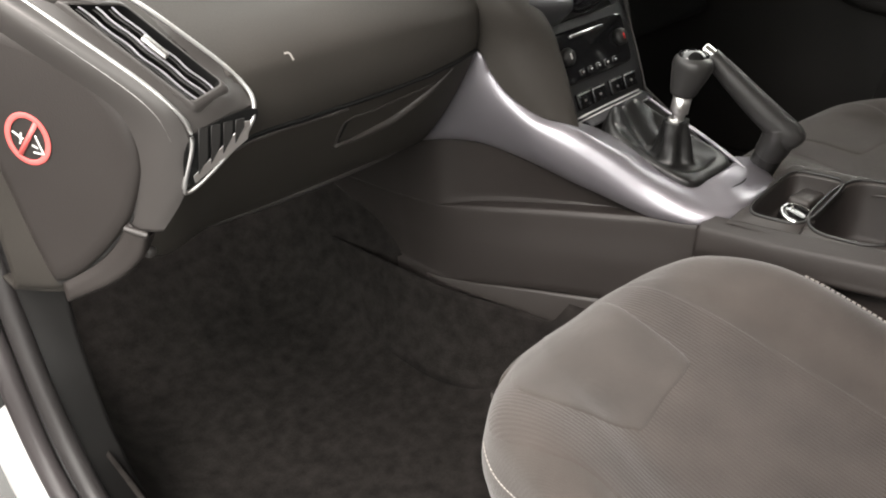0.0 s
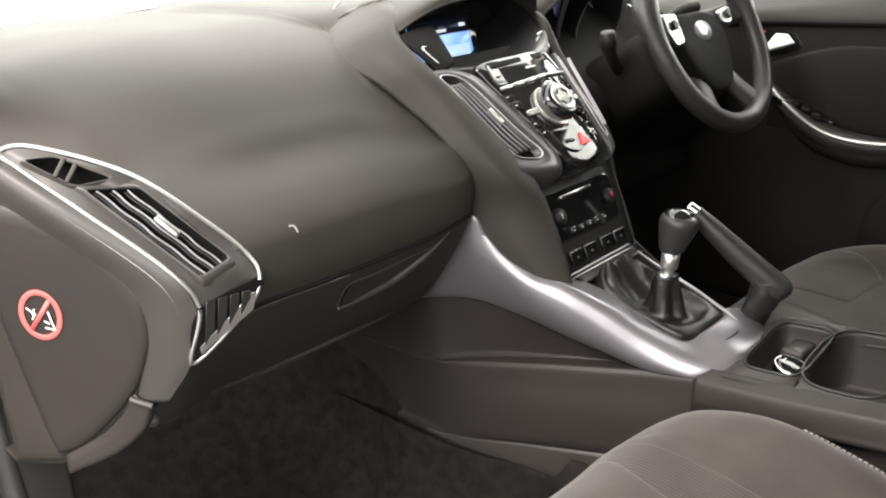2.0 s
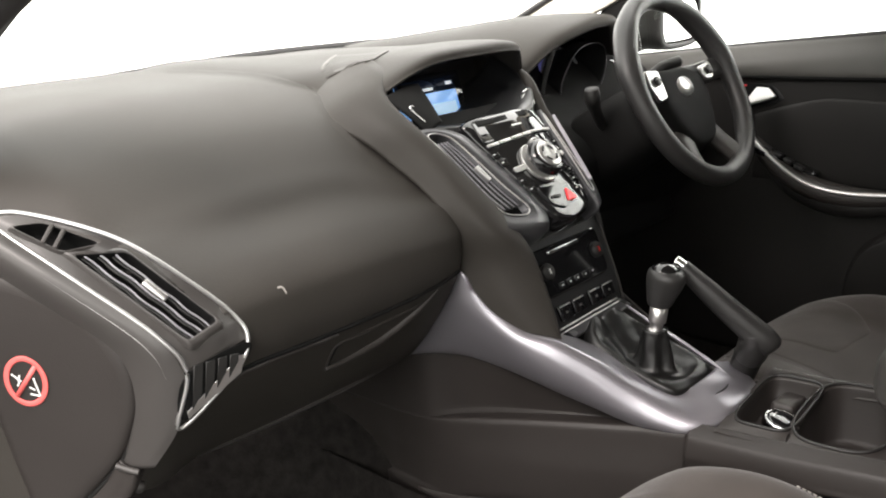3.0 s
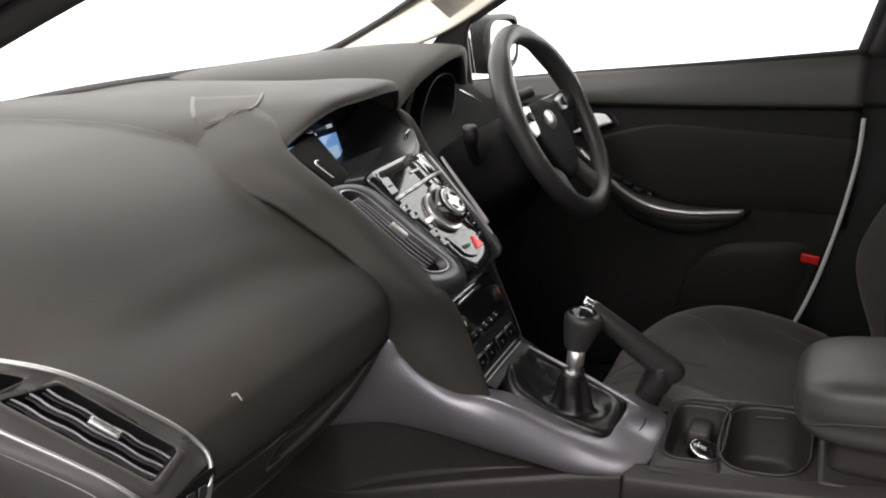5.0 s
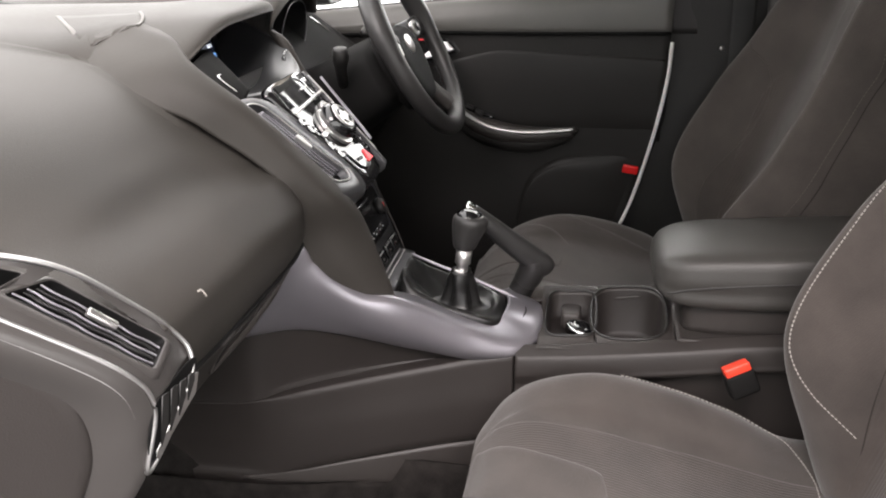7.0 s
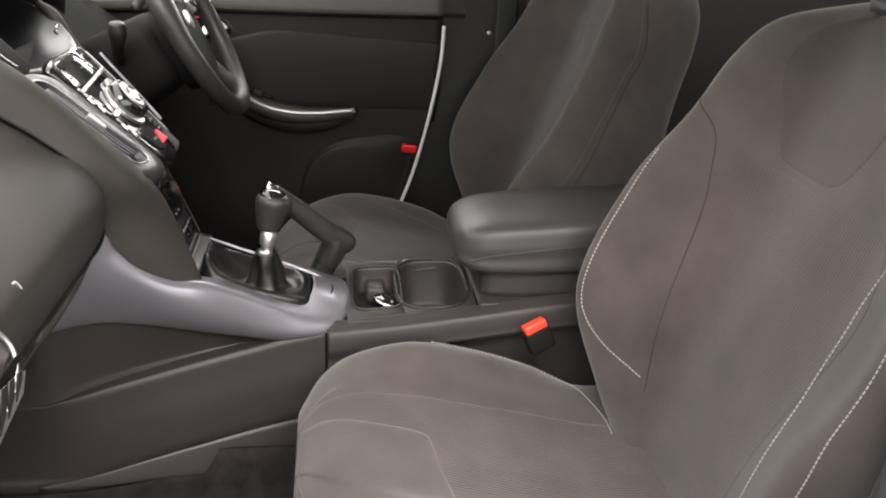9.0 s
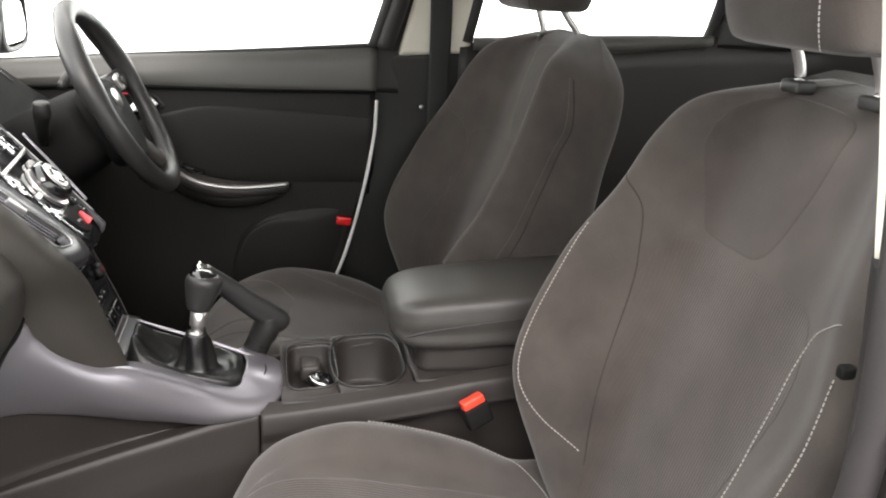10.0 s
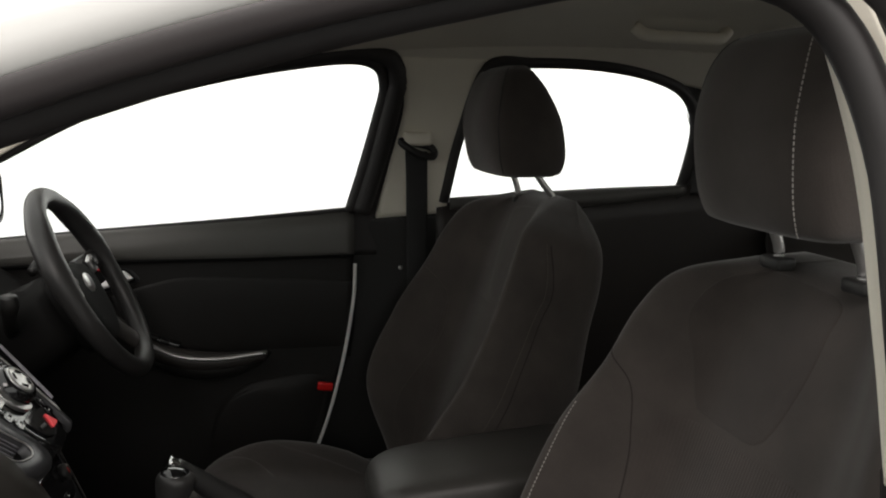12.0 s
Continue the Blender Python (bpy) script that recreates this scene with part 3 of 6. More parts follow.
put("stack_cheek", from_grid("stack_cheek", loft([[(0.118, 0.34, 0.96), (0.122, 0.22, 0.89), (0.112, 0.17, 0.82), (0.116, 0.15, 0.74), (0.110, 0.12, 0.66)], [(0.135, 0.40, 0.94), (0.14, 0.30, 0.87), (0.13, 0.26, 0.80), (0.13, 0.24, 0.72), (0.125, 0.20, 0.64)]], 8, 30)), M_DARK, dash, thick=0.004)

# passenger's corner vent: silver line, recessed openings, slats and tab
vent_line = [(-0.703, 0.285, 0.960), (-0.678, 0.268, 0.962), (-0.618, 0.215, 0.930), (-0.562, 0.188, 0.872), (-0.532, 0.172, 0.832), (-0.529, 0.161, 0.808), (-0.549, 0.159, 0.783), (-0.613, 0.167, 0.745), (-0.600, 0.160, 0.800), (-0.618, 0.171, 0.842), (-0.665, 0.222, 0.905), (-0.698, 0.272, 0.950)]
put("vent_bezel", tube("vent_bezel", vent_line, 0.0023, 140, 8, True), M_BEZEL, dash, "satin silver vent surround")
VN = Vector((0.058, -0.775, 0.63)).normalized()
PANEL = [
    [(-0.702, 0.283, 0.958), (-0.697, 0.279, 0.9605), (-0.690, 0.275, 0.9615)],
    [(-0.690, 0.258, 0.939), (-0.679, 0.2545, 0.947), (-0.664, 0.257, 0.957)],
    [(-0.668, 0.227, 0.909), (-0.649, 0.2355, 0.931), (-0.630, 0.227, 0.939)],
    [(-0.648, 0.202, 0.882), (-0.6245, 0.2185, 0.908), (-0.600, 0.206, 0.914)],
    [(-0.630, 0.183, 0.859), (-0.603, 0.193, 0.876), (-0.572, 0.192, 0.884)],
    [(-0.614, 0.168, 0.834), (-0.574, 0.1633, 0.833), (-0.541, 0.177, 0.844)],
    [(-0.604, 0.161, 0.806), (-0.566, 0.1585, 0.812), (-0.529, 0.168, 0.818)],
    [(-0.602, 0.161, 0.800), (-0.565, 0.1600, 0.806), (-0.528, 0.164, 0.810)],
]


def without(name, g, loops, grow=1.0):
    """A grid's mesh without the faces that lie inside the given loops, seen along the vent's normal."""
    fr = axes((-0.6, 0.2, 0.87), (0.75, -0.45, -0.5), VN.cross(Vector((0.75, -0.45, -0.5))))
    inv = np.array(fr.inverted())
    flat = lambda p: (np.asarray(p, float) @ inv[:3, :3].T + inv[:3, 3])[..., :2]
    polys = []
    for q in loops:
        q = flat(q)
        polys.append(q.mean(0) + (q - q.mean(0)) * grow)
    def inside(c):
        hit = False
        for q in polys:
            a, b = q, np.roll(q, -1, 0)
            cross = ((a[:, 1] > c[1]) != (b[:, 1] > c[1])) & (c[0] < (b[:, 0] - a[:, 0]) * (c[1] - a[:, 1]) / (b[:, 1] - a[:, 1] + 1e-12) + a[:, 0])
            hit |= bool(cross.sum() % 2)
        return hit
    me = from_grid(name, g)
    bm = bmesh.new()
    bm.from_mesh(me)
    gone = [f for f in bm.faces if f.calc_center_median().x < -0.5 and f.calc_center_median().z > 0.79 and inside(flat(f.calc_center_median()))]
    bmesh.ops.delete(bm, geom=gone, context="FACES")
    bm.to_mesh(me)
    bm.free()
    return me


def opening(name, corners, depth, lift=0.004, r=0.006, parent=None):
    """A rounded opening laid on the pad: a lip, then walls that go down into the dark."""
    c = np.array(corners, float)
    x = Vector(c[1] - c[0]).normalized()
    n = VN if parent is None else None
    fr = axes(c.mean(0), x, n.cross(x)) if n is not None else parent
    inv = fr.inverted()
    loc = [(inv @ Vector(p))[:2] for p in c]
    o = rounded(loc, r, 5)
    m = np.mean(o, axis=0)
    ring = lambda k, z: [tuple(fr @ Vector((*(m + (np.array(p) - m) * k), z))) for p in o]
    lip = np.array([ring(1.16, -0.006), ring(1.12, -0.001), ring(1.07, lift - 0.0008), ring(1.03, lift), ring(1.0, lift), ring(0.985, lift - 0.001)])
    put("vent_lip", from_grid("vent_lip", lip, True), M_FRAME, dash)
    return rings(name, [ring(0.985, lift - 0.001), ring(0.97, lift - 0.004), ring(0.9, -depth)]), fr, loc


MAIN = [(-0.6565, 0.2278, 0.9227), (-0.6065, 0.2238, 0.9127), (-0.5545, 0.1678, 0.8357), (-0.5935, 0.1588, 0.8307)]
SLOT = [(-0.6925, 0.2568, 0.9547), (-0.6665, 0.2528, 0.9527), (-0.6275, 0.2308, 0.9237), (-0.6625, 0.2328, 0.9257)]
rim_loop = [r[0] for r in PANEL] + [r[2] for r in PANEL[::-1]]
put("pad", without("pad", PAD, [rim_loop], 0.93), M_DASH, dash, thick=0.004)
put("vent_panel", without("vent_panel", loft(PANEL, 110, 60), [MAIN, SLOT], 1.0), M_FRAME, dash, "smooth grey panel round the corner vent")
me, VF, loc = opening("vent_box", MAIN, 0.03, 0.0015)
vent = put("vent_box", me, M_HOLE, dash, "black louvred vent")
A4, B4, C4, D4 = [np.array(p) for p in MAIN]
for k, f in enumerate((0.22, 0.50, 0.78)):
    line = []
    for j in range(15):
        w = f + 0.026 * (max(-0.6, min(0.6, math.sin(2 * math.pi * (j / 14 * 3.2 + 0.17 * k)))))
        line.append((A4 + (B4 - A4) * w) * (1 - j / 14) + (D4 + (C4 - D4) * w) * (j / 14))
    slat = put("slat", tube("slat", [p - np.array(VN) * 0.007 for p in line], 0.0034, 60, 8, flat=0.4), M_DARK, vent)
    # Pale tube painted in for the glint along the slat.
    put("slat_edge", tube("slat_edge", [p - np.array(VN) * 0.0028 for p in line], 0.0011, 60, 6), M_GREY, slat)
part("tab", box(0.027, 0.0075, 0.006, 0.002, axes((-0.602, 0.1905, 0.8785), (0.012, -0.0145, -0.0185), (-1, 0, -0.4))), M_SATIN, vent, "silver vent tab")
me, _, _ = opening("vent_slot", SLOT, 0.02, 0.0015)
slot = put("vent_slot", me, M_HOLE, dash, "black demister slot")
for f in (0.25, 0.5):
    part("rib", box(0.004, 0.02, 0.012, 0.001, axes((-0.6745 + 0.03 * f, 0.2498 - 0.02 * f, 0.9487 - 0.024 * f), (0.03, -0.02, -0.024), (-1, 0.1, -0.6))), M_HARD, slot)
# Flat black plate stands for the shaded opening of the side vent.
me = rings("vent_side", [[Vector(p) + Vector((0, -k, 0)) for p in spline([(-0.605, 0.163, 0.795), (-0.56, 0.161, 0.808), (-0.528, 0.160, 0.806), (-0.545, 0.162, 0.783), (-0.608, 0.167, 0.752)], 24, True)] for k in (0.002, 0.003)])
side_vent = put("vent_side", me, M_HOLE, dash, "flat black plate for the vent's shaded side opening")
side_at = lambda u, v, k: (-0.592 + 0.000435 * (u - 340) - 0.0000628 * (v - 300), 0.160 - 0.00005 * (u - 340) + 0.00004 * (v - 300) - k, 0.790 - 0.000136 * (u - 340) - 0.000415 * (v - 300))
side_piece = lambda name, pts, k: rings(name, [[side_at(u, v, q) for u, v in pts] for q in (k - 0.0012, k)])
# Pale satin stands for light on the vent's inner wall.
put("side_wall", side_piece("side_wall", [(446, 240), (439, 284), (382, 337), (324, 392), (320, 376), (374, 314), (416, 265), (432, 242)], 0.0036), M_SATIN, side_vent, "inner wall of the vent, made pale as if lit")
for u in (330, 357, 384, 411):
    low = lambda w: 279 + (440 - w) * 0.935
    put("fin", side_piece("fin", [(u, 262 - (u - 330) * 0.28), (u + 19, 257 - (u - 330) * 0.28), (u + 19, low(u + 19) - 34), (u, low(u) - 12)], 0.0046), M_DARK, side_vent)

# end panel with its sticker
E_END = axes((-0.70, 0.277, 0.80), (-0.65, 0.76, 0), (0, 0, 1))
END = [(0.058, 0.122), (0.021, 0.117), (-0.029, 0.098), (-0.077, 0.062), (-0.100, 0.02), (-0.104, -0.02), (-0.094, -0.052), (-0.073, -0.089), (-0.03, -0.131), (0.008, -0.153), (0.022, -0.136), (0.042, 0.0), (0.056, 0.06)]
E_IN = E_END @ Matrix.Rotation(math.pi, 4, "Y")
flip = lambda pts, k=1.0: [(-x * k, y * k) for x, y in pts]
part("end_gap", plate([tuple(p) for p in spline(flip(END, 1.03), 60, True)], 0.006, E_IN @ Matrix.Translation((0, 0, 0.003)), 0.001), M_DARK, dash)
OUT = np.array(spline(flip(END, 1.0), 72, True))
end_loop = lambda k, w: [tuple(E_IN @ Vector((*(OUT.mean(0) + (p - OUT.mean(0)) * k), w))) for p in OUT]
cover = put("end_cover", rings("end_cover", [end_loop(1.0, 0.0), end_loop(0.998, 0.003), end_loop(0.985, 0.0058), end_loop(0.955, 0.0078), end_loop(0.91, 0.0090), end_loop(0.85, 0.0096)]), M_SIDE, dash, "charcoal plastic end cover")
STK = E_IN @ Matrix.Translation((0.003, 0.004, 0.0105)) @ Matrix.Diagonal((0.80, 0.84, 1, 1))
me = tube("sticker_ring", [(0.023 * math.cos(a), 0.028 * math.sin(a), 0) for a in np.linspace(0, 2 * math.pi, 16, endpoint=False)], 0.0034, 60, 8, True, 0.15)
me.transform(STK)
sticker = put("airbag_sticker", me, plain("sticker_red", (0.74, 0.13, 0.12), 0.5), dash, "round red and white warning sticker")
part("bar", box(0.0055, 0.046, 0.0006, 0, STK @ pose(0, 0, 0.0003, 0, 0, -40)), plain("sticker_bar", (0.74, 0.13, 0.12), 0.5), sticker)
for pts in ([(-0.0155, 0.010), (-0.0095, 0.004), (-0.0085, -0.001), (-0.011, -0.005)], [(-0.006, 0.008), (-0.0075, 0.003), (-0.005, 0.0005)], [(0.010, 0.004), (0.0120, -0.008), (0.0140, -0.0185)], [(0.0140, -0.0185), (0.008, -0.017), (0.0025, -0.0155)], [(0.003, -0.007), (0.006, -0.009), (0.009, -0.011)]):
    me = tube("mark", [(x, y, 0.0004) for x, y in pts], 0.0012, 12, 6, False, 0.3)
    me.transform(STK)
    put("mark", me, M_WHITE, sticker)

FRAME = [
    [(-0.698, 0.272, 0.950), (-0.665, 0.222, 0.905), (-0.618, 0.171, 0.842), (-0.602, 0.161, 0.802), (-0.606, 0.164, 0.772), (-0.614, 0.170, 0.742), (-0.632, 0.192, 0.704)],
    [(-0.713, 0.276, 0.952), (-0.678, 0.226, 0.904), (-0.630, 0.177, 0.840), (-0.616, 0.167, 0.802), (-0.617, 0.169, 0.772), (-0.623, 0.176, 0.742), (-0.638, 0.199, 0.703)],
    [(-0.722, 0.286, 0.947), (-0.687, 0.236, 0.899), (-0.638, 0.187, 0.835), (-0.627, 0.178, 0.802), (-0.628, 0.180, 0.772), (-0.632, 0.188, 0.742), (-0.644, 0.207, 0.703)],
    [(-0.726, 0.305, 0.935), (-0.693, 0.262, 0.888), (-0.650, 0.213, 0.828), (-0.641, 0.203, 0.80), (-0.641, 0.204, 0.772), (-0.644, 0.208, 0.742), (-0.652, 0.220, 0.703)],
]
put("end_frame", from_grid("end_frame", loft(FRAME, 24, 60)), M_FRAME, dash, thick=0.003)
# Silver tube put in for the highlight on the frame's ridge.
put("frame_line", tube("frame_line", [(x - 0.002, y + 0.001, z) for x, y, z in FRAME[1][:5]], 0.0012, 60, 6), M_BEZEL, dash, "thin silver line painted in as the end frame's ridge highlight")
BAND = [[(-0.654, 0.218, 0.713), (-0.667, 0.232, 0.687), (-0.684, 0.252, 0.665), (-0.710, 0.282, 0.644)], [(-0.651, 0.210, 0.706), (-0.662, 0.221, 0.680), (-0.681, 0.243, 0.657), (-0.712, 0.278, 0.634)], [(-0.645, 0.205, 0.698), (-0.653, 0.214, 0.673), (-0.675, 0.239, 0.647), (-0.710, 0.281, 0.623)], [(-0.625, 0.225, 0.694), (-0.633, 0.240, 0.669), (-0.655, 0.265, 0.643), (-0.690, 0.305, 0.620)]]
put("end_band", from_grid("end_band", loft(BAND, 20, 30)), M_SIDE, dash, "rounded grey band under the end cover", thick=0.003)
put("end_step", tube("end_step", [(-0.660, 0.2165, 0.7095), (-0.653, 0.208, 0.705), (-0.646, 0.200, 0.701)], 0.0034, 20, 8), M_FRAME, dash, "pale end of the glovebox edge")
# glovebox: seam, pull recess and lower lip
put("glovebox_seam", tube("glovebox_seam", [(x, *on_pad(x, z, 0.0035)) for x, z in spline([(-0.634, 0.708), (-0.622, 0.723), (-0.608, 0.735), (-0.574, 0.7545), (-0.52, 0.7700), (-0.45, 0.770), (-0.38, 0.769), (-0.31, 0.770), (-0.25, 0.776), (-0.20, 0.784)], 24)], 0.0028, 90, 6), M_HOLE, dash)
# Paler tube stands for light caught on the glovebox step.
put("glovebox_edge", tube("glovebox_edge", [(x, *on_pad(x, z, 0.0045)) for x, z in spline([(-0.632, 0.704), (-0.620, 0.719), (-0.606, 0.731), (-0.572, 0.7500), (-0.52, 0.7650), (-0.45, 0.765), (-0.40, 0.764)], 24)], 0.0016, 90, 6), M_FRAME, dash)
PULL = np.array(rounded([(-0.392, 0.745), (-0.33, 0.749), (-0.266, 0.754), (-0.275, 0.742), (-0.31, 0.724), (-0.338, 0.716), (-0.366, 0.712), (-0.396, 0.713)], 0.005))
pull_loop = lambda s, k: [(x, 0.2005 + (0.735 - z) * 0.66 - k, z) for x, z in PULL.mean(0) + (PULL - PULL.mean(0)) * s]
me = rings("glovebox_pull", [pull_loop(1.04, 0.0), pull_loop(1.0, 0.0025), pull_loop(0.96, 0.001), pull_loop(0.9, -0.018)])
pull = put("glovebox_pull", me, M_HOLE, dash, "glovebox pull recess, blackened for shade")
put("pull_lip", tube("pull_lip", [(x, *on_pad(x, z)) for x, z in ((-0.398, 0.711), (-0.366, 0.710), (-0.338, 0.714), (-0.31, 0.721), (-0.269, 0.743), (-0.25, 0.757), (-0.236, 0.770))], [0.003, 0.0045, 0.006, 0.006, 0.005, 0.003, 0.0015], 40, 8), M_HARD, pull)
put("pull_edge", tube("pull_edge", [(x, *on_pad(x, z)) for x, z in ((-0.398, 0.712), (-0.394, 0.744), (-0.36, 0.747), (-0.31, 0.751), (-0.262, 0.755))], 0.0016, 40, 6), M_HARD, pull)
# Coloured lighter than the pad, for light caught along its bottom edge.
put("lower_lip", tube("lower_lip", [(-0.635, 0.235, 0.664), (-0.60, 0.278, 0.655), (-0.52, 0.288, 0.640), (-0.40, 0.284, 0.636), (-0.28, 0.282, 0.638), (-0.21, 0.277, 0.648)], 0.0062, 40, 10), M_FRAME, dash)
put("pale_mark", tube("pale_mark", [(-0.4775, *on_pad(-0.4775, 0.846)), (-0.472, *on_pad(-0.472, 0.845)), (-0.470, *on_pad(-0.470, 0.838))], 0.0011, 12, 6), M_THREAD, dash)

# hood over the display, the speaker behind it, and the instrument hood
put("display_hood", from_grid("display_hood", loft(HOOD, 60, 50)), M_DASH, dash, thick=0.003)
grille = thing("speaker", "flush charcoal speaker cover with pale edge strips", "speaker")
SPK = [[(-0.181, 0.438, 1.0235), (-0.122, 0.493, 1.040), (-0.034, 0.566, 1.0495), (0.06, 0.625, 1.0505)], [(-0.158, 0.415, 1.034), (-0.109, 0.448, 1.0465), (-0.03, 0.50, 1.0525), (0.05, 0.56, 1.0525)], [(-0.134, 0.389, 1.043), (-0.096, 0.402, 1.0515), (-0.04, 0.436, 1.0555), (0.01, 0.465, 1.0560)]]
TOPS = np.vstack([loft(q, 90, 90).reshape(-1, 3) for q in (HOOD, LEFT_HORN)] + [PAD.reshape(-1, 3)])
sheet = loft(SPK, 16, 16)
for p in sheet.reshape(-1, 3):
    near = TOPS[np.argsort(np.hypot(TOPS[:, 0] - p[0], TOPS[:, 1] - p[1]))[:3]]
    p[2] = near[:, 2].max() + 0.0010
put("cover", from_grid("cover", sheet[:, :10]), M_DASH, grille, thick=0.001)
put("edge_strip", tube("edge_strip", sheet[0, :10:3], 0.0034, 24, 8, flat=0.3), M_STRIP, grille, "pale grey edge strip")
put("edge_strip", tube("edge_strip", sheet[-1, :10:3] + np.array((0, 0, 0.0018)), 0.0022, 24, 8, flat=0.4), M_STRIP, grille, "pale grey edge strip")
put("seam", tube("seam", sheet[::3, 0], 0.0009, 20, 6), M_HARD, grille)
BIN = [
    [(0.175, 0.36, 0.965), (0.195, 0.35, 0.99), (0.27, 0.345, 1.025), (0.36, 0.343, 1.045), (0.43, 0.348, 1.050), (0.455, 0.352, 1.042), (0.50, 0.37, 0.99)],
    [(0.17, 0.38, 0.97), (0.185, 0.375, 1.005), (0.26, 0.365, 1.042), (0.36, 0.36, 1.062), (0.44, 0.36, 1.066), (0.49, 0.37, 1.05), (0.53, 0.39, 0.99)],
    [(0.18, 0.5, 1.0), (0.20, 0.5, 1.03), (0.27, 0.5, 1.055), (0.36, 0.5, 1.068), (0.46, 0.5, 1.066), (0.53, 0.5, 1.04), (0.56, 0.5, 1.0)],
    [(0.15, 0.72, 1.02), (0.20, 0.72, 1.035), (0.27, 0.72, 1.045), (0.36, 0.72, 1.05), (0.46, 0.72, 1.048), (0.54, 0.72, 1.035), (0.6, 0.72, 1.01)],
    [(0.15, 0.86, 1.02), (0.20, 0.86, 1.03), (0.27, 0.86, 1.034), (0.36, 0.85, 1.034), (0.46, 0.84, 1.032), (0.54, 0.83, 1.025), (0.6, 0.82, 1.01)],
]
put("instrument_hood", from_grid("instrument_hood", loft(BIN, 50, 50)), M_DASH, dash, thick=0.012)
cluster = thing("instrument_cluster", "dark instrument cluster with two silver-ringed dials", "instrument cluster")
part("backing", box(0.34, 0.01, 0.14, 0.004, pose(0.388, 0.455, 0.953, -12)), M_GLOSS, cluster)
for cx in (0.405, 0.56):
    me = tube("dial_ring", [(0.062 * math.cos(a), 0.058 * math.sin(a), 0) for a in np.linspace(0, 2 * math.pi, 16, endpoint=False)], 0.0028, 60, 8, True)
    me.transform(axes((cx, 0.43, 0.955), (1, 0, 0), (0, 0.2, 0.98)))
    put("dial_ring", me, M_SATIN, cluster, "thin silver dial ring")
    for k in range(11):
        a = math.radians(215 - 25 * k)
        part("tick", box(0.0025, 0.001, 0.006, 0, axes((cx + 0.05 * math.cos(a), 0.436 + 0.045 * 0.2 * math.sin(a), 0.955 + 0.047 * math.sin(a)), (math.sin(a), 0, -math.cos(a)), (0, 1, 0))), plain("dial_print", (0.7, 0.72, 0.75), 0.5, emit=0.15) if k == 0 else M_WHITE, cluster)
part("info_screen", box(0.05, 0.002, 0.06, 0.001, pose(0.37, 0.440, 0.985, -12)), plain("info_glow", (0.10, 0.10, 0.28), 0.3, emit=0.25), cluster)
POD = [(0.337, 0.915), (0.335, 0.958), (0.385, 1.008), (0.445, 1.018), (0.481, 1.0), (0.472, 0.952), (0.427, 0.912), (0.38, 0.90)]
pod_ring = lambda k, y: [(0.41 + (x - 0.41) * k, y, 0.96 + (z - 0.96) * k) for x, z in POD]
put("dial_cowl", from_grid("dial_cowl", loft([pod_ring(1.06, 0.41), pod_ring(1.03, 0.385), pod_ring(1.0, 0.38), pod_ring(0.96, 0.39), pod_ring(0.85, 0.445)], 24, 60, True), True), M_HOLE, cluster, "black cowl round the dial")
put("cowl_edge", tube("cowl_edge", pod_ring(1.01, 0.379), 0.0013, 60, 6, True), M_VENT, cluster)
put("pod_edge", tube("pod_edge", [(0.49, 0.375, 0.982), (0.53, 0.37, 0.965), (0.575, 0.365, 0.945)], 0.0022, 24, 6), M_CHROME, cluster, "chrome edge strip")
put("visor_tube", tube("visor_tube", [(0.30, 0.375, 1.02), (0.285, 0.39, 0.95), (0.30, 0.40, 0.89)], 0.006, 24, 8), M_DARK, cluster)

# centre stack: gloss panel, knob, buttons, vents
STACK = axes((0.005, 0.187, 0.895), (1, 0, 0), (0, 0.676, 0.737))
S = lambda u, v, w=0.0: STACK @ Matrix.Translation((u, v, w))
radio = thing("radio_panel", "gloss black radio panel with silver knob and buttons", "car radio")
FASCIA = np.array(spline([(-0.097, 0.085), (-0.02, 0.088), (0.066, 0.084), (0.080, 0.034), (0.073, -0.02), (0.060, -0.06), (0.036, -0.090), (0.0, -0.102), (-0.040, -0.102), (-0.062, -0.080), (-0.074, -0.03), (-0.091, 0.02), (-0.102, 0.06)], 78, True))
face_loop = lambda k, w: [tuple(STACK @ Vector((*(FASCIA.mean(0) + (p - FASCIA.mean(0)) * k), w))) for p in FASCIA]
put("fascia", rings("fascia", [face_loop(1.0, -0.03), face_loop(1.0, -0.006), face_loop(0.985, -0.002)] + [face_loop(k, 0.0) for k in (0.95, 0.8, 0.65, 0.5, 0.35, 0.2)]), M_GLOSS, radio)
part("disc_panel", plate(rounded([(-0.088, 0.081), (0.062, 0.083), (0.070, 0.050), (-0.092, 0.043)], 0.006), 0.002, S(0, 0, 0.0015), 0.0006), M_GLOSS, radio)
part("disc_slot", box(0.118, 0.009, 0.002, 0.0008, S(-0.022, 0.0765, 0.0012) @ pose(0, 0, 0, 0, 0, 2)), M_HOLE, radio)
part("legend", box(0.010, 0.002, 0.0006, 0, S(-0.078, 0.056, 0.0018)), M_DARK, radio)
part("legend", box(0.022, 0.003, 0.0006, 0, S(-0.004, 0.060, 0.0018)), M_WHITE, radio)
for k in range(6):
    part("bar_key", box(0.0250, 0.0048, 0.004, 0.0014, S(-0.080 + 0.0276 * k, 0.0365 + 0.0015 * k, 0.003) @ pose(0, 0, 0, 0, 0, 3)), M_SATIN, radio, "slim silver preset key")
KNOB = (-0.006, -0.007)


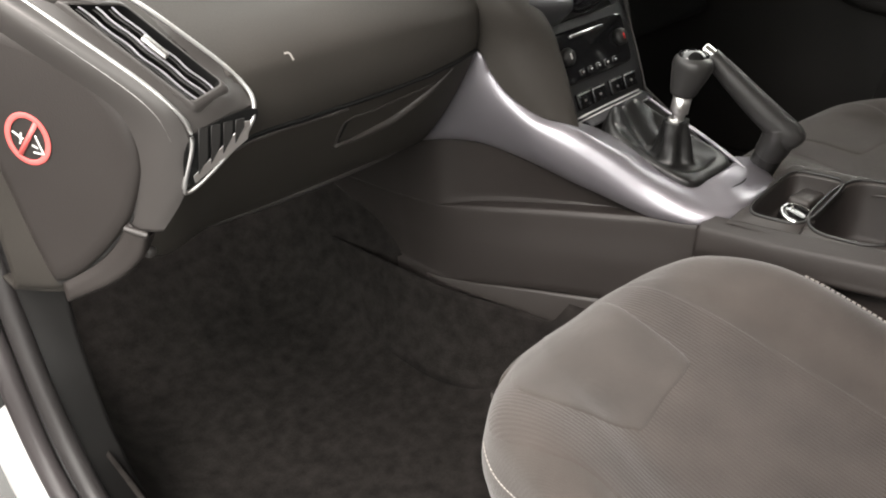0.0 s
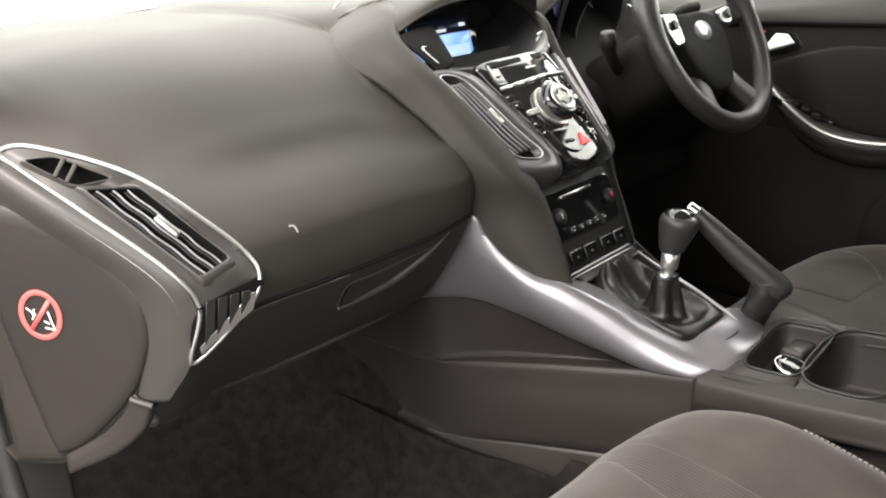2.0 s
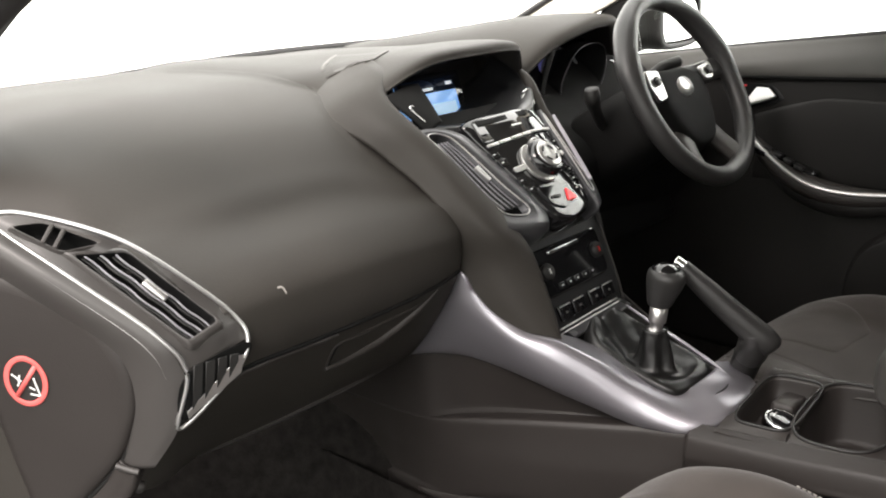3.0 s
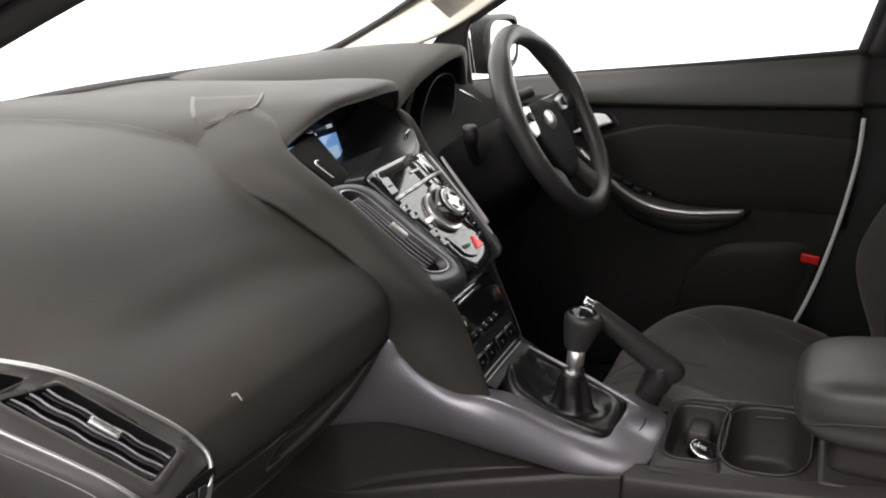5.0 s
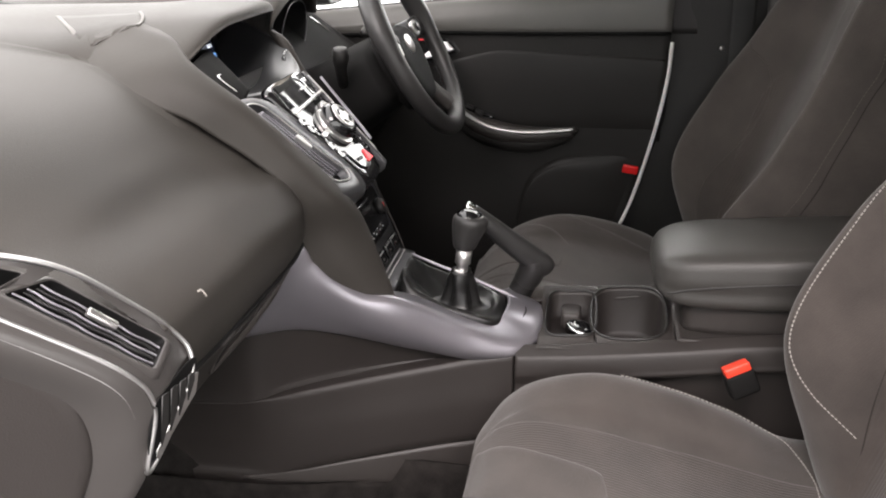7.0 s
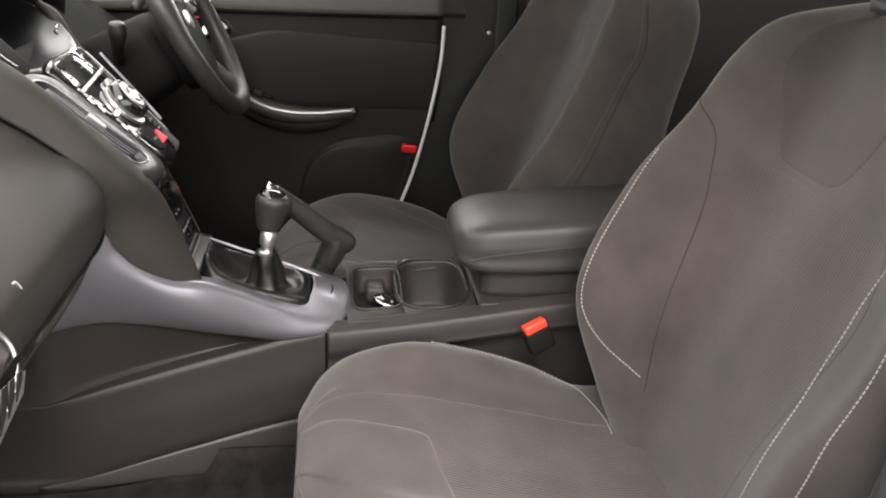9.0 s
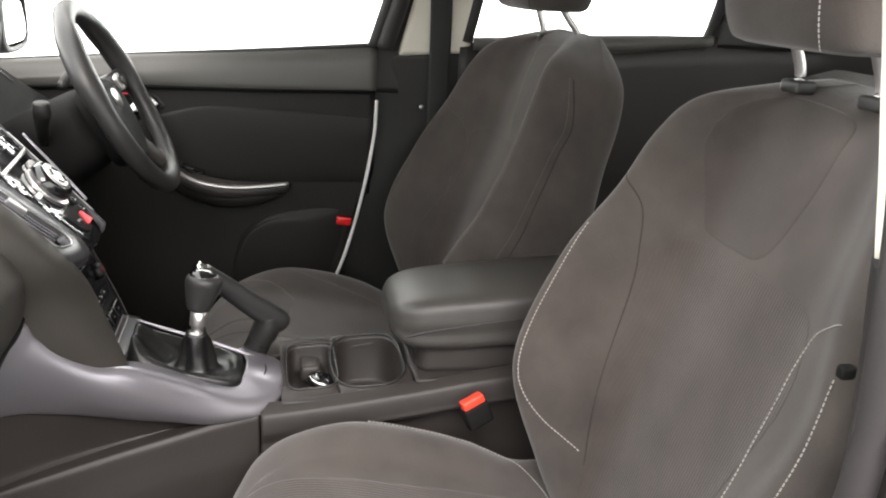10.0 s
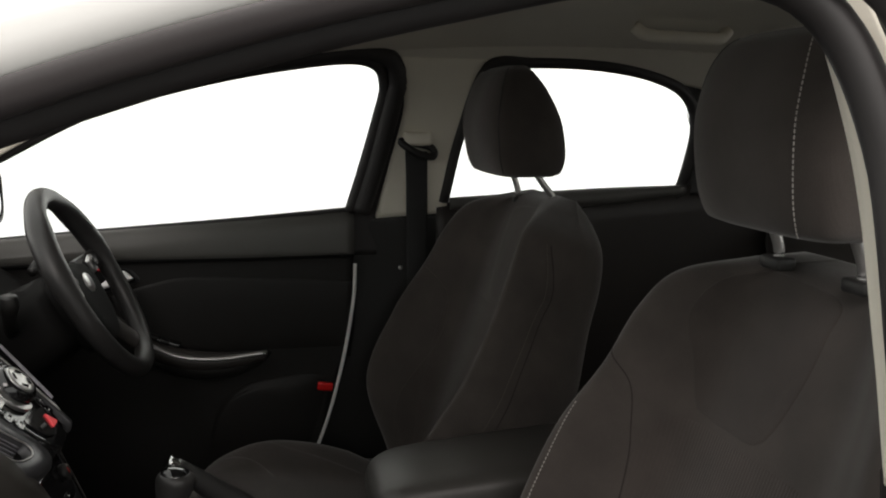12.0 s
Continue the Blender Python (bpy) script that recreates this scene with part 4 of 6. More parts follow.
def ring_sector(a0, a1, r0, r1, n=28):
    """An outline between two radii round the knob, tapered at both ends."""
    f = np.linspace(0, 1, n)
    a = np.radians(a0 + (a1 - a0) * f)
    r = r0 + (r1 - r0) * np.sin(np.pi * f) ** 0.6
    out = [(KNOB[0] + q * math.cos(t), KNOB[1] + q * math.sin(t)) for q, t in zip(r, a)]
    return out + [(KNOB[0] + r0 * 0.96 * math.cos(t), KNOB[1] + r0 * 0.96 * math.sin(t)) for t in a[::-1]]


part("knob_surround", plate(ring_sector(112, 268, 0.030, 0.043), 0.005, S(0, 0, 0.006), 0.0012), M_SATIN, radio, "satin silver crescent beside the knob")
part("knob_surround", plate(ring_sector(22, 96, 0.030, 0.040), 0.005, S(0, 0, 0.006), 0.0012), M_SATIN, radio, "satin silver crescent beside the knob")
knob = put("knob", lathe("knob", [(0.030, 0.0), (0.030, 0.008), (0.0285, 0.011), (0.0275, 0.015), (0.025, 0.017), (0.0195, 0.0172), (0.002, 0.0172)], S(*KNOB, 0.001)), M_GLOSS, radio)
put("knob_cap", lathe("knob_cap", [(0.0215, 0.0), (0.0215, 0.0015), (0.020, 0.003), (0.012, 0.0024), (0.002, 0.0020)], S(*KNOB, 0.0174)), M_SATIN, knob, "dished chrome knob cap")
for a in (45, 135, 225, 315):
    part("ring_mark", box(0.010, 0.003, 0.001, 0, S(*KNOB, 0.0208) @ pose(0.012 * math.cos(radians(a)), 0.012 * math.sin(radians(a)), 0, 0, 0, a + 90)), M_DARK, knob)
part("lower_plate", plate(rounded([(-0.056, -0.044), (-0.022, -0.043), (0.013, -0.051), (0.009, -0.072), (-0.024, -0.086), (-0.046, -0.076)], 0.006), 0.003, S(0, 0, 0.003), 0.0008), M_GLOSS, radio)
part("plate_key", box(0.018, 0.005, 0.002, 0.0008, S(-0.032, -0.066, 0.004) @ pose(0, 0, 0, 0, 0, -6)), M_DARK, radio)
part("hazard_button", plate(rounded([(-0.004, -0.058), (0.007, -0.078), (-0.015, -0.078)], 0.003), 0.003, S(0, 0, 0.0055), 0.001), plain("hazard_red", (0.85, 0.05, 0.06), 0.3, emit=0.35), radio, "red hazard warning button")
for side, column in ((-1, [(-0.085, 0.022), (-0.079, 0.007), (-0.068, -0.027), (-0.062, -0.043)]), (1, [(0.064, 0.022), (0.060, 0.008), (0.048, -0.030), (0.040, -0.046), (0.031, -0.062)])):
    for u, v in column:
        k = part("button", plate(rounded([(-0.010, -0.006), (0.010, -0.006), (0.010, 0.006), (-0.010, 0.006)], 0.004), 0.003, S(u, v, 0.0015), 0.0006), M_GLOSS, radio)
        part("dimple", box(0.0045, 0.0045, 0.001, 0.0004, S(u + 0.004, v, 0.0016)), M_HOLE, k)
        part("legend", box(0.005, 0.0016, 0.0006, 0, S(u - 0.004, v, 0.0019)), M_WHITE, k)
part("long_button", plate(rounded([(-0.075, -0.014), (-0.045, -0.013), (-0.045, -0.005), (-0.075, -0.006)], 0.0035), 0.003, S(0, 0, 0.005), 0.001), M_SATIN, radio, "silver seek key")
part("long_button", plate(rounded([(0.031, -0.006), (0.056, -0.005), (0.056, 0.003), (0.031, 0.002)], 0.0035), 0.003, S(0, 0, 0.005), 0.001), M_SATIN, radio, "silver seek key")


part("stack_rear_wall", box(0.245, 0.22, 0.02, 0.004, S(-0.0325, 0.02, -0.052)), M_HOLE, dash)


def centre_vent(sign, lab):
    """A tall louvred vent in a grey housing beside the radio."""
    v = thing("centre_vent", lab, "air vent", group="centre vents")
    fl = lambda pts: [(sign * x, y) for x, y in pts][:: int(sign)] if sign < 0 else pts
    i = [(0.177, 0.074), (0.160, 0.074), (0.145, 0.064), (0.136, 0.047), (0.126, 0.017), (0.114, -0.019), (0.102, -0.047), (0.095, -0.061), (0.097, -0.069), (0.109, -0.072), (0.134, -0.064), (0.145, -0.050), (0.156, -0.021), (0.164, 0.016), (0.171, 0.051)]
    o = [(0.192, 0.087), (0.150, 0.084), (0.116, 0.067), (0.102, 0.042), (0.090, 0.013), (0.078, -0.020), (0.068, -0.052), (0.064, -0.075), (0.068, -0.093), (0.085, -0.101), (0.144, -0.088), (0.160, -0.074), (0.168, -0.034), (0.177, 0.020), (0.187, 0.066)]
    if sign > 0:
        o, i = [[(0.070 + (x - 0.07) * 0.28 - 0.10 * (0.09 - y), y) for x, y in q] for q in (o, i)]
    o, i = np.array(spline(o, 75, True)), np.array(spline(i, 75, True))
    loop = lambda q, w: [tuple(STACK @ Vector((sign * x, y, w - (0.004 if sign < 0 else 0.0)))) for x, y in q]
    put("housing", rings("housing", [loop(o.mean(0) + (o - o.mean(0)) * (1.05 if sign < 0 else 1.02), -0.034), loop(o.mean(0) + (o - o.mean(0)) * 1.04, -0.006), loop(o, 0.0), loop(o * 0.5 + i * 0.5 + (o - i) * 0.4, 0.004), loop(i + (o - i) * 0.12, 0.004), loop(i, 0.001), loop(i * 0.95 + i.mean(0) * 0.05, -0.025)]), M_VENT, v, "dark grey painted vent housing")
    put("rim", tube("rim", loop(i + (o - i) * 0.08, 0.0045), 0.0011, 80, 6, True), M_SATIN, v, "thin silver rim")
    # Black sheet near the face paints the shade down in the vent.
    part("throat", plate([tuple(p) for p in (fl([tuple(q) for q in i * 0.99]))], 0.001, S(0, 0, -0.012), 0), M_HOLE, v)
    for f in (0.18, 0.40, 0.62, 0.82):
        run = ((0.062, 0.172, 0.146), (0.04, 0.168, 0.134), (0.0, 0.159, 0.121), (-0.03, 0.152, 0.110), (-0.058, 0.140, 0.097))
        pts = [(a + f * (b - a), y) for y, a, b in run]
        if sign > 0:
            pts = [(0.070 + (x - 0.07) * 0.28 - 0.10 * (0.09 - y), y) for x, y in pts]
        slat = put("slat", tube("slat", [tuple(STACK @ Vector((sign * x, y, -0.006))) for x, y in pts], 0.0034, 30, 8, flat=0.5), M_STACK, v)
        # Highlight of the glossy slat, laid on as a grey line.
        put("slat_edge", tube("slat_edge", [tuple(STACK @ Vector((sign * x + 0.0008, y, -0.0028))) for x, y in pts], 0.0009, 30, 6), M_GREY, slat)
    part("tab", box(0.007, 0.026, 0.009, 0.002, S(-0.1315 if sign < 0 else 0.078, 0.0, 0.0) @ pose(0, 0, 0, 0, 0, 17 if sign < 0 else -12)), M_SATIN, v, "silver vent tab")
    return v


centre_vent(-1.0, "tall grey-framed centre vent on the passenger's side")
centre_vent(1.0, "tall grey-framed centre vent on the driver's side")
# the driver's half of the stack curves away
for ob in list(radio.children_recursive) + [o for o in scene.objects if o.parent and o.parent.name == "centre_vent.001"]:
    inv = STACK.inverted()
    for v in ob.data.vertices:
        p = inv @ v.co
        v.co = STACK @ Vector((p.x, p.y, p.z - 2.2 * max(0.0, p.x + 0.005) ** 2))
# display in its recess
display = thing("dash_display", "small lit blue display recessed under a hood", "car display")
part("recess_back", box(0.29, 0.008, 0.10, 0.003, pose(-0.015, 0.405, 0.972, -14)), M_DARK, display)
FLOOR = [
    [(-0.150, 0.268, 0.930), (-0.08, 0.246, 0.926), (-0.02, 0.243, 0.926), (0.03, 0.244, 0.928), (0.085, 0.260, 0.935), (0.118, 0.285, 0.95)],
    [(-0.150, 0.272, 0.952), (-0.08, 0.248, 0.949), (-0.02, 0.245, 0.949), (0.03, 0.246, 0.950), (0.085, 0.263, 0.957), (0.118, 0.287, 0.974)],
    [(-0.160, 0.300, 0.955), (-0.08, 0.280, 0.946), (-0.02, 0.278, 0.946), (0.03, 0.278, 0.952), (0.092, 0.290, 0.966), (0.128, 0.308, 0.988)],
    [(-0.165, 0.340, 0.955), (-0.08, 0.330, 0.940), (-0.02, 0.330, 0.941), (0.035, 0.330, 0.956), (0.102, 0.335, 0.978), (0.138, 0.342, 1.004)],
    [(-0.168, 0.395, 0.955), (-0.08, 0.395, 0.940), (-0.02, 0.395, 0.944), (0.045, 0.395, 0.968), (0.112, 0.392, 0.996), (0.148, 0.390, 1.024)],
]
put("recess_floor", from_grid("recess_floor", loft(FLOOR, 30, 40)), M_STACK, display, "satin black floor of the recess", thick=0.003)
put("recess_cheek", from_grid("recess_cheek", loft([[(-0.190, 0.300, 1.000), (-0.176, 0.272, 0.978), (-0.160, 0.250, 0.950)], [(-0.150, 0.302, 1.008), (-0.148, 0.276, 0.986), (-0.142, 0.250, 0.958)], [(-0.112, 0.311, 1.010), (-0.119, 0.283, 0.986), (-0.128, 0.255, 0.961)], [(-0.118, 0.345, 1.006), (-0.126, 0.320, 0.978), (-0.134, 0.290, 0.950)]], 24, 16)), M_MATTE, display, "matte black cheek of the recess", thick=0.003)
SCREEN = pose(-0.034, 0.3605, 0.973, -16)
part("bezel", box(0.156, 0.008, 0.086, 0.004, SCREEN @ Matrix.Translation((0, 0.0055, 0))), M_GLOSS, display)
screen = part("screen", box(0.128, 0.002, 0.068, 0.0005, SCREEN @ Matrix.Translation((-0.006, 0, -0.001))), plain("lit_screen", (0.20, 0.42, 0.82), 0.15, emit=0.6), display, "lit pale blue screen")
part("dark_band", box(0.1284, 0.001, 0.021, 0, SCREEN @ Matrix.Translation((-0.006, -0.0012, 0.0230))), plain("screen_dark", (0.02, 0.03, 0.06), 0.15), screen)
part("text_bar", box(0.026, 0.001, 0.004, 0, SCREEN @ Matrix.Translation((-0.006, -0.0022, 0.0180))), plain("screen_text", (0.8, 0.85, 0.9), 0.3, emit=0.6), screen)
part("text_bar", box(0.013, 0.001, 0.005, 0, SCREEN @ Matrix.Translation((0.044, -0.0022, 0.0235))), plain("screen_text_b", (0.8, 0.85, 0.9), 0.3, emit=0.6), screen)
part("pale_field", box(0.090, 0.001, 0.018, 0, SCREEN @ Matrix.Translation((0.006, -0.0012, -0.014))), plain("screen_pale", (0.5, 0.7, 0.9), 0.15, emit=0.7), screen)
for sx in (-1, 1):
    key = part("corner_key", plate([(sx * (x if sx < 0 else x - 0.064), y) for x, y in rounded([(0.172, 0.128), (0.148, 0.122), (0.128, 0.094), (0.158, 0.092)], 0.006)][:: int(sx)], 0.006, S(0, 0, -0.006 if sx < 0 else -0.022), 0.002), M_GLOSS, display, "black corner key")
    put("key_edge", tube("key_edge", [tuple(STACK @ Vector((sx * (x if sx < 0 else x - 0.064), y, -0.004 if sx < 0 else -0.020))) for x, y in ((0.152, 0.124), (0.170, 0.126), (0.160, 0.098))], 0.0012, 20, 6), M_CHROME, key)

put("recess_rim", tube("recess_rim", [(0.132, 0.318, 1.000), (0.124, 0.296, 0.983)] + [tuple(STACK @ Vector(p)) for p in ((0.119, 0.088, -0.034), (0.116, 0.04, -0.034), (0.107, -0.02, -0.030), (0.090, -0.075, -0.026))], [0.005, 0.009, 0.010, 0.010, 0.009, 0.007], 60, 12), M_DASH, display, "charcoal rim beside the radio panel")

# heater panel below
LOW = axes((0.005, 0.136, 0.718), (1, 0, 0), (0, 0.405, 0.914))
L = lambda u, v, w=0.0: LOW @ Matrix.Translation((u, v, w))
heater = thing("heater_panel", "heater controls with a gloss black display and buttons", "heater controls")
part("lower_fascia", plate(rounded([(-0.105, 0.085), (0.112, 0.085), (0.105, -0.02), (0.092, -0.072), (-0.070, -0.072), (-0.082, -0.02)], 0.01), 0.03, L(0, 0, -0.002), 0.004, 3), M_STACK, heater)
part("pocket", box(0.15, 0.012, 0.01, 0.003, L(0.0, 0.078, 0.0)), M_DARK, heater)
part("display", plate(rounded([(-0.078, 0.06), (0.088, 0.06), (0.084, -0.012), (-0.070, -0.012)], 0.014), 0.006, L(0, 0, 0.004), 0.003), M_GLOSS, heater)
part("chrome_bar", box(0.075, 0.005, 0.003, 0.001, L(-0.002, 0.050, 0.005)), M_CHROME, heater)
for u in (-0.058, 0.066):
    k = put("dial", lathe("dial", [(0.012, 0), (0.012, 0.006), (0.010, 0.009), (0.002, 0.0095)], L(u, 0.026, 0.004), 24), M_DARK, heater)
    part("dial_print", box(0.003, 0.008, 0.0006, 0, L(u, 0.026, 0.0135)), M_RED if u > 0 else M_WHITE, k)
for k in range(5):
    part("button", box(0.012, 0.009, 0.003, 0.001, L(-0.034 + 0.019 * k, 0.0, 0.0045)), M_GLOSS, heater)
    part("legend", box(0.0035, 0.002, 0.0006, 0, L(-0.034 + 0.019 * k, 0.0, 0.0062)), M_WHITE, heater)
for k in range(4):
    u = -0.046 + 0.034 * k + (0.008 if k > 1 else 0)
    b = part("switch", box(0.029, 0.022, 0.006, 0.002, L(u, -0.036, 0.002)), M_GLOSS, heater)
    part("switch_edge", box(0.026, 0.0016, 0.001, 0, L(u, -0.027, 0.0055)), M_SATIN, b)
    part("legend", box(0.0045, 0.003, 0.0006, 0, L(u, -0.037, 0.0053)), M_STRIP, b)
put("edge_line", tube("edge_line", [tuple(LOW @ Vector((u, v, 0.002))) for u, v in ((0.106, 0.08), (0.102, 0.0), (0.090, -0.066), (0.05, -0.070), (-0.06, -0.070))], 0.0012, 40, 6), M_HARD, heater)

# ---- centre console ----
console = thing("centre_console", "charcoal centre console with grey painted trim and cup holder", "centre console")
side_line = lambda y, k=0.0: float(np.interp(y, (-0.087, -0.03, 0.1, 0.25, 0.30, 0.45), (-0.0745, -0.088, -0.130, -0.185, -0.188, -0.172))) + k
wing_foot = lambda y: float(np.interp(y, (-0.087, -0.03, 0.0, 0.05, 0.10, 0.15, 0.20, 0.235, 0.25, 0.30, 0.35), (0.577, 0.576, 0.584, 0.600, 0.617, 0.635, 0.648, 0.649, 0.646, 0.630, 0.615)))
rib_top = lambda y: float(np.interp(y, (-0.087, -0.03, 0.05, 0.15, 0.20, 0.25, 0.45), (0.5775, 0.572, 0.563, 0.551, 0.545, 0.537, 0.51)))
foot_line = lambda y: float(np.interp(y, (-0.087, 0.0, 0.10, 0.20, 0.30, 0.45), (0.447, 0.444, 0.435, 0.424, 0.410, 0.39)))
SIDE = []
for y in (-0.0865, -0.06, -0.03, 0.0, 0.04, 0.08, 0.12, 0.16, 0.20, 0.23, 0.26, 0.29, 0.34, 0.42, 0.60):
    e = float(np.interp(y, (-0.087, -0.03, 0.02, 0.16, 0.23, 0.262), (0.0, 0.1, 1.0, 1.0, 0.6, 0.0)))  # how far the recess over the rib goes in
    x, r, w = side_line(y), rib_top(y), max(wing_foot(y), rib_top(y) + 0.001)
    h = w - r
    b = float(np.interp(y, (-0.087, 0.05, 0.20, 0.30, 0.42), (1.0, 0.9, 0.45, -0.6, -1.0)))  # how far the lower panel stands out
    SIDE.append([(x + 0.010, y, w + 0.004), (x + 0.004 + 0.003 * e, y, w - 0.002 * e), (x + 0.004 + 0.012 * e, y, r + 0.55 * h), (x + 0.003 + 0.021 * e, y, r + 0.12 * h), (x + 0.002 + 0.020 * e, y, r + 0.0015), (x + 0.0005, y, r + 0.0005), (x - 0.0025 * max(b, -0.4), y, r - 0.004), (x - 0.005 * b, y, r - 0.03), (x - 0.010 * b, y, (r + foot_line(y)) / 2), (x - 0.014 * b, y, foot_line(y) + 0.004), (x - 0.010 * b, y, foot_line(y) - 0.001), (x - 0.006 * b, y, foot_line(y) - 0.03), (x + 0.0, y, 0.27)])
side_grid = [np.array(r) for r in SIDE]
side_grid = np.stack([spline(np.stack(side_grid)[:, j], 100) for j in range(13)], axis=1)
side_grid = np.stack([np.vstack([np.linspace(a, b, 6, endpoint=False) for a, b in zip(r[:-1], r[1:])] + [r[-1:]]) for r in side_grid])
put("side_panel", from_grid("side_panel", side_grid), M_SIDE, console, thick=0.004)
far_grid = side_grid[::2].copy()
far_grid[..., 0] = 0.03 - far_grid[..., 0]
put("side_panel", from_grid("side_panel", far_grid), M_SIDE, console, thick=0.004)
REAR = [[(-0.060, y, e + 0.006), (-0.075, y, e), (-0.082, y, e - 0.006), (-0.086, y, e - 0.026), (-0.085, y, e - 0.036), (-0.084 + 0.022 * k, y, e - 0.045), (-0.088 + 0.028 * k, y, e - 0.07), (-0.092 + 0.028 * k, y, 0.42), (-0.082 + 0.018 * k, y, 0.25)] for y, e, k in ((-0.089, 0.579, 0.0), (-0.13, 0.583, 0.1), (-0.2, 0.590, 0.8), (-0.3, 0.603, 1.0), (-0.47, 0.625, 1.0), (-0.75, 0.64, 1.0))]
put("rear_side", from_grid("rear_side", loft(REAR, 50, 60)), M_SIDE, console, thick=0.004)
put("rear_side", from_grid("rear_side", loft([[(0.03 - x, y, z) for x, y, z in r] for r in REAR], 30, 20)), M_HARD, console, thick=0.004)
# pale lower strip of the panel, and the carpet under it
strip_foot = lambda y: float(np.interp(y, (-0.12, 0.05, 0.10, 0.20, 0.30), (0.370, 0.382, 0.392, 0.402, 0.4085)))
put("lower_strip", from_grid("lower_strip", loft([[(side_line(y, -0.012 * q), y, foot_line(y) - 0.002), (side_line(y, -0.016 * q), y, (foot_line(y) + strip_foot(y)) / 2), (side_line(y, -0.018 * q), y, strip_foot(y)), (side_line(y, -0.012 * q), y, strip_foot(y) - 0.003)] for y, q in ((-0.16, 1.0), (-0.08, 1.0), (0.0, 1.0), (0.08, 0.95), (0.15, 0.75), (0.22, 0.45), (0.295, 0.15))], 40, 12)), M_HARD, console, "charcoal strip along the foot of the console", thick=0.003)
put("lower_carpet", from_grid("lower_carpet", loft([[(side_line(y, -0.014), y, min(strip_foot(y), foot_line(y)) - 0.002), (side_line(y, -0.024), y, 0.33), (side_line(y, -0.05), y, 0.25)] for y in (-0.16, -0.04, 0.1, 0.22, 0.35, 0.6)], 40, 12)), M_CARPET, console, "black carpet along the foot of the console", thick=0.004)
WING = [
    [(-0.176, 0.34, 0.620), (-0.189, 0.34, 0.618), (-0.190, 0.32, 0.65), (-0.191, 0.30, 0.69), (-0.191, 0.28, 0.725), (-0.184, 0.285, 0.722), (-0.17, 0.29, 0.71)],
    [(-0.174, 0.25, 0.648), (-0.187, 0.25, 0.646), (-0.189, 0.230, 0.688), (-0.191, 0.205, 0.742), (-0.190, 0.189, 0.7745), (-0.184, 0.192, 0.773), (-0.17, 0.20, 0.76)],
    [(-0.156, 0.20, 0.650), (-0.169, 0.20, 0.648), (-0.180, 0.187, 0.685), (-0.184, 0.175, 0.728), (-0.1805, 0.168, 0.747), (-0.174, 0.169, 0.747), (-0.155, 0.18, 0.735)],
    [(-0.138, 0.15, 0.637), (-0.150, 0.15, 0.635), (-0.165, 0.146, 0.665), (-0.1735, 0.147, 0.705), (-0.170, 0.146, 0.7195), (-0.163, 0.147, 0.719), (-0.14, 0.155, 0.706)],
    [(-0.121, 0.105, 0.621), (-0.134, 0.105, 0.619), (-0.152, 0.106, 0.645), (-0.160, 0.112, 0.682), (-0.153, 0.112, 0.694), (-0.143, 0.112, 0.694), (-0.11, 0.12, 0.682)],
    [(-0.111, 0.070, 0.608), (-0.122, 0.070, 0.606), (-0.139, 0.070, 0.630), (-0.1425, 0.072, 0.664), (-0.130, 0.073, 0.681), (-0.112, 0.075, 0.677), (-0.066, 0.080, 0.661)],
    [(-0.097, 0.030, 0.595), (-0.1085, 0.030, 0.593), (-0.121, 0.030, 0.613), (-0.1205, 0.030, 0.640), (-0.107, 0.030, 0.655), (-0.087, 0.031, 0.652), (-0.055, 0.032, 0.641)],
    [(-0.083, -0.020, 0.580), (-0.0945, -0.020, 0.578), (-0.101, -0.020, 0.592), (-0.098, -0.020, 0.609), (-0.086, -0.020, 0.621), (-0.068, -0.020, 0.622), (-0.050, -0.020, 0.616)],
    [(-0.074, -0.058, 0.578), (-0.0845, -0.060, 0.5765), (-0.086, -0.062, 0.584), (-0.081, -0.063, 0.593), (-0.071, -0.062, 0.601), (-0.054, -0.058, 0.606), (-0.044, -0.052, 0.609)],
    [(-0.062, -0.088, 0.576), (-0.070, -0.091, 0.5765), (-0.068, -0.095, 0.581), (-0.062, -0.096, 0.588), (-0.054, -0.093, 0.594), (-0.040, -0.080, 0.602), (-0.026, -0.062, 0.610)],
    [(-0.030, -0.112, 0.581), (-0.034, -0.117, 0.582), (-0.031, -0.120, 0.587), (-0.027, -0.118, 0.592), (-0.023, -0.113, 0.598), (-0.017, -0.096, 0.605), (-0.008, -0.066, 0.613)],
    [(0.015, -0.118, 0.581), (0.015, -0.122, 0.583), (0.015, -0.125, 0.588), (0.015, -0.123, 0.593), (0.015, -0.118, 0.599), (0.015, -0.098, 0.606), (0.013, -0.068, 0.615)],
]
WING += [[(0.03 - x, y, z) for x, y, z in r] for r in WING[-2:-5:-1]]
put("trim_wing", from_grid("trim_wing", loft(WING, 130, 54)), M_GREY, console, "grey metallic painted trim", thick=0.003)
put("trim_edge", tube("trim_edge", [(0.080, 0.095, 0.662), (0.072, 0.05, 0.648), (0.066, 0.0, 0.633), (0.061, -0.035, 0.621), (0.056, -0.060, 0.613), (0.046, -0.085, 0.607)], [0.002, 0.0028, 0.003, 0.003, 0.003, 0.002], 50, 8), M_GREY, console, "grey metallic edge beside the gaiter")
put("trim_front", from_grid("trim_front", loft([[(x, y, z) for x in (-0.06, -0.02, 0.015, 0.05, 0.09)] for y, z in ((0.118, 0.664), (0.105, 0.664), (0.09, 0.660))], 12, 12)), M_VENT, console, "dark grey plate before the gaiter", thick=0.003)
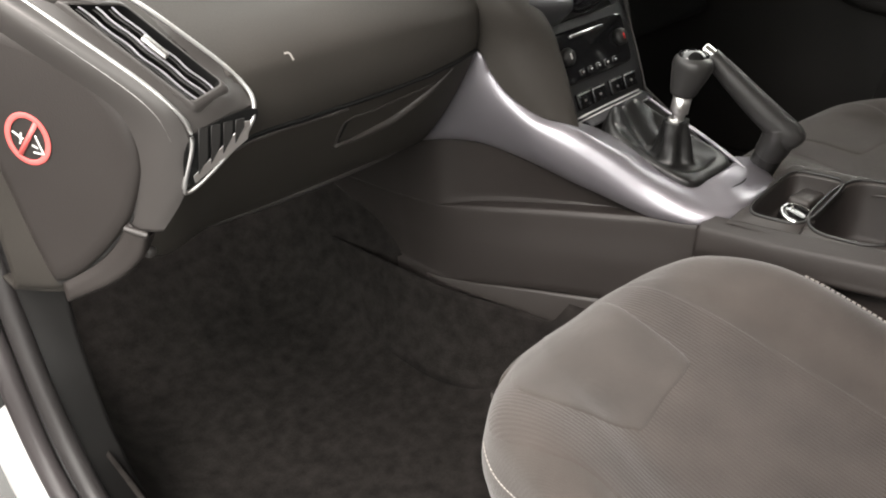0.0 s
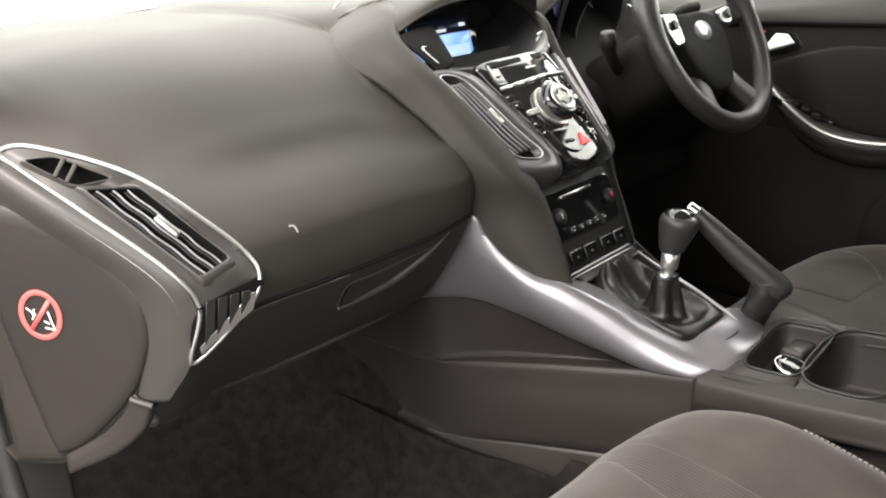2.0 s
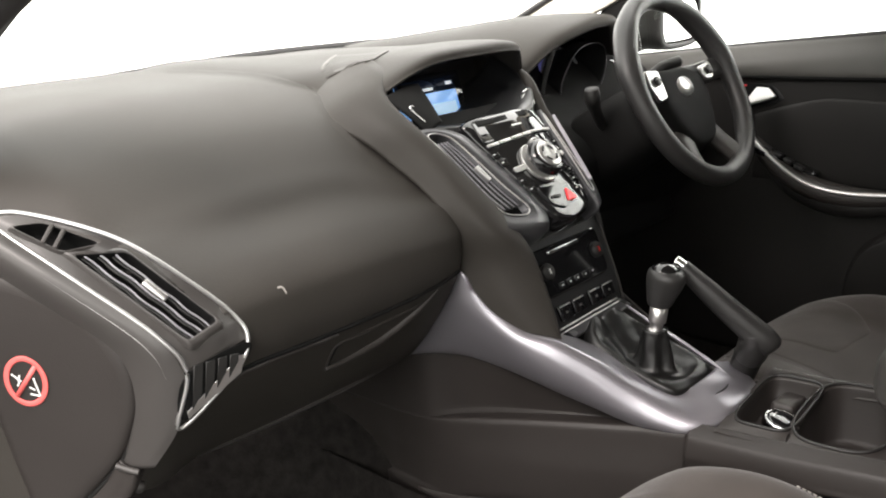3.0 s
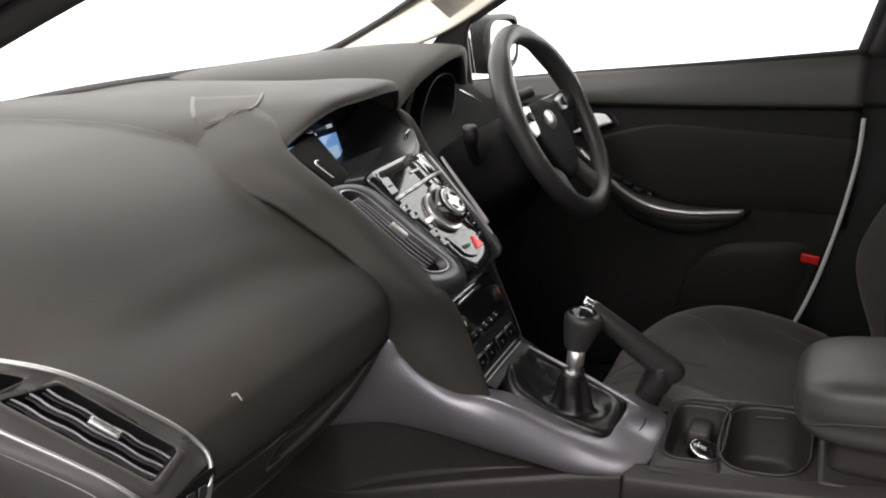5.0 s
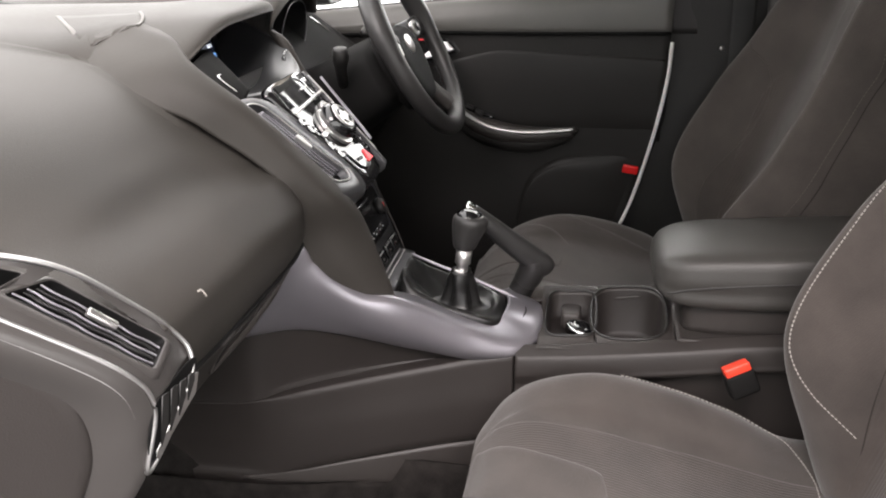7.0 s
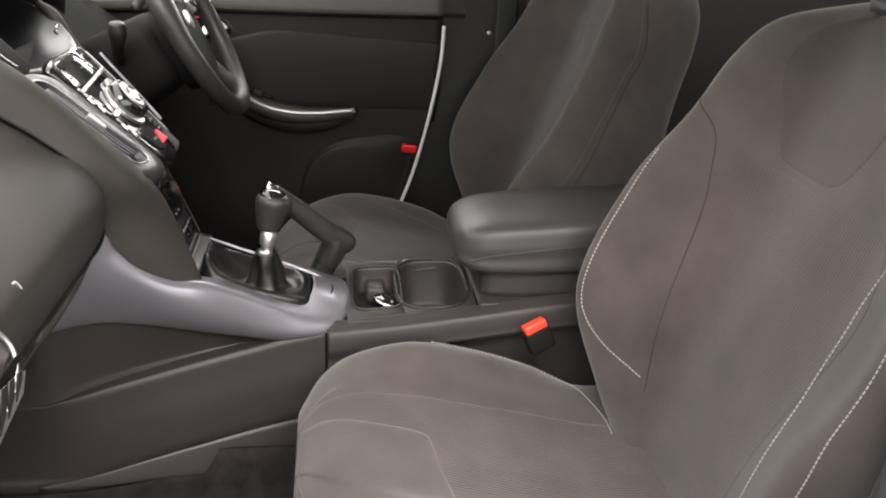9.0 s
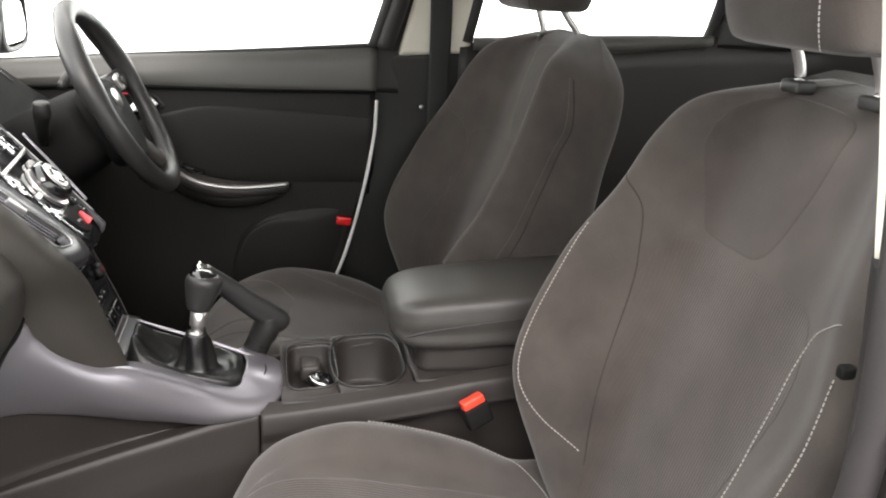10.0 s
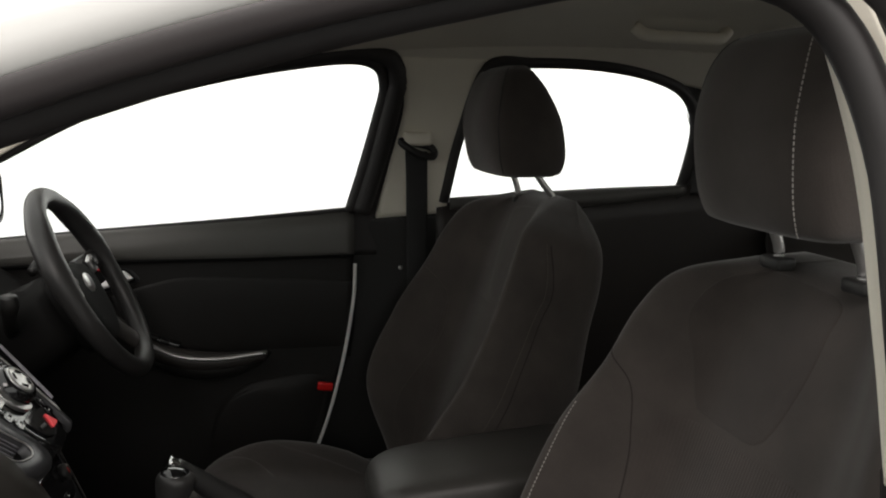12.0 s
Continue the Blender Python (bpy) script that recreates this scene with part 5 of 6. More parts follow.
for k in (0.0, 0.007):
    put("plate_line", tube("plate_line", [(-0.070, 0.112 - k, 0.6672 - 0.3 * k), (0.0, 0.113 - k, 0.6676 - 0.3 * k), (0.085, 0.113 - k, 0.6680 - 0.3 * k)], 0.0013, 20, 6), M_SATIN, console)
part("gaiter_well", box(0.112, 0.165, 0.012, 0.004, pose(0.0, 0.012, 0.612, 16)), M_DARK, console)
put("trim_slot", tube("trim_slot", [(-0.030, -0.084, 0.6035), (-0.010, -0.094, 0.6065), (0.015, -0.096, 0.607), (0.035, -0.088, 0.607), (0.050, -0.072, 0.607)], 0.0018, 24, 6), M_DARK, console)


def well(name, cx, cy, rx, ry, z, depth, outer, power=3.0, n=48, tilt=0.0):
    """A patch of the console top with a rounded well sunk in it."""
    a = np.linspace(0, 2 * np.pi, n, endpoint=False)
    c, s = np.cos(a), np.sin(a)
    sq = (np.abs(c) ** power + np.abs(s) ** power) ** (-1 / power)
    x0, x1, y0, y1 = outer
    big = np.maximum(np.abs(c), np.abs(s))
    edge = [(x0 + (x1 - x0) * (0.5 + 0.5 * ci / bi), y0 + (y1 - y0) * (0.5 + 0.5 * si / bi)) for ci, si, bi in zip(c, s, big)]
    zz = lambda x, y: z + tilt * (x - cx) - 0.06 * (y - cy)
    ring = lambda k, d: [(cx + rx * k * ci * q, cy + ry * k * si * q, zz(cx + rx * k * ci * q, cy + ry * k * si * q) + d) for ci, si, q in zip(c, s, sq)]
    loops = [[(x, y, zz(x, y)) for x, y in edge], ring(1.10, 0.0), ring(1.07, 0.003), ring(1.02, 0.004), ring(0.985, 0.0), ring(0.96, -0.008), ring(0.90, -depth * 0.9), ring(0.80, -depth), ring(0.3, -depth)]
    put(name, from_grid(name, np.array(loops[:5]), True), M_HARD, console)
    return rings(name + "_well", loops[4:])


put("tray_well", well("tray", 0.020, -0.164, 0.062, 0.036, 0.6, 0.036, (-0.070, 0.108, -0.203, -0.118), 5.0, tilt=0.10), M_SIDE, console, "dark tray well")
part("tray_block", box(0.050, 0.030, 0.026, 0.006, pose(0.052, -0.164, 0.582, 0, 6)), M_HARD, console)
put("cup_well", well("cup_holder", 0.022, -0.249, 0.072, 0.053, 0.606, 0.075, (-0.070, 0.108, -0.312, -0.203), 3.2, tilt=0.10), M_SIDE, console, "dark cup holder well")
put("cup_lug", tube("cup_lug", [(-0.030, -0.285, 0.545), (0.01, -0.29, 0.548), (0.05, -0.285, 0.545)], 0.009, 20, 10), M_KICK, console)
for cx, cy, rx, ry, z, power in ((0.020, -0.164, 0.064, 0.0375, 0.6045, 5.0), (0.022, -0.249, 0.0745, 0.055, 0.6105, 3.2)):
    pts = []
    for a in np.linspace(0, 2 * math.pi, 32, endpoint=False):
        q = (abs(math.cos(a)) ** power + abs(math.sin(a)) ** power) ** (-1 / power)
        pts.append((cx + rx * q * math.cos(a), cy + ry * q * math.sin(a), z + 0.10 * rx * q * math.cos(a) - 0.06 * ry * q * math.sin(a)))
    put("well_rim", tube("well_rim", pts, 0.0022, 64, 8, True), M_KICK, console, "black rim of the well")
put("top_rear", from_grid("top_rear", loft([[(x, y, z + 0.5 * abs(x - 0.015) ** 2) for x in (-0.066, -0.04, 0.015, 0.07, 0.108)] for y, z in ((-0.312, 0.6095), (-0.4, 0.612), (-0.75, 0.625))], 20, 16)), M_HARD, console, thick=0.004)
button = thing("start_button", "chrome-ringed black start button in the console tray", "start button")
put("button", lathe("button", [(0.016, 0.0), (0.016, 0.012), (0.013, 0.014), (0.002, 0.0145)], pose(-0.010, -0.177, 0.586, 14, 0, 0) @ Matrix.Diagonal((1.2, 1.2, 1, 1)), 32), M_GLOSS, button)
put("chrome_ring", lathe("chrome_ring", [(0.0178, 0.0), (0.0178, 0.010), (0.0172, 0.0118), (0.0163, 0.0122), (0.0158, 0.010)], pose(-0.010, -0.177, 0.586, 14, 0, 0) @ Matrix.Diagonal((1.2, 1.2, 1, 1)), 40), M_CHROME, button)
part("legend", box(0.010, 0.008, 0.0006, 0, pose(-0.010, -0.1735, 0.6012, 14)), M_WHITE, button)

armrest = thing("armrest", "padded dark leatherette centre armrest with stitched edge", "armrest")
ARM = []
LID = ((-0.277, 0.030, 0.697, 0.682), (-0.281, 0.056, 0.708, 0.670), (-0.297, 0.078, 0.721, 0.659), (-0.335, 0.090, 0.731, 0.653), (-0.43, 0.094, 0.739, 0.655), (-0.55, 0.094, 0.748, 0.662), (-0.66, 0.094, 0.753, 0.670), (-0.68, 0.085, 0.752, 0.70))
for y, w, zt, zb in LID:
    c, h = 0.040, zt - zb
    ARM.append([(c - w, y, zb + 0.36 * h), (c - w * 0.99, y, zb + 0.62 * h), (c - w * 0.88, y, zb + 0.9 * h), (c - w * 0.5, y, zt), (c + w * 0.5, y, zt), (c + w * 0.88, y, zb + 0.9 * h), (c + w * 0.99, y, zb + 0.62 * h), (c + w, y, zb + 0.36 * h), (c + w * 0.94, y, zb + 0.03 * h), (c, y, zb), (c - w * 0.94, y, zb + 0.03 * h)])
put("lid", from_grid("lid", loft(ARM, 50, 66, True), True, True), M_ARM, armrest)
edge = [(0.040 - w * 1.004, y, zb + f * (zt - zb)) for (y, w, zt, zb), f in zip(LID[1:-1], (0.10, 0.22, 0.42, 0.52, 0.55, 0.55))]
put("piping", tube("piping", edge, 0.0016, 60, 6), M_LEATHER, armrest)
BASE = [[(c0 - w, y, 0.612), (c0 - w * 0.93, y, zt - 0.012), (c0 - w * 0.84, y, zt), (c0 + w * 0.84, y, zt), (c0 + w * 0.93, y, zt - 0.012), (c0 + w, y, 0.612)] for c0, w, y, zt in ((0.03, 0.040, -0.322, 0.628), (0.03, 0.056, -0.327, 0.662), (0.03, 0.064, -0.345, 0.680), (0.03, 0.070, -0.42, 0.686), (0.03, 0.075, -0.70, 0.69))]
put("base", from_grid("base", loft(BASE, 24, 30)), M_HARD, armrest, thick=0.004)
part("latch", box(0.04, 0.02, 0.012, 0.003, Matrix.Translation((0.035, -0.306, 0.672))), M_DARK, armrest)

# ---- gear lever and handbrake ----
lever = thing("gear_lever", "black gear knob on a chrome shaft in a leather gaiter", "gear lever")
KN = []
for z, rx, ry, oy in ((0.0, 0.0125, 0.0125, 0.0), (0.004, 0.0165, 0.0165, 0.0), (0.016, 0.0190, 0.0200, -0.001), (0.032, 0.0222, 0.0245, -0.003), (0.044, 0.0236, 0.0262, -0.004), (0.052, 0.0200, 0.0225, -0.004), (0.057, 0.010, 0.011, -0.004)):
    KN.append([(rx * math.cos(a), oy + ry * math.sin(a), z) for a in np.linspace(0, 2 * math.pi, 14, endpoint=False)])
me = from_grid("knob", loft(KN, 30, 40, True), True, True)
me.transform(pose(0.003, -0.003, 0.706, 7, 3))
knob = put("knob", me, M_LEATHER, lever)
me = tube("knob_line", [(0.016, -0.008, 0.052), (0.0235, -0.004, 0.040), (0.0225, -0.002, 0.022), (0.018, 0.0, 0.006)], 0.0012, 24, 6)
me.transform(pose(0.003, -0.003, 0.706, 7, 3))
put("knob_line", me, M_CHROME, knob)
put("knob_top", lathe("knob_top", [(0.0195, 0.0), (0.0205, 0.004), (0.018, 0.012), (0.010, 0.0165), (0.002, 0.0175)], pose(0.006, -0.010, 0.7495, 7, 3)), M_GLOSS, knob, "gloss black knob top")
put("knob_rim", lathe("knob_rim", [(0.0205, 0.0), (0.0222, 0.0015), (0.0205, 0.003)], pose(0.006, -0.0095, 0.748, 7, 3)), M_CHROME, knob, "chrome rim")
put("shaft", lathe("shaft", [(0.0112, 0.0), (0.0118, 0.0008), (0.0122, 0.002), (0.0122, 0.0088), (0.0118, 0.0096), (0.0090, 0.0100), (0.0086, 0.0104), (0.0086, 0.0194), (0.0090, 0.0198), (0.0114, 0.0202), (0.0118, 0.0210), (0.0122, 0.046)], pose(0.0, 0.001, 0.664, 7, 3)), M_SATIN, lever)
GA = []
for cx, cy, rx, ry, z, sl, fold, bump in ((0.0, 0.014, 0.057, 0.078, 0.618, 0.28, 0.0, 0.0), (0.0, 0.014, 0.0575, 0.078, 0.629, 0.28, 0.0, 0.0), (0.0, 0.014, 0.0555, 0.076, 0.636, 0.28, 0.006, 0.006), (0.0, 0.016, 0.047, 0.066, 0.638, 0.28, 0.03, 0.022), (0.0, 0.010, 0.038, 0.050, 0.626, 0.22, 0.06, 0.012), (0.001, 0.003, 0.0265, 0.030, 0.621, 0.08, 0.14, 0.0), (0.002, 0.001, 0.0205, 0.022, 0.640, 0.03, 0.19, 0.0), (0.001, 0.001, 0.0180, 0.0190, 0.659, 0.02, 0.15, 0.0), (0.0, 0.001, 0.0145, 0.0145, 0.673, 0.0, 0.03, 0.0)):
    GA.append([])
    for k in range(48):
        a = 2 * math.pi * k / 48
        q = (abs(math.cos(a)) ** 5 + abs(math.sin(a)) ** 5) ** -0.2 if fold < 0.05 else (abs(math.cos(a)) ** 2.6 + abs(math.sin(a)) ** 2.6) ** (-1 / 2.6) if fold < 0.1 else 1.0
        f = q * (1 + fold * (math.cos(4 * a - 0.5 + 22 * (z - 0.63)) * 0.75 + math.sin(7 * a + 0.8) * 0.28))
        GA[-1].append((cx + rx * f * math.cos(a), cy + ry * f * math.sin(a), z + sl * ry * f * math.sin(a) + bump * max(0.0, math.sin(a)) ** 1.5 * (1 + 0.25 * math.cos(6 * a))))
put("gaiter", from_grid("gaiter", loft(GA, 56, 144, True), True, True), M_GAITER, lever, "creased black leather gaiter")
brake = thing("handbrake", "black handbrake lever with a silver button", "handbrake")
put("grip", tube("grip", [(0.057, -0.008, 0.747), (0.066, -0.036, 0.720), (0.076, -0.068, 0.690), (0.085, -0.098, 0.664), (0.090, -0.114, 0.651), (0.093, -0.124, 0.643), (0.094, -0.127, 0.640)], [0.0115, 0.0150, 0.0175, 0.0190, 0.0190, 0.0150, 0.006], 70, 18), M_LEATHER, brake)
put("collar", tube("collar", [(0.083, -0.101, 0.666), (0.088, -0.102, 0.652), (0.094, -0.096, 0.632), (0.098, -0.089, 0.619)], [0.0180, 0.0215, 0.0215, 0.0205], 40, 18), M_LEATHER, brake)
put("stem", tube("stem", [(0.095, -0.094, 0.630), (0.100, -0.085, 0.608), (0.105, -0.074, 0.58), (0.107, -0.066, 0.55)], [0.0190, 0.0195, 0.019, 0.018], 40, 14), M_DARK, brake)
put("button", tube("button", [(0.054, 0.002, 0.755), (0.057, -0.008, 0.748), (0.059, -0.014, 0.743)], 0.009, 10, 16), M_CHROME, brake, "chrome release button")

# ---- steering wheel and column ----
wheel = thing("steering_wheel", "black leather steering wheel with silver spoke inserts", "steering wheel")
W = axes((0.3565, 0.14, 0.952), (1, 0, 0), (0, 0.46, 0.888))
me = tube("rim", [((0.157 + (0.002 if abs(math.sin(a) - 0.4) < 0.3 else 0)) * math.cos(a), 0.160 * math.sin(a), 0.0) for a in np.linspace(0, 2 * math.pi, 24, endpoint=False)], [0.0165 + (0.003 if 0.15 < math.sin(a) < 0.75 else 0) for a in np.linspace(0, 2 * math.pi, 24, endpoint=False)], 120, 18, True)
me.transform(W)
put("rim", me, M_LEATHER, wheel)
HUB = [[(x * w, y * h + oy, z) for x, y in ((-1, 0.25), (-0.92, 0.75), (-0.5, 1), (0, 1.02), (0.5, 1), (0.92, 0.75), (1, 0.25), (0.8, -0.45), (0.45, -0.95), (0, -1.05), (-0.45, -0.95), (-0.8, -0.45))] for w, h, z, oy in ((0.080, 0.068, -0.055, -0.030), (0.084, 0.072, -0.035, -0.030), (0.079, 0.068, -0.016, -0.030), (0.066, 0.056, -0.006, -0.030), (0.02, 0.02, -0.005, -0.020))]
me = from_grid("airbag_cover", loft(HUB, 24, 60, True), True, True)
me.transform(W)
hub = put("airbag_cover", me, M_MATTE, wheel)
put("badge", lathe("badge", [(0.014, 0.0), (0.013, 0.003), (0.002, 0.004)], W @ Matrix.Translation((0, 0.004, -0.007)) @ Matrix.Diagonal((1.9, 1.3, 1, 1)), 32), M_SATIN, hub, "plain oval silver badge")
for sx in (-1, 1):
    me = tube("spoke", [(sx * 0.06, 0.02, -0.030), (sx * 0.10, 0.022, -0.022), (sx * 0.14, 0.024, -0.008), (sx * 0.165, 0.026, 0.0)], [0.024, 0.020, 0.019, 0.02], 24, 14, False, 0.45, (0, 0, 1))
    me.transform(W)
    sp = put("spoke", me, M_LEATHER, wheel)
    part("spoke_insert", plate([(sx * x, y) for x, y in rounded([(0.062, 0.040), (0.100, 0.044), (0.104, 0.016), (0.092, -0.012), (0.066, -0.008)] if sx < 0 else [(0.076, 0.032), (0.116, 0.038), (0.118, 0.020), (0.106, 0.006), (0.080, 0.008)], 0.006)][:: int(sx)], 0.006, W @ Matrix.Translation((0, 0, -0.005)), 0.002), M_SATIN, sp, "silver spoke insert")
    put("keypad", lathe("keypad", [(0.012, 0), (0.012, 0.003), (0.009, 0.004), (0.001, 0.004)], W @ Matrix.Translation((0.097 if sx > 0 else -0.083, 0.022, -0.003)) @ Matrix.Diagonal((0.7, 0.7, 1, 1)), 24), M_DARK, sp)
    me = tube("lower_spoke", [(sx * 0.035, -0.055, -0.030), (sx * 0.055, -0.10, -0.018), (sx * 0.075, -0.145, -0.004)], [0.028, 0.024, 0.026], 20, 12, False, 0.5, (0, 0, 1))
    me.transform(W)
    put("lower_spoke", me, M_HARD, wheel)
column = thing("steering_column", "black plastic steering column shroud with stalks", "steering column")
COL = []
for d, w, h in ((0.035, 0.075, 0.046), (0.045, 0.095, 0.058), (0.065, 0.104, 0.066), (0.13, 0.100, 0.072), (0.22, 0.09, 0.078), (0.32, 0.08, 0.084)):
    COL.append([tuple((W @ Vector((x * w, y * h - 0.02 * d / 0.3 - 0.012, -d - 0.01)))) for x, y in ((-1, 0), (-0.85, 0.7), (0, 0.95), (0.85, 0.7), (1, 0), (0.85, -0.8), (0, -1.1), (-0.85, -0.8))])
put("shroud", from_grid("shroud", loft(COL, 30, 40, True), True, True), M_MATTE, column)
put("ignition", lathe("ignition", [(0.015, 0), (0.015, 0.006), (0.008, 0.008), (0.002, 0.008)], axes((0.330, 0.19, 0.845), (1, 0, 0.1), (0, 0.46, 0.888)), 24), M_HARD, column)
put("stalk", tube("stalk", [(0.290, 0.250, 0.885), (0.250, 0.242, 0.902), (0.220, 0.235, 0.930), (0.205, 0.230, 0.950), (0.201, 0.229, 0.966)], [0.009, 0.009, 0.010, 0.0135, 0.0115], 24, 12), M_DARK, column)
put("stalk", tube("stalk", [(0.415, 0.247, 0.960), (0.45, 0.240, 0.974), (0.488, 0.228, 0.980)], [0.008, 0.010, 0.0105], 24, 12), M_DARK, column)
# Near-black stands in for the dark footwell's shade.
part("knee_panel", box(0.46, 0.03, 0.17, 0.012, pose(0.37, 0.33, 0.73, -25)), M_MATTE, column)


# ---- seats ----
class Surf:
    """A lofted closed skin that seams, stitches and patches can be laid on."""

    def __init__(self, rows, nu, nv):
        self.k, self.c = len(rows), len(rows[0])
        self.g = loft(rows, nu, nv, True)

    def at(self, r, c, lift=0.0):
        nu, nv = self.g.shape[:2]

        def p(rr, cc):
            a, b = min(max(rr / (self.k - 1) * (nu - 1), 0), nu - 1.001), (cc / self.c * nv) % nv
            i, j = int(a), int(b)
            fa, fb = a - i, b - j
            g, j2 = self.g, (j + 1) % nv
            return (g[i, j] * (1 - fa) + g[i + 1, j] * fa) * (1 - fb) + (g[i, j2] * (1 - fa) + g[i + 1, j2] * fa) * fb

        q = p(r, c)
        n = np.cross(p(r + 0.05, c) - p(r - 0.05, c), p(r, c + 0.05) - p(r, c - 0.05))
        return q + lift * n / max(np.linalg.norm(n), 1e-9) * self.sign

    def line(self, pts, n, lift):
        return [self.at(r, c, lift) for r, c in spline(pts, n)]


def seam(name, surf, pts, mat, parent, radius=0.0022, lift=0.0, n=60):
    return put(name, tube(name, surf.line(pts, n, lift), radius, n, 6), mat, parent)


def stitches(surf, pts, parent, pitch=0.0085, lift=0.0012, thread=None):
    """A row of thread dashes joined into one mesh."""
    line = np.array(surf.line(pts, 400, lift))
    run = np.concatenate([[0], np.cumsum(np.linalg.norm(np.diff(line, axis=0), axis=1))])
    verts, faces = [], []
    for s in np.arange(0, run[-1] - pitch, pitch):
        a, b = [np.array([np.interp(q, run, line[:, k]) for k in range(3)]) for q in (s, s + pitch * 0.66)]
        d = (b - a) / max(np.linalg.norm(b - a), 1e-9)
        u = np.cross(d, (0.3, 0.5, 0.81))
        u /= np.linalg.norm(u)
        v = np.cross(d, u)
        o = len(verts)
        for q in (a, b):
            verts += [tuple(q + 0.0008 * (math.cos(t) * u + math.sin(t) * v)) for t in (0, 1.57, 3.14, 4.71)]
        faces += [(o + k, o + (k + 1) % 4, o + 4 + (k + 1) % 4, o + 4 + k) for k in range(4)] + [(o, o + 1, o + 2, o + 3), (o + 4, o + 5, o + 6, o + 7)]
    me = bpy.data.meshes.new("stitching")
    me.from_pydata(verts, [], faces)
    return put("stitching", me, thread or M_THREAD, parent, "pale dashed stitching" if thread is None else "brown stitching darkened for the shaded driver's seat")


def sewn_patch(name, surf, outline, mat, parent, label, lift=0.0015, n=90):
    """A sewn-on panel inside an outline of (row, column) places on the skin."""
    o = np.array(spline(outline, n, True))
    m = o.mean(0)
    ks = [(1.0, -0.0008), (0.985, lift * 0.6), (0.96, lift)] + [(k, lift) for k in np.linspace(0.9, 0.0004, 14)]
    g = [[surf.at(*(m + (p - m) * k), h) for p in o] for k, h in ks]
    return put(name, from_grid(name, np.array(g), True), mat, parent, label)


def build_seat(flat=1.0):
    """A front seat; flat lowers the outboard bolster of the backrest."""
    s = thing("front_seat", "dark charcoal cloth passenger seat with stitched bolsters and headrest", "car seat", group="front seats")
    rows = []
    for y, w, zb, zc, z0, o in ((-0.051, 0.124, 0.529, 0.530, 0.49, 0.078), (-0.059, 0.135, 0.535, 0.537, 0.45, 0.088), (-0.084, 0.18, 0.552, 0.557, 0.43, 0.086), (-0.129, 0.21, 0.575, 0.571, 0.42, 0.071), (-0.21, 0.232, 0.587, 0.561, 0.41, 0.057), (-0.3, 0.254, 0.565, 0.535, 0.4, 0.044), (-0.38, 0.254, 0.54, 0.514, 0.39, 0.041), (-0.46, 0.248, 0.507, 0.499, 0.39, 0.043), (-0.56, 0.250, 0.51, 0.505, 0.39, 0.044)):
        half = [(0.0, z0), (-w * 0.8, z0), (-w, z0 + 0.45 * (zb - z0)), (-w + 0.003, zb - 0.035), (-w + 0.016, zb - 0.010), (-w + 0.045, zb), (-w + 0.09, zb * 0.55 + zc * 0.45), (-w * 0.42, zc), (0.0, zc - 0.003)]
        rows.append([(x + o, y, z) for x, z in half] + [(o - x, y, z) for x, z in half[-2:0:-1]])
    cu = Surf(rows, 70, 128)
    cu.sign = 1.0
    if (cu.at(4, 8, 0.01) - cu.at(4, 8))[2] < 0:
        cu.sign = -1.0
    cushion = put("cushion", from_grid("cushion", cu.g, True, True), M_CLOTH, s)
    sewn_patch("seat_panel", cu, [(0.6, 8.9), (1.6, 8.9), (2.58, 8.92), (4.2, 9.08), (5.83, 9.3), (7.4, 9.2), (7.6, 8.0), (7.5, 6.7), (6.2, 6.2), (4.58, 5.4), (3.8, 4.3), (2.9, 3.3), (2.0, 3.8), (1.0, 4.3), (0.5, 5.4), (0.4, 7.2)], M_RIB, cushion, "ribbed charcoal seat panel", 0.0007)
    sewn_patch("front_patch", cu, [(0.7, 8.38), (1.6, 8.38), (3.12, 8.25), (3.92, 8.21), (4.06, 8.05), (4.12, 7.62), (4.22, 7.1), (4.12, 6.85), (3.62, 5.75), (2.79, 5.0), (1.9, 4.9), (1.0, 5.1), (0.6, 6.3)], M_CLOTH, cushion, "smooth front patch", 0.0018)
    seam("seam", cu, [(1.75, 8.95), (2.58, 8.95), (4.2, 9.1), (5.83, 9.35), (7.17, 9.2)], M_RIB, cushion, 0.0006, -0.0006)
    seam("seam", cu, [(2.67, 2.9), (3.62, 4.0), (4.0, 4.35), (4.58, 5.38), (5.6, 6.0), (7.2, 6.5)], M_RIB, cushion, 0.0006, -0.0006)
    stitches(cu, [(4.3, 11.75), (5.25, 11.75), (6.17, 11.7), (6.78, 11.3), (7.05, 10.4), (7.17, 9.5), (7.17, 8.9)], cushion, 0.006)
    stitches(cu, [(2.67, 2.85), (3.29, 2.65), (3.9, 2.8), (5.0, 3.3), (6.2, 4.2)], cushion, 0.006)
    part("side_shield", box(0.03, 0.40, 0.16, 0.012, pose(-0.245, -0.33, 0.40, 4)), M_DARK, s, "black plastic side shield")
    part("side_shield", box(0.03, 0.40, 0.16, 0.012, pose(0.245, -0.33, 0.40, 4)), M_DARK, s, "black plastic side shield")
    for sx in (-0.2, 0.2):
        part("rail", box(0.035, 0.56, 0.03, 0.004, Matrix.Translation((sx, -0.33, 0.285))), M_DARK, s)
        part("foot", box(0.03, 0.03, 0.06, 0.004, Matrix.Translation((sx, -0.12, 0.262))), M_DARK, s)
    part("pan", box(0.36, 0.40, 0.12, 0.02, Matrix.Translation((0, -0.33, 0.36))), M_DARK, s)
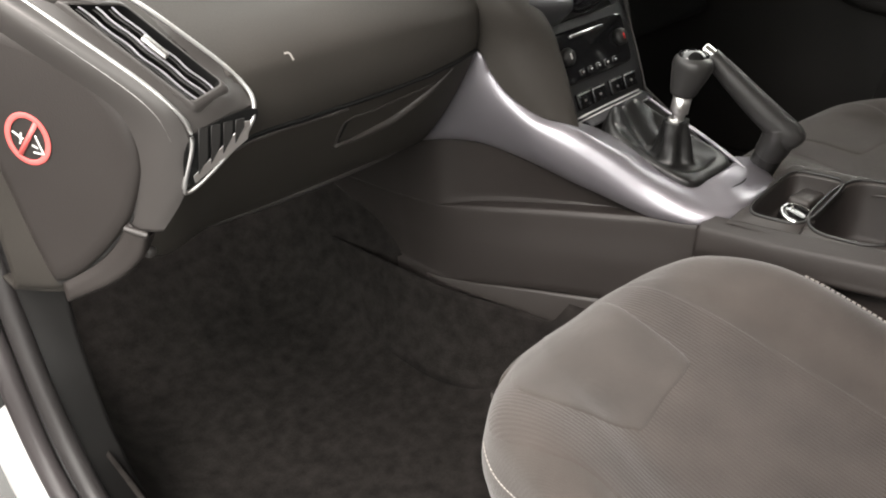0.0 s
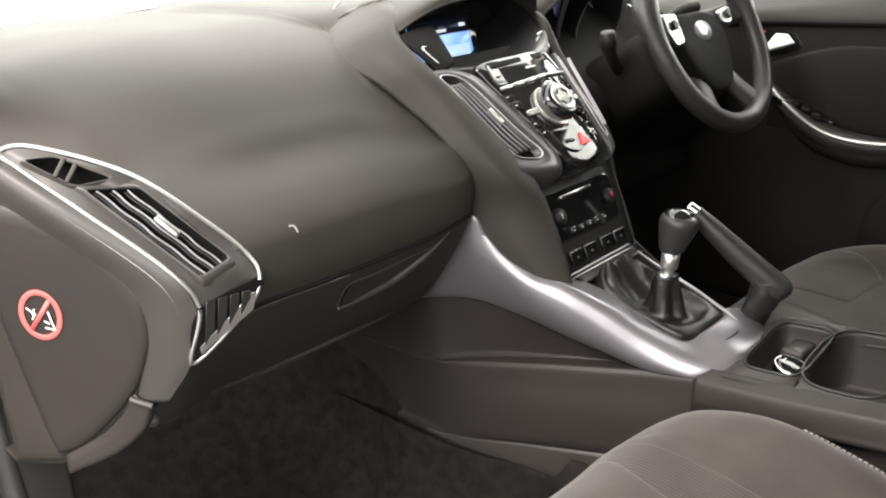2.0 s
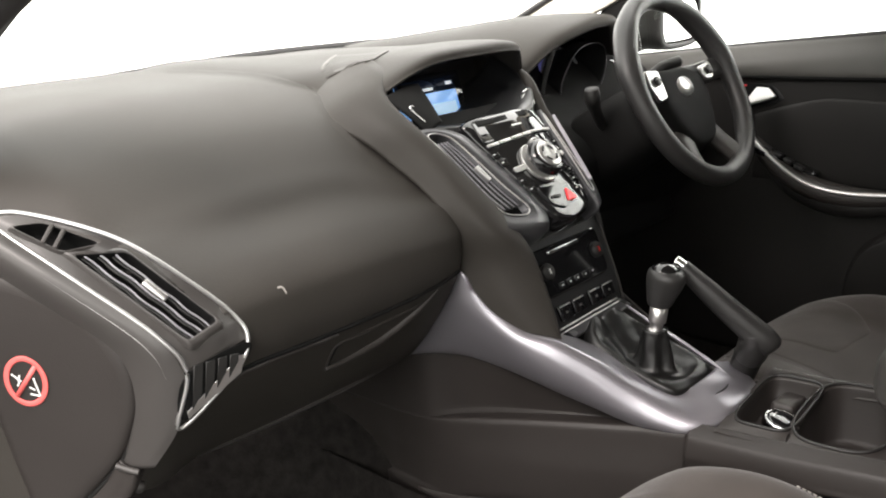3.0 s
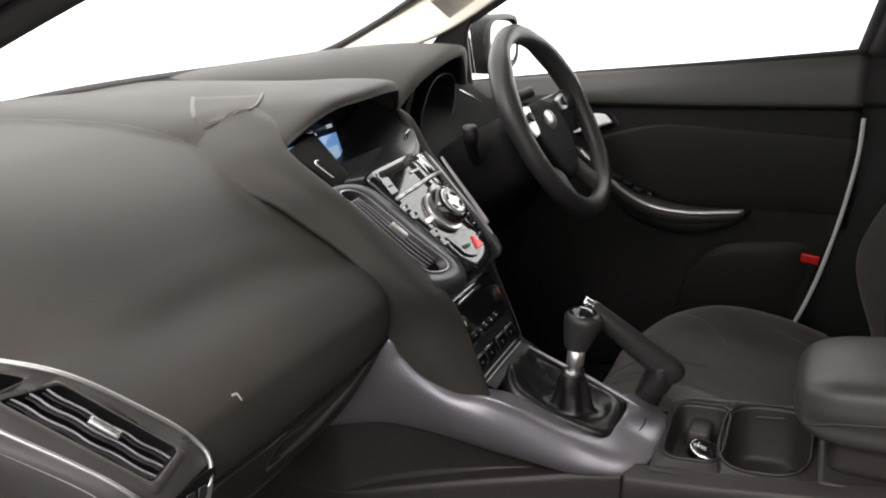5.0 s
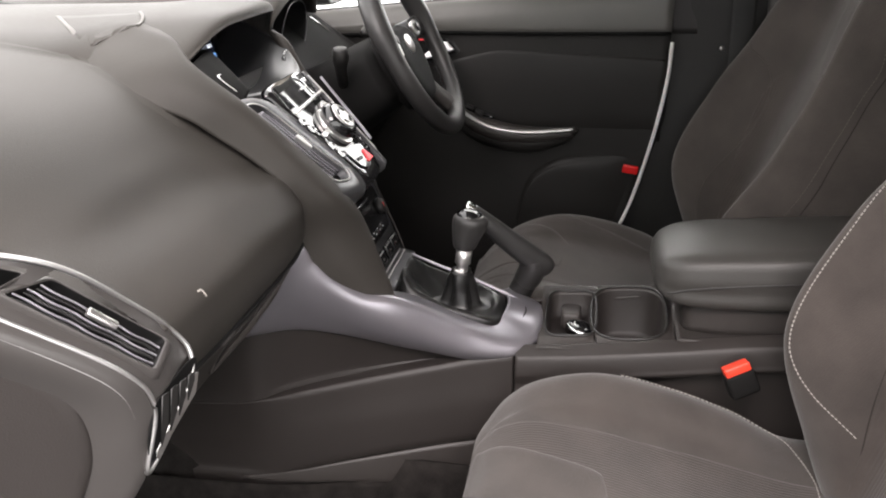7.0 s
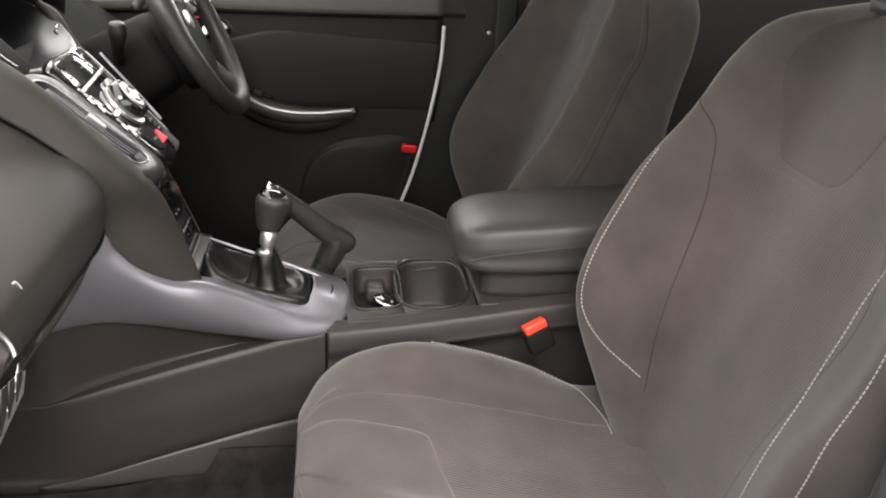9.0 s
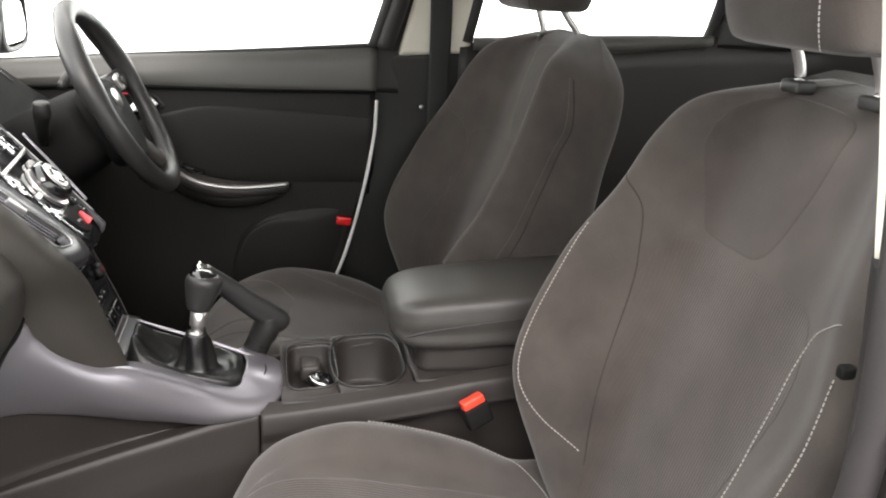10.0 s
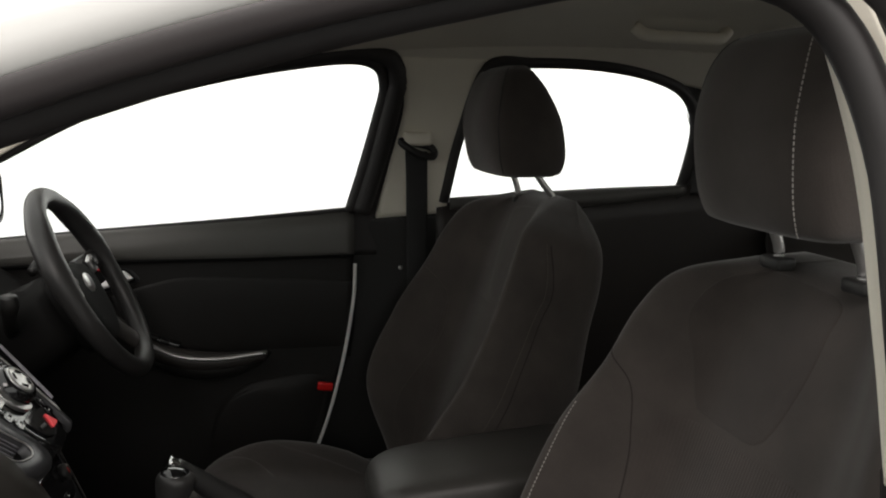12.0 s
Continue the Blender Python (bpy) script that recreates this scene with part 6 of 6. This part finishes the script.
    # backrest
    bd, bn, base = np.array((-0.29, 0.957)), np.array((0.957, 0.29)), np.array((-0.53, 0.45))
    rows = []
    for t, w, db, dc, bk in ((0.0, 0.150, 0.035, 0.03, -0.07), (0.08, 0.195, 0.097, 0.04, -0.08), (0.199, 0.223, 0.167, 0.045, -0.09), (0.348, 0.257, 0.145, 0.04, -0.09), (0.467, 0.233, 0.118, 0.036, -0.085), (0.547, 0.228, 0.101, 0.034, -0.08), (0.606, 0.208, 0.077, 0.03, -0.07), (0.648, 0.147, 0.031, 0.02, -0.055), (0.674, 0.097, -0.008, -0.008, -0.035)):
        crest = 0.040 if flat else 0.030
        deep = db if flat else max(dc, db - float(np.interp(t, (0.0, 0.15, 0.3, 0.5, 0.6), (0.0, 0.03, 0.035, 0.025, 0.0))))
        half = lambda w, db, crest=0.040: [(0.0, bk), (-w * 0.8, bk), (-w, bk * 0.4 if db > 0.02 else bk + 0.25 * (db - bk)), (-w + 0.003, db - min(0.05, 0.55 * (db - bk))), (-w + 0.014, db - min(0.012, 0.3 * (db - bk))), (-w + crest, db), (-w + crest + 0.042, db * 0.55 + dc * 0.45), (-w * 0.42, dc), (0.0, dc - 0.003)]
        q = 1 - flat * (1 - float(np.interp(t, (0.0, 0.2, 0.35, 0.47, 0.6), (0.5, 0.42, 0.5, 0.62, 0.9))))
        loop = half(w + 0.012, db * q) + [(-x, d) for x, d in half(w, deep, crest)[-2:0:-1]]
        rows.append([(x + 0.030, *(base + t * bd + d * bn)) for x, d in loop])
    bk = Surf(rows, 90, 128)
    bk.sign = 1.0
    if (bk.at(3, 8, 0.01) - bk.at(3, 8))[1] < 0:
        bk.sign = -1.0
    back = put("backrest", from_grid("backrest", bk.g, True, True), M_CLOTH, s)
    sewn_patch("back_panel", bk, [(0.5, 9.35), (1.5, 9.4), (2.54, 9.45), (3.3, 9.6), (3.75, 9.3), (3.8, 8.0), (3.75, 6.7), (3.3, 6.4), (2.5, 6.5), (1.5, 6.6), (0.5, 6.6)], M_RIB, back, "ribbed charcoal back panel", 0.0005)
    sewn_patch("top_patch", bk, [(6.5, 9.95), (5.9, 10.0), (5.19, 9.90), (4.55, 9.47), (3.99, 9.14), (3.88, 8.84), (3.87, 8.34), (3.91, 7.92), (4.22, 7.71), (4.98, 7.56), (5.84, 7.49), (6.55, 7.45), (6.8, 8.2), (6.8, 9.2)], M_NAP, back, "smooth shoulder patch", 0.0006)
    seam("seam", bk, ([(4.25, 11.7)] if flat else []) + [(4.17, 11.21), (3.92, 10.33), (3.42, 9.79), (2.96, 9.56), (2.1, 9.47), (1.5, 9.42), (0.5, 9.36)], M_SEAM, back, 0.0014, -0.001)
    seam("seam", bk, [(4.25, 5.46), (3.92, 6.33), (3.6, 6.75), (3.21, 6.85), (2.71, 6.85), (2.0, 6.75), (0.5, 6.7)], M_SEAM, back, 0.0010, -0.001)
    stitches(bk, [(3.46, 11.08), (3.12, 10.96), (2.71, 10.92), (2.0, 10.92), (1.75, 10.75), (1.58, 10.36), (1.5, 9.88), (1.42, 9.46)], back, 0.0055, thread=None if flat else M_THREAD_SHADED)
    stitches(bk, [(0.8, 5.9), (1.4, 5.9), (1.96, 6.1), (2.35, 6.35), (2.75, 6.58), (3.21, 6.6), (3.52, 6.4), (3.71, 6.05), (3.86, 5.3), (3.9, 4.9)], back, 0.0055, thread=None if flat else M_THREAD_SHADED)
    stitches(bk, [(1.2, 4.1), (2.04, 4.25), (2.54, 4.72), (3.04, 4.93), (3.35, 4.9), (3.54, 4.79)], back, 0.0055, thread=None if flat else M_THREAD_SHADED)
    if not flat:
        rim = [(5.73, 12.74), (5.06, 13.05), (4.54, 13.18), (4.09, 13.12), (3.66, 13.10), (3.22, 13.09), (2.76, 13.14), (2.0, 13.2), (1.2, 13.2)]
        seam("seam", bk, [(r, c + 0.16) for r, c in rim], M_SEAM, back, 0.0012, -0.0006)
        stitches(bk, rim, back, 0.0055, thread=None if flat else M_THREAD_SHADED)
    part("belt_guide", box(0.010, 0.014, 0.012, 0.003, Matrix.Translation((-0.234, -0.556, 0.893))), M_HOLE, s, "black plastic tab")
    # headrest
    rows = []
    low = 0.010 if flat else 0.0
    for z, w, d0, d1 in ((1.136 - low, 0.122, -0.060, 0.028), (1.145 - low, 0.140, -0.070, 0.040), (1.178 - 0.5 * low, 0.149, -0.075, 0.050), (1.238, 0.153, -0.066, 0.054), (1.29, 0.145, -0.044, 0.044), (1.321, 0.126, -0.024, 0.030), (1.334, 0.098, -0.014, 0.014)):
        y = -0.654 + (z - 1.23) * 0.02
        rows.append([(0.0345 + x * w * 0.773, y + 1.226 * (d1 if f > 0 else d0) * abs(f), 1.234 + (z - 1.235) * 0.965) for x, f in ((0, -1), (-0.6, -0.95), (-0.93, -0.62), (-1, 0.1), (-0.92, 0.7), (-0.55, 0.97), (0, 1), (0.55, 0.97), (0.92, 0.7), (1, 0.1), (0.93, -0.62), (0.6, -0.95))])
    hd = Surf(rows, 48, 84)
    hd.sign = 1.0
    if (hd.at(3, 6, 0.01) - hd.at(3, 6))[1] < 0:
        hd.sign = -1.0
    head = put("headrest", from_grid("headrest", hd.g, True, True), M_CLOTH, s)
    stitches(hd, [(0.6, 4.62), (2, 4.60), (3.5, 4.60), (5.6, 4.68)], head, 0.0055)
    seam("seam", hd, [(0.6, 7.85), (2, 7.9), (3.5, 7.9), (5.6, 7.75)], M_DARK, head, 0.0012, 0.0)
    for sx, foot, top in ((-0.042, 0.0, 0.0), (0.091, 0.0, 0.0)) if flat else ((-0.042, -0.014, -0.018), (0.091, -0.036, -0.016)):
        put("post", tube("post", [(sx, -0.690 + foot, 1.075), (sx, -0.690 + foot, 1.10), (sx, -0.680 + (foot + top) / 2, 1.125), (sx, -0.665 + top, 1.16)], 0.0062, 20, 12), M_SATIN, s, "steel headrest post")
        part("post_guide", box(0.036, 0.024, 0.015, 0.004, Matrix.Translation((sx, -0.690 + foot, 1.083))), M_DARK, s)
    return s


seat = build_seat()
seat.location = (-0.382, 0.0, 0.0)
driver_seat = build_seat(0.0)
driver_seat.matrix_basis = Matrix.Translation((0.394, 0.077, 0.005)) @ Matrix.Diagonal((-1, 1, 1, 1))
for ob in driver_seat.children:
    if ob.name.startswith(("headrest", "post")):
        ob.location += Vector((-0.0085, 0.0, -0.011))
    if ob.name.startswith("cushion"):
        ob.location += Vector((0.0, 0.0, -0.012))
tagged(driver_seat, "dark charcoal cloth driver's seat in deep shade", "car seat")

rear_seat = thing("rear_seat", "dark cloth rear bench in deep shade", "rear seat")
part("bench_back", box(1.24, 0.16, 0.62, 0.05, pose(0, -1.42, 0.72, -14)), M_CLOTH, rear_seat)
part("bench_cushion", box(1.24, 0.5, 0.16, 0.05, Matrix.Translation((0, -1.12, 0.47))), M_CLOTH, rear_seat)
for x in (-0.4, 0.4):
    part("headrest", box(0.24, 0.08, 0.12, 0.035, pose(x, -1.50, 1.06, -10)), M_CLOTH, rear_seat)

# ---- belts ----
buckle = thing("belt_buckle", "black seat belt buckle with a red release button", "belt buckle")
BK = axes((-0.121, -0.387, 0.597), (0.25, -0.94, 0.38), (0.1, 0.5, 1)) @ Matrix.Diagonal((0.86, 0.86, 0.9, 1))
part("body", box(0.046, 0.040, 0.026, 0.006, BK @ Matrix.Translation((0, -0.013, 0))), M_MATTE, buckle)
part("release", box(0.040, 0.015, 0.020, 0.003, BK @ Matrix.Translation((0, 0.012, 0.001))), plain("buckle_red", (0.8, 0.06, 0.03), 0.4), buckle, "bright red release button")
belt = thing("seat_belt", "black driver's seat belt hanging from a cream height adjuster", "seat belt")
put("webbing", from_grid("webbing", loft([[(x - 0.016, y0, z), (x - 0.019, (y0 + y1) / 2, z), (x - 0.016, y1, z)] for x, y0, y1, z in ((0.632, -0.435, -0.482, 1.160), (0.645, -0.440, -0.486, 1.10), (0.668, -0.446, -0.492, 1.0), (0.682, -0.452, -0.497, 0.85), (0.69, -0.46, -0.50, 0.6), (0.69, -0.46, -0.50, 0.40))], 30, 8)), M_WEB, belt, thick=0.002)
put("ring", tube("ring", [(0.608, -0.425, 1.180), (0.600, -0.455, 1.158), (0.606, -0.492, 1.150), (0.61, -0.490, 1.168), (0.615, -0.45, 1.178)], 0.008, 40, 10, True), M_DARK, belt)
part("adjuster", box(0.02, 0.062, 0.03, 0.008, pose(0.612, -0.460, 1.186, 0, 15, 0)), M_CREAM, belt, "cream height adjuster")
put("stud", lathe("stud", [(0.005, 0), (0.0045, 0.003), (0.001, 0.004)], pose(0.664, -0.436, 0.905, 0, -90, 0), 16), M_SATIN, belt)

# ---- driver's door ----
door = thing("driver_door", "black driver's door panel with armrest and silver handle", "car door")
DOOR = []
for y, zb in ((0.60, 0.955), (0.43, 0.965), (0.2, 0.985), (-0.07, 1.005), (-0.335, 1.028)):
    lz = zb - float(np.interp(y, (-0.335, 0.2, 0.6), (0.088, 0.047, 0.03)))
    DOOR.append([(0.72, y, zb - 0.008), (0.700, y, zb + 0.003), (0.680, y, zb - 0.004), (0.670, y, zb - 0.026), (0.668, y, lz + 0.010), (0.671, y, lz - 0.001), (0.680, y, lz - 0.007), (0.683, y, lz - 0.06), (0.688, y, 0.75), (0.692, y - (0 if y > -0.3 else -0.05), 0.6), (0.690, y - (0 if y > -0.3 else -0.075), 0.45), (0.70, y - (0 if y > -0.3 else -0.08), 0.34)])
DG = loft(DOOR, 60, 90)
put("panel", from_grid("panel", DG[:, 48:]), M_DOOR, door, thick=0.01)
put("top_roll", from_grid("top_roll", DG[:, :49]), M_ROLL, door, "grained roll along the window sill, coloured lighter for window light", thick=0.01)
CREST = ((0.165, 0.856), (0.126, 0.870), (0.087, 0.881), (0.035, 0.893), (-0.015, 0.895), (-0.126, 0.889), (-0.233, 0.884), (-0.330, 0.879))
put("insert", from_grid("insert", loft([[(0.686, y, z + 0.004) for y, z in CREST], [(0.6795, y, z - 0.002) for y, z in CREST], [(0.6765, y - 0.004, z - 0.012) for y, z in CREST], [(0.6760, y - 0.01 * (y > 0), 0.3 * z + 0.7 * 0.80) for y, z in CREST], [(0.682, y, 0.745) for y, z in CREST], [(0.696, y, 0.70) for y, z in CREST]], 40, 50)), M_DOOR, door, "raised insert above the armrest", thick=0.004)
arm = put("armrest", tube("armrest", [(0.688, 0.20, 0.840), (0.668, 0.135, 0.788), (0.657, 0.075, 0.744), (0.653, 0.02, 0.724), (0.652, -0.05, 0.717), (0.657, -0.145, 0.724)], [0.008, 0.015, 0.020, 0.022, 0.019, 0.010], 50, 14), M_HARD, door)
put("armrest_pod", tube("armrest_pod", [(0.676, 0.15, 0.785), (0.668, 0.08, 0.728), (0.664, 0.01, 0.704), (0.665, -0.06, 0.700), (0.672, -0.12, 0.710), (0.682, -0.155, 0.724)], [0.008, 0.020, 0.025, 0.024, 0.016, 0.004], 50, 16), M_DOOR, arm, "rounded underside of the armrest")
put("armrest_edge", tube("armrest_edge", [(0.674, 0.185, 0.835), (0.655, 0.125, 0.786), (0.643, 0.07, 0.750), (0.637, 0.02, 0.732), (0.637, -0.05, 0.726), (0.645, -0.148, 0.733)], 0.0056, 50, 10), M_BEZEL, arm, "silver grey edge of the armrest")
part("switch_panel", plate(rounded([(0.0, -0.02), (0.14, -0.02), (0.14, 0.02), (0.0, 0.022)], 0.01), 0.01, axes((0.668, 0.158, 0.803), (0.05, -0.93, -0.35), (1, 0.05, 0.05)), 0.002), M_GLOSS, door)
for k in range(4):
    part("switch", box(0.018, 0.016, 0.008, 0.002, axes((0.664 - 0.004 * k, 0.125 - 0.022 * k, 0.795 - 0.010 * k), (0.05, -0.93, -0.35), (1, 0.05, 0.05))), M_DARK, door)
ledge = lambda y: float(np.interp(y, (-0.335, -0.07, 0.2, 0.43, 0.6), (1.028, 1.005, 0.985, 0.965, 0.955))) - float(np.interp(y, (-0.335, 0.2, 0.6), (0.088, 0.047, 0.03)))
# Black tube in place of the shade inside the groove.
put("groove", tube("groove", [(0.6725, y, ledge(y) - 0.005) for y in (-0.334, -0.2, -0.07, 0.06, 0.2, 0.32, 0.43)], 0.0068, 60, 8), M_HOLE, door, "black strip for the shaded groove under the top roll")
put("pocket", from_grid("pocket", loft([[(0.694, -0.015, 0.49), (0.692, -0.028, 0.555), (0.692, -0.048, 0.612), (0.692, -0.092, 0.650), (0.692, -0.158, 0.666), (0.696, -0.292, 0.674)], [(0.686, -0.022, 0.48), (0.681, -0.036, 0.55), (0.680, -0.058, 0.603), (0.680, -0.098, 0.639), (0.681, -0.16, 0.656), (0.690, -0.292, 0.665)], [(0.684, -0.02, 0.46), (0.677, -0.04, 0.55), (0.675, -0.07, 0.60), (0.675, -0.12, 0.62), (0.677, -0.20, 0.62), (0.690, -0.275, 0.615)], [(0.690, -0.04, 0.42), (0.683, -0.08, 0.45), (0.682, -0.12, 0.47), (0.682, -0.16, 0.47), (0.683, -0.2, 0.46), (0.692, -0.25, 0.45)]], 30, 40)), M_DOOR, door, "map pocket low on the door", thick=0.004)
HF = axes((0.6765, 0.158, 0.898), (0, -1, 0), (0, 0, 1))
RIMS = [(-0.052, 0.026), (0.016, 0.027), (0.038, 0.016), (0.056, -0.007), (0.047, -0.015), (-0.007, -0.032), (-0.042, -0.035)]
bez = part("handle_bezel", plate([tuple(p) for p in rounded(RIMS, 0.008)], 0.014, HF, 0.003, 3), M_STACK, door)
# Flat near-black plate stands for the shaded pocket.
part("handle_pocket", plate([(x * 0.84 - 0.001, y * 0.80) for x, y in rounded(RIMS, 0.008)], 0.004, HF @ Matrix.Translation((0, 0, 0.0066)), 0.0005), M_HOLE, bez)
part("handle", plate([tuple(p) for p in rounded([(0.002, 0.0175), (0.026, 0.0155), (0.043, -0.002), (0.012, -0.0135), (-0.040, -0.026), (-0.012, -0.004)], 0.004)], 0.010, HF @ pose(0, 0, 0.011, -16), 0.003, 3), M_HANDLE, bez, "satin silver door handle")
part("lock_light", box(0.002, 0.018, 0.003, 0, Matrix.Translation((0.6665, 0.184, 0.916))), plain("lock_red", (0.8, 0.04, 0.05), 0.4, emit=0.3), bez)
put("edge_strip", tube("edge_strip", [(0.672, -0.338, 0.915), (0.674, -0.335, 0.84), (0.676, -0.320, 0.74), (0.676, -0.298, 0.64), (0.674, -0.275, 0.56), (0.67, -0.245, 0.48)], 0.0042, 50, 8), M_PAINT, door, "pale painted door edge")
part("reflector", box(0.012, 0.034, 0.018, 0.003, pose(0.677, -0.272, 0.640, 8)), plain("reflector_red", (0.7, 0.02, 0.02), 0.2), door, "red door reflector")
put("sill_line", tube("sill_line", on_side([(0.46, 0.968), (0.2, 0.990), (-0.07, 1.010), (-0.33, 1.032)], 0.004), 0.005, 40, 8), M_RUBBER, door)

mirror = thing("door_mirror", "white door mirror outside the driver's window", "door mirror")
MH = []
for k, (sx, y) in enumerate(((0.85, 0.435), (1.0, 0.44), (1.0, 0.48), (0.85, 0.53), (0.4, 0.555))):
    MH.append([(0.890 + 0.10 * sx * px, y, 1.035 + 0.062 * sx * pz) for px, pz in ((-1, 0), (-0.95, 0.75), (-0.6, 1), (0.3, 1), (0.9, 0.85), (1, 0.2), (0.95, -0.7), (0.5, -1), (-0.6, -1), (-0.95, -0.7))])
put("shell", from_grid("shell", loft(MH, 24, 50, True), True, False), M_DARK, mirror, thick=0.006)
part("mirror_glass", plate([tuple(p) for p in spline([(-0.075, 0.0), (-0.07, 0.045), (0.03, 0.05), (0.08, 0.03), (0.078, -0.035), (0.03, -0.05), (-0.065, -0.045)], 40, True)], 0.004, axes((0.890, 0.452, 1.035), (1, -0.2, 0), (0, 0.05, 1)), 0.001), plain("mirror_silver", (0.9, 0.9, 0.9), 0.02, 1.0), mirror)
put("arm", tube("arm", [(0.72, 0.50, 0.985), (0.80, 0.50, 0.985), (0.87, 0.49, 0.99)], 0.018, 16, 12), M_DARK, mirror)

# ---- roof handle and window glass ----
handle = thing("grab_handle", "folded grey-beige grab handle on the headlining", "grab handle")
put("bar", tube("bar", [(0.405, -0.835, 1.410), (0.398, -0.86, 1.394), (0.394, -0.93, 1.391), (0.396, -1.0, 1.391), (0.402, -1.02, 1.394), (0.406, -1.035, 1.408)], 0.012, 40, 12), M_CREAM, handle)


def pane(name, outline, label):
    loop = on_side(outline, 0.012)
    me = bpy.data.meshes.new(name)
    c = tuple(np.mean(loop, axis=0))
    o = [(x + 0.003, y, z) for x, y, z in loop]
    n = len(loop)
    verts = loop + [c] + o + [(c[0] + 0.003, c[1], c[2])]
    faces = [(k, (k + 1) % n, n) for k in range(n)] + [(n + 1 + (k + 1) % n, n + 1 + k, 2 * n + 1) for k in range(n)]
    faces += [(k, n + 1 + k, n + 1 + (k + 1) % n, (k + 1) % n) for k in range(n)]
    me.from_pydata(verts, [], faces)
    ob = put(name, me, M_GLASS, None)
    ob.visible_shadow = False
    return tagged(ob, label, "car window", kind="structure")


pane("window_1", FRONT_WIN + [(0.43, 0.968)], "clear driver's side window glass")
pane("window_2", REAR_WIN, "clear rear side window glass")
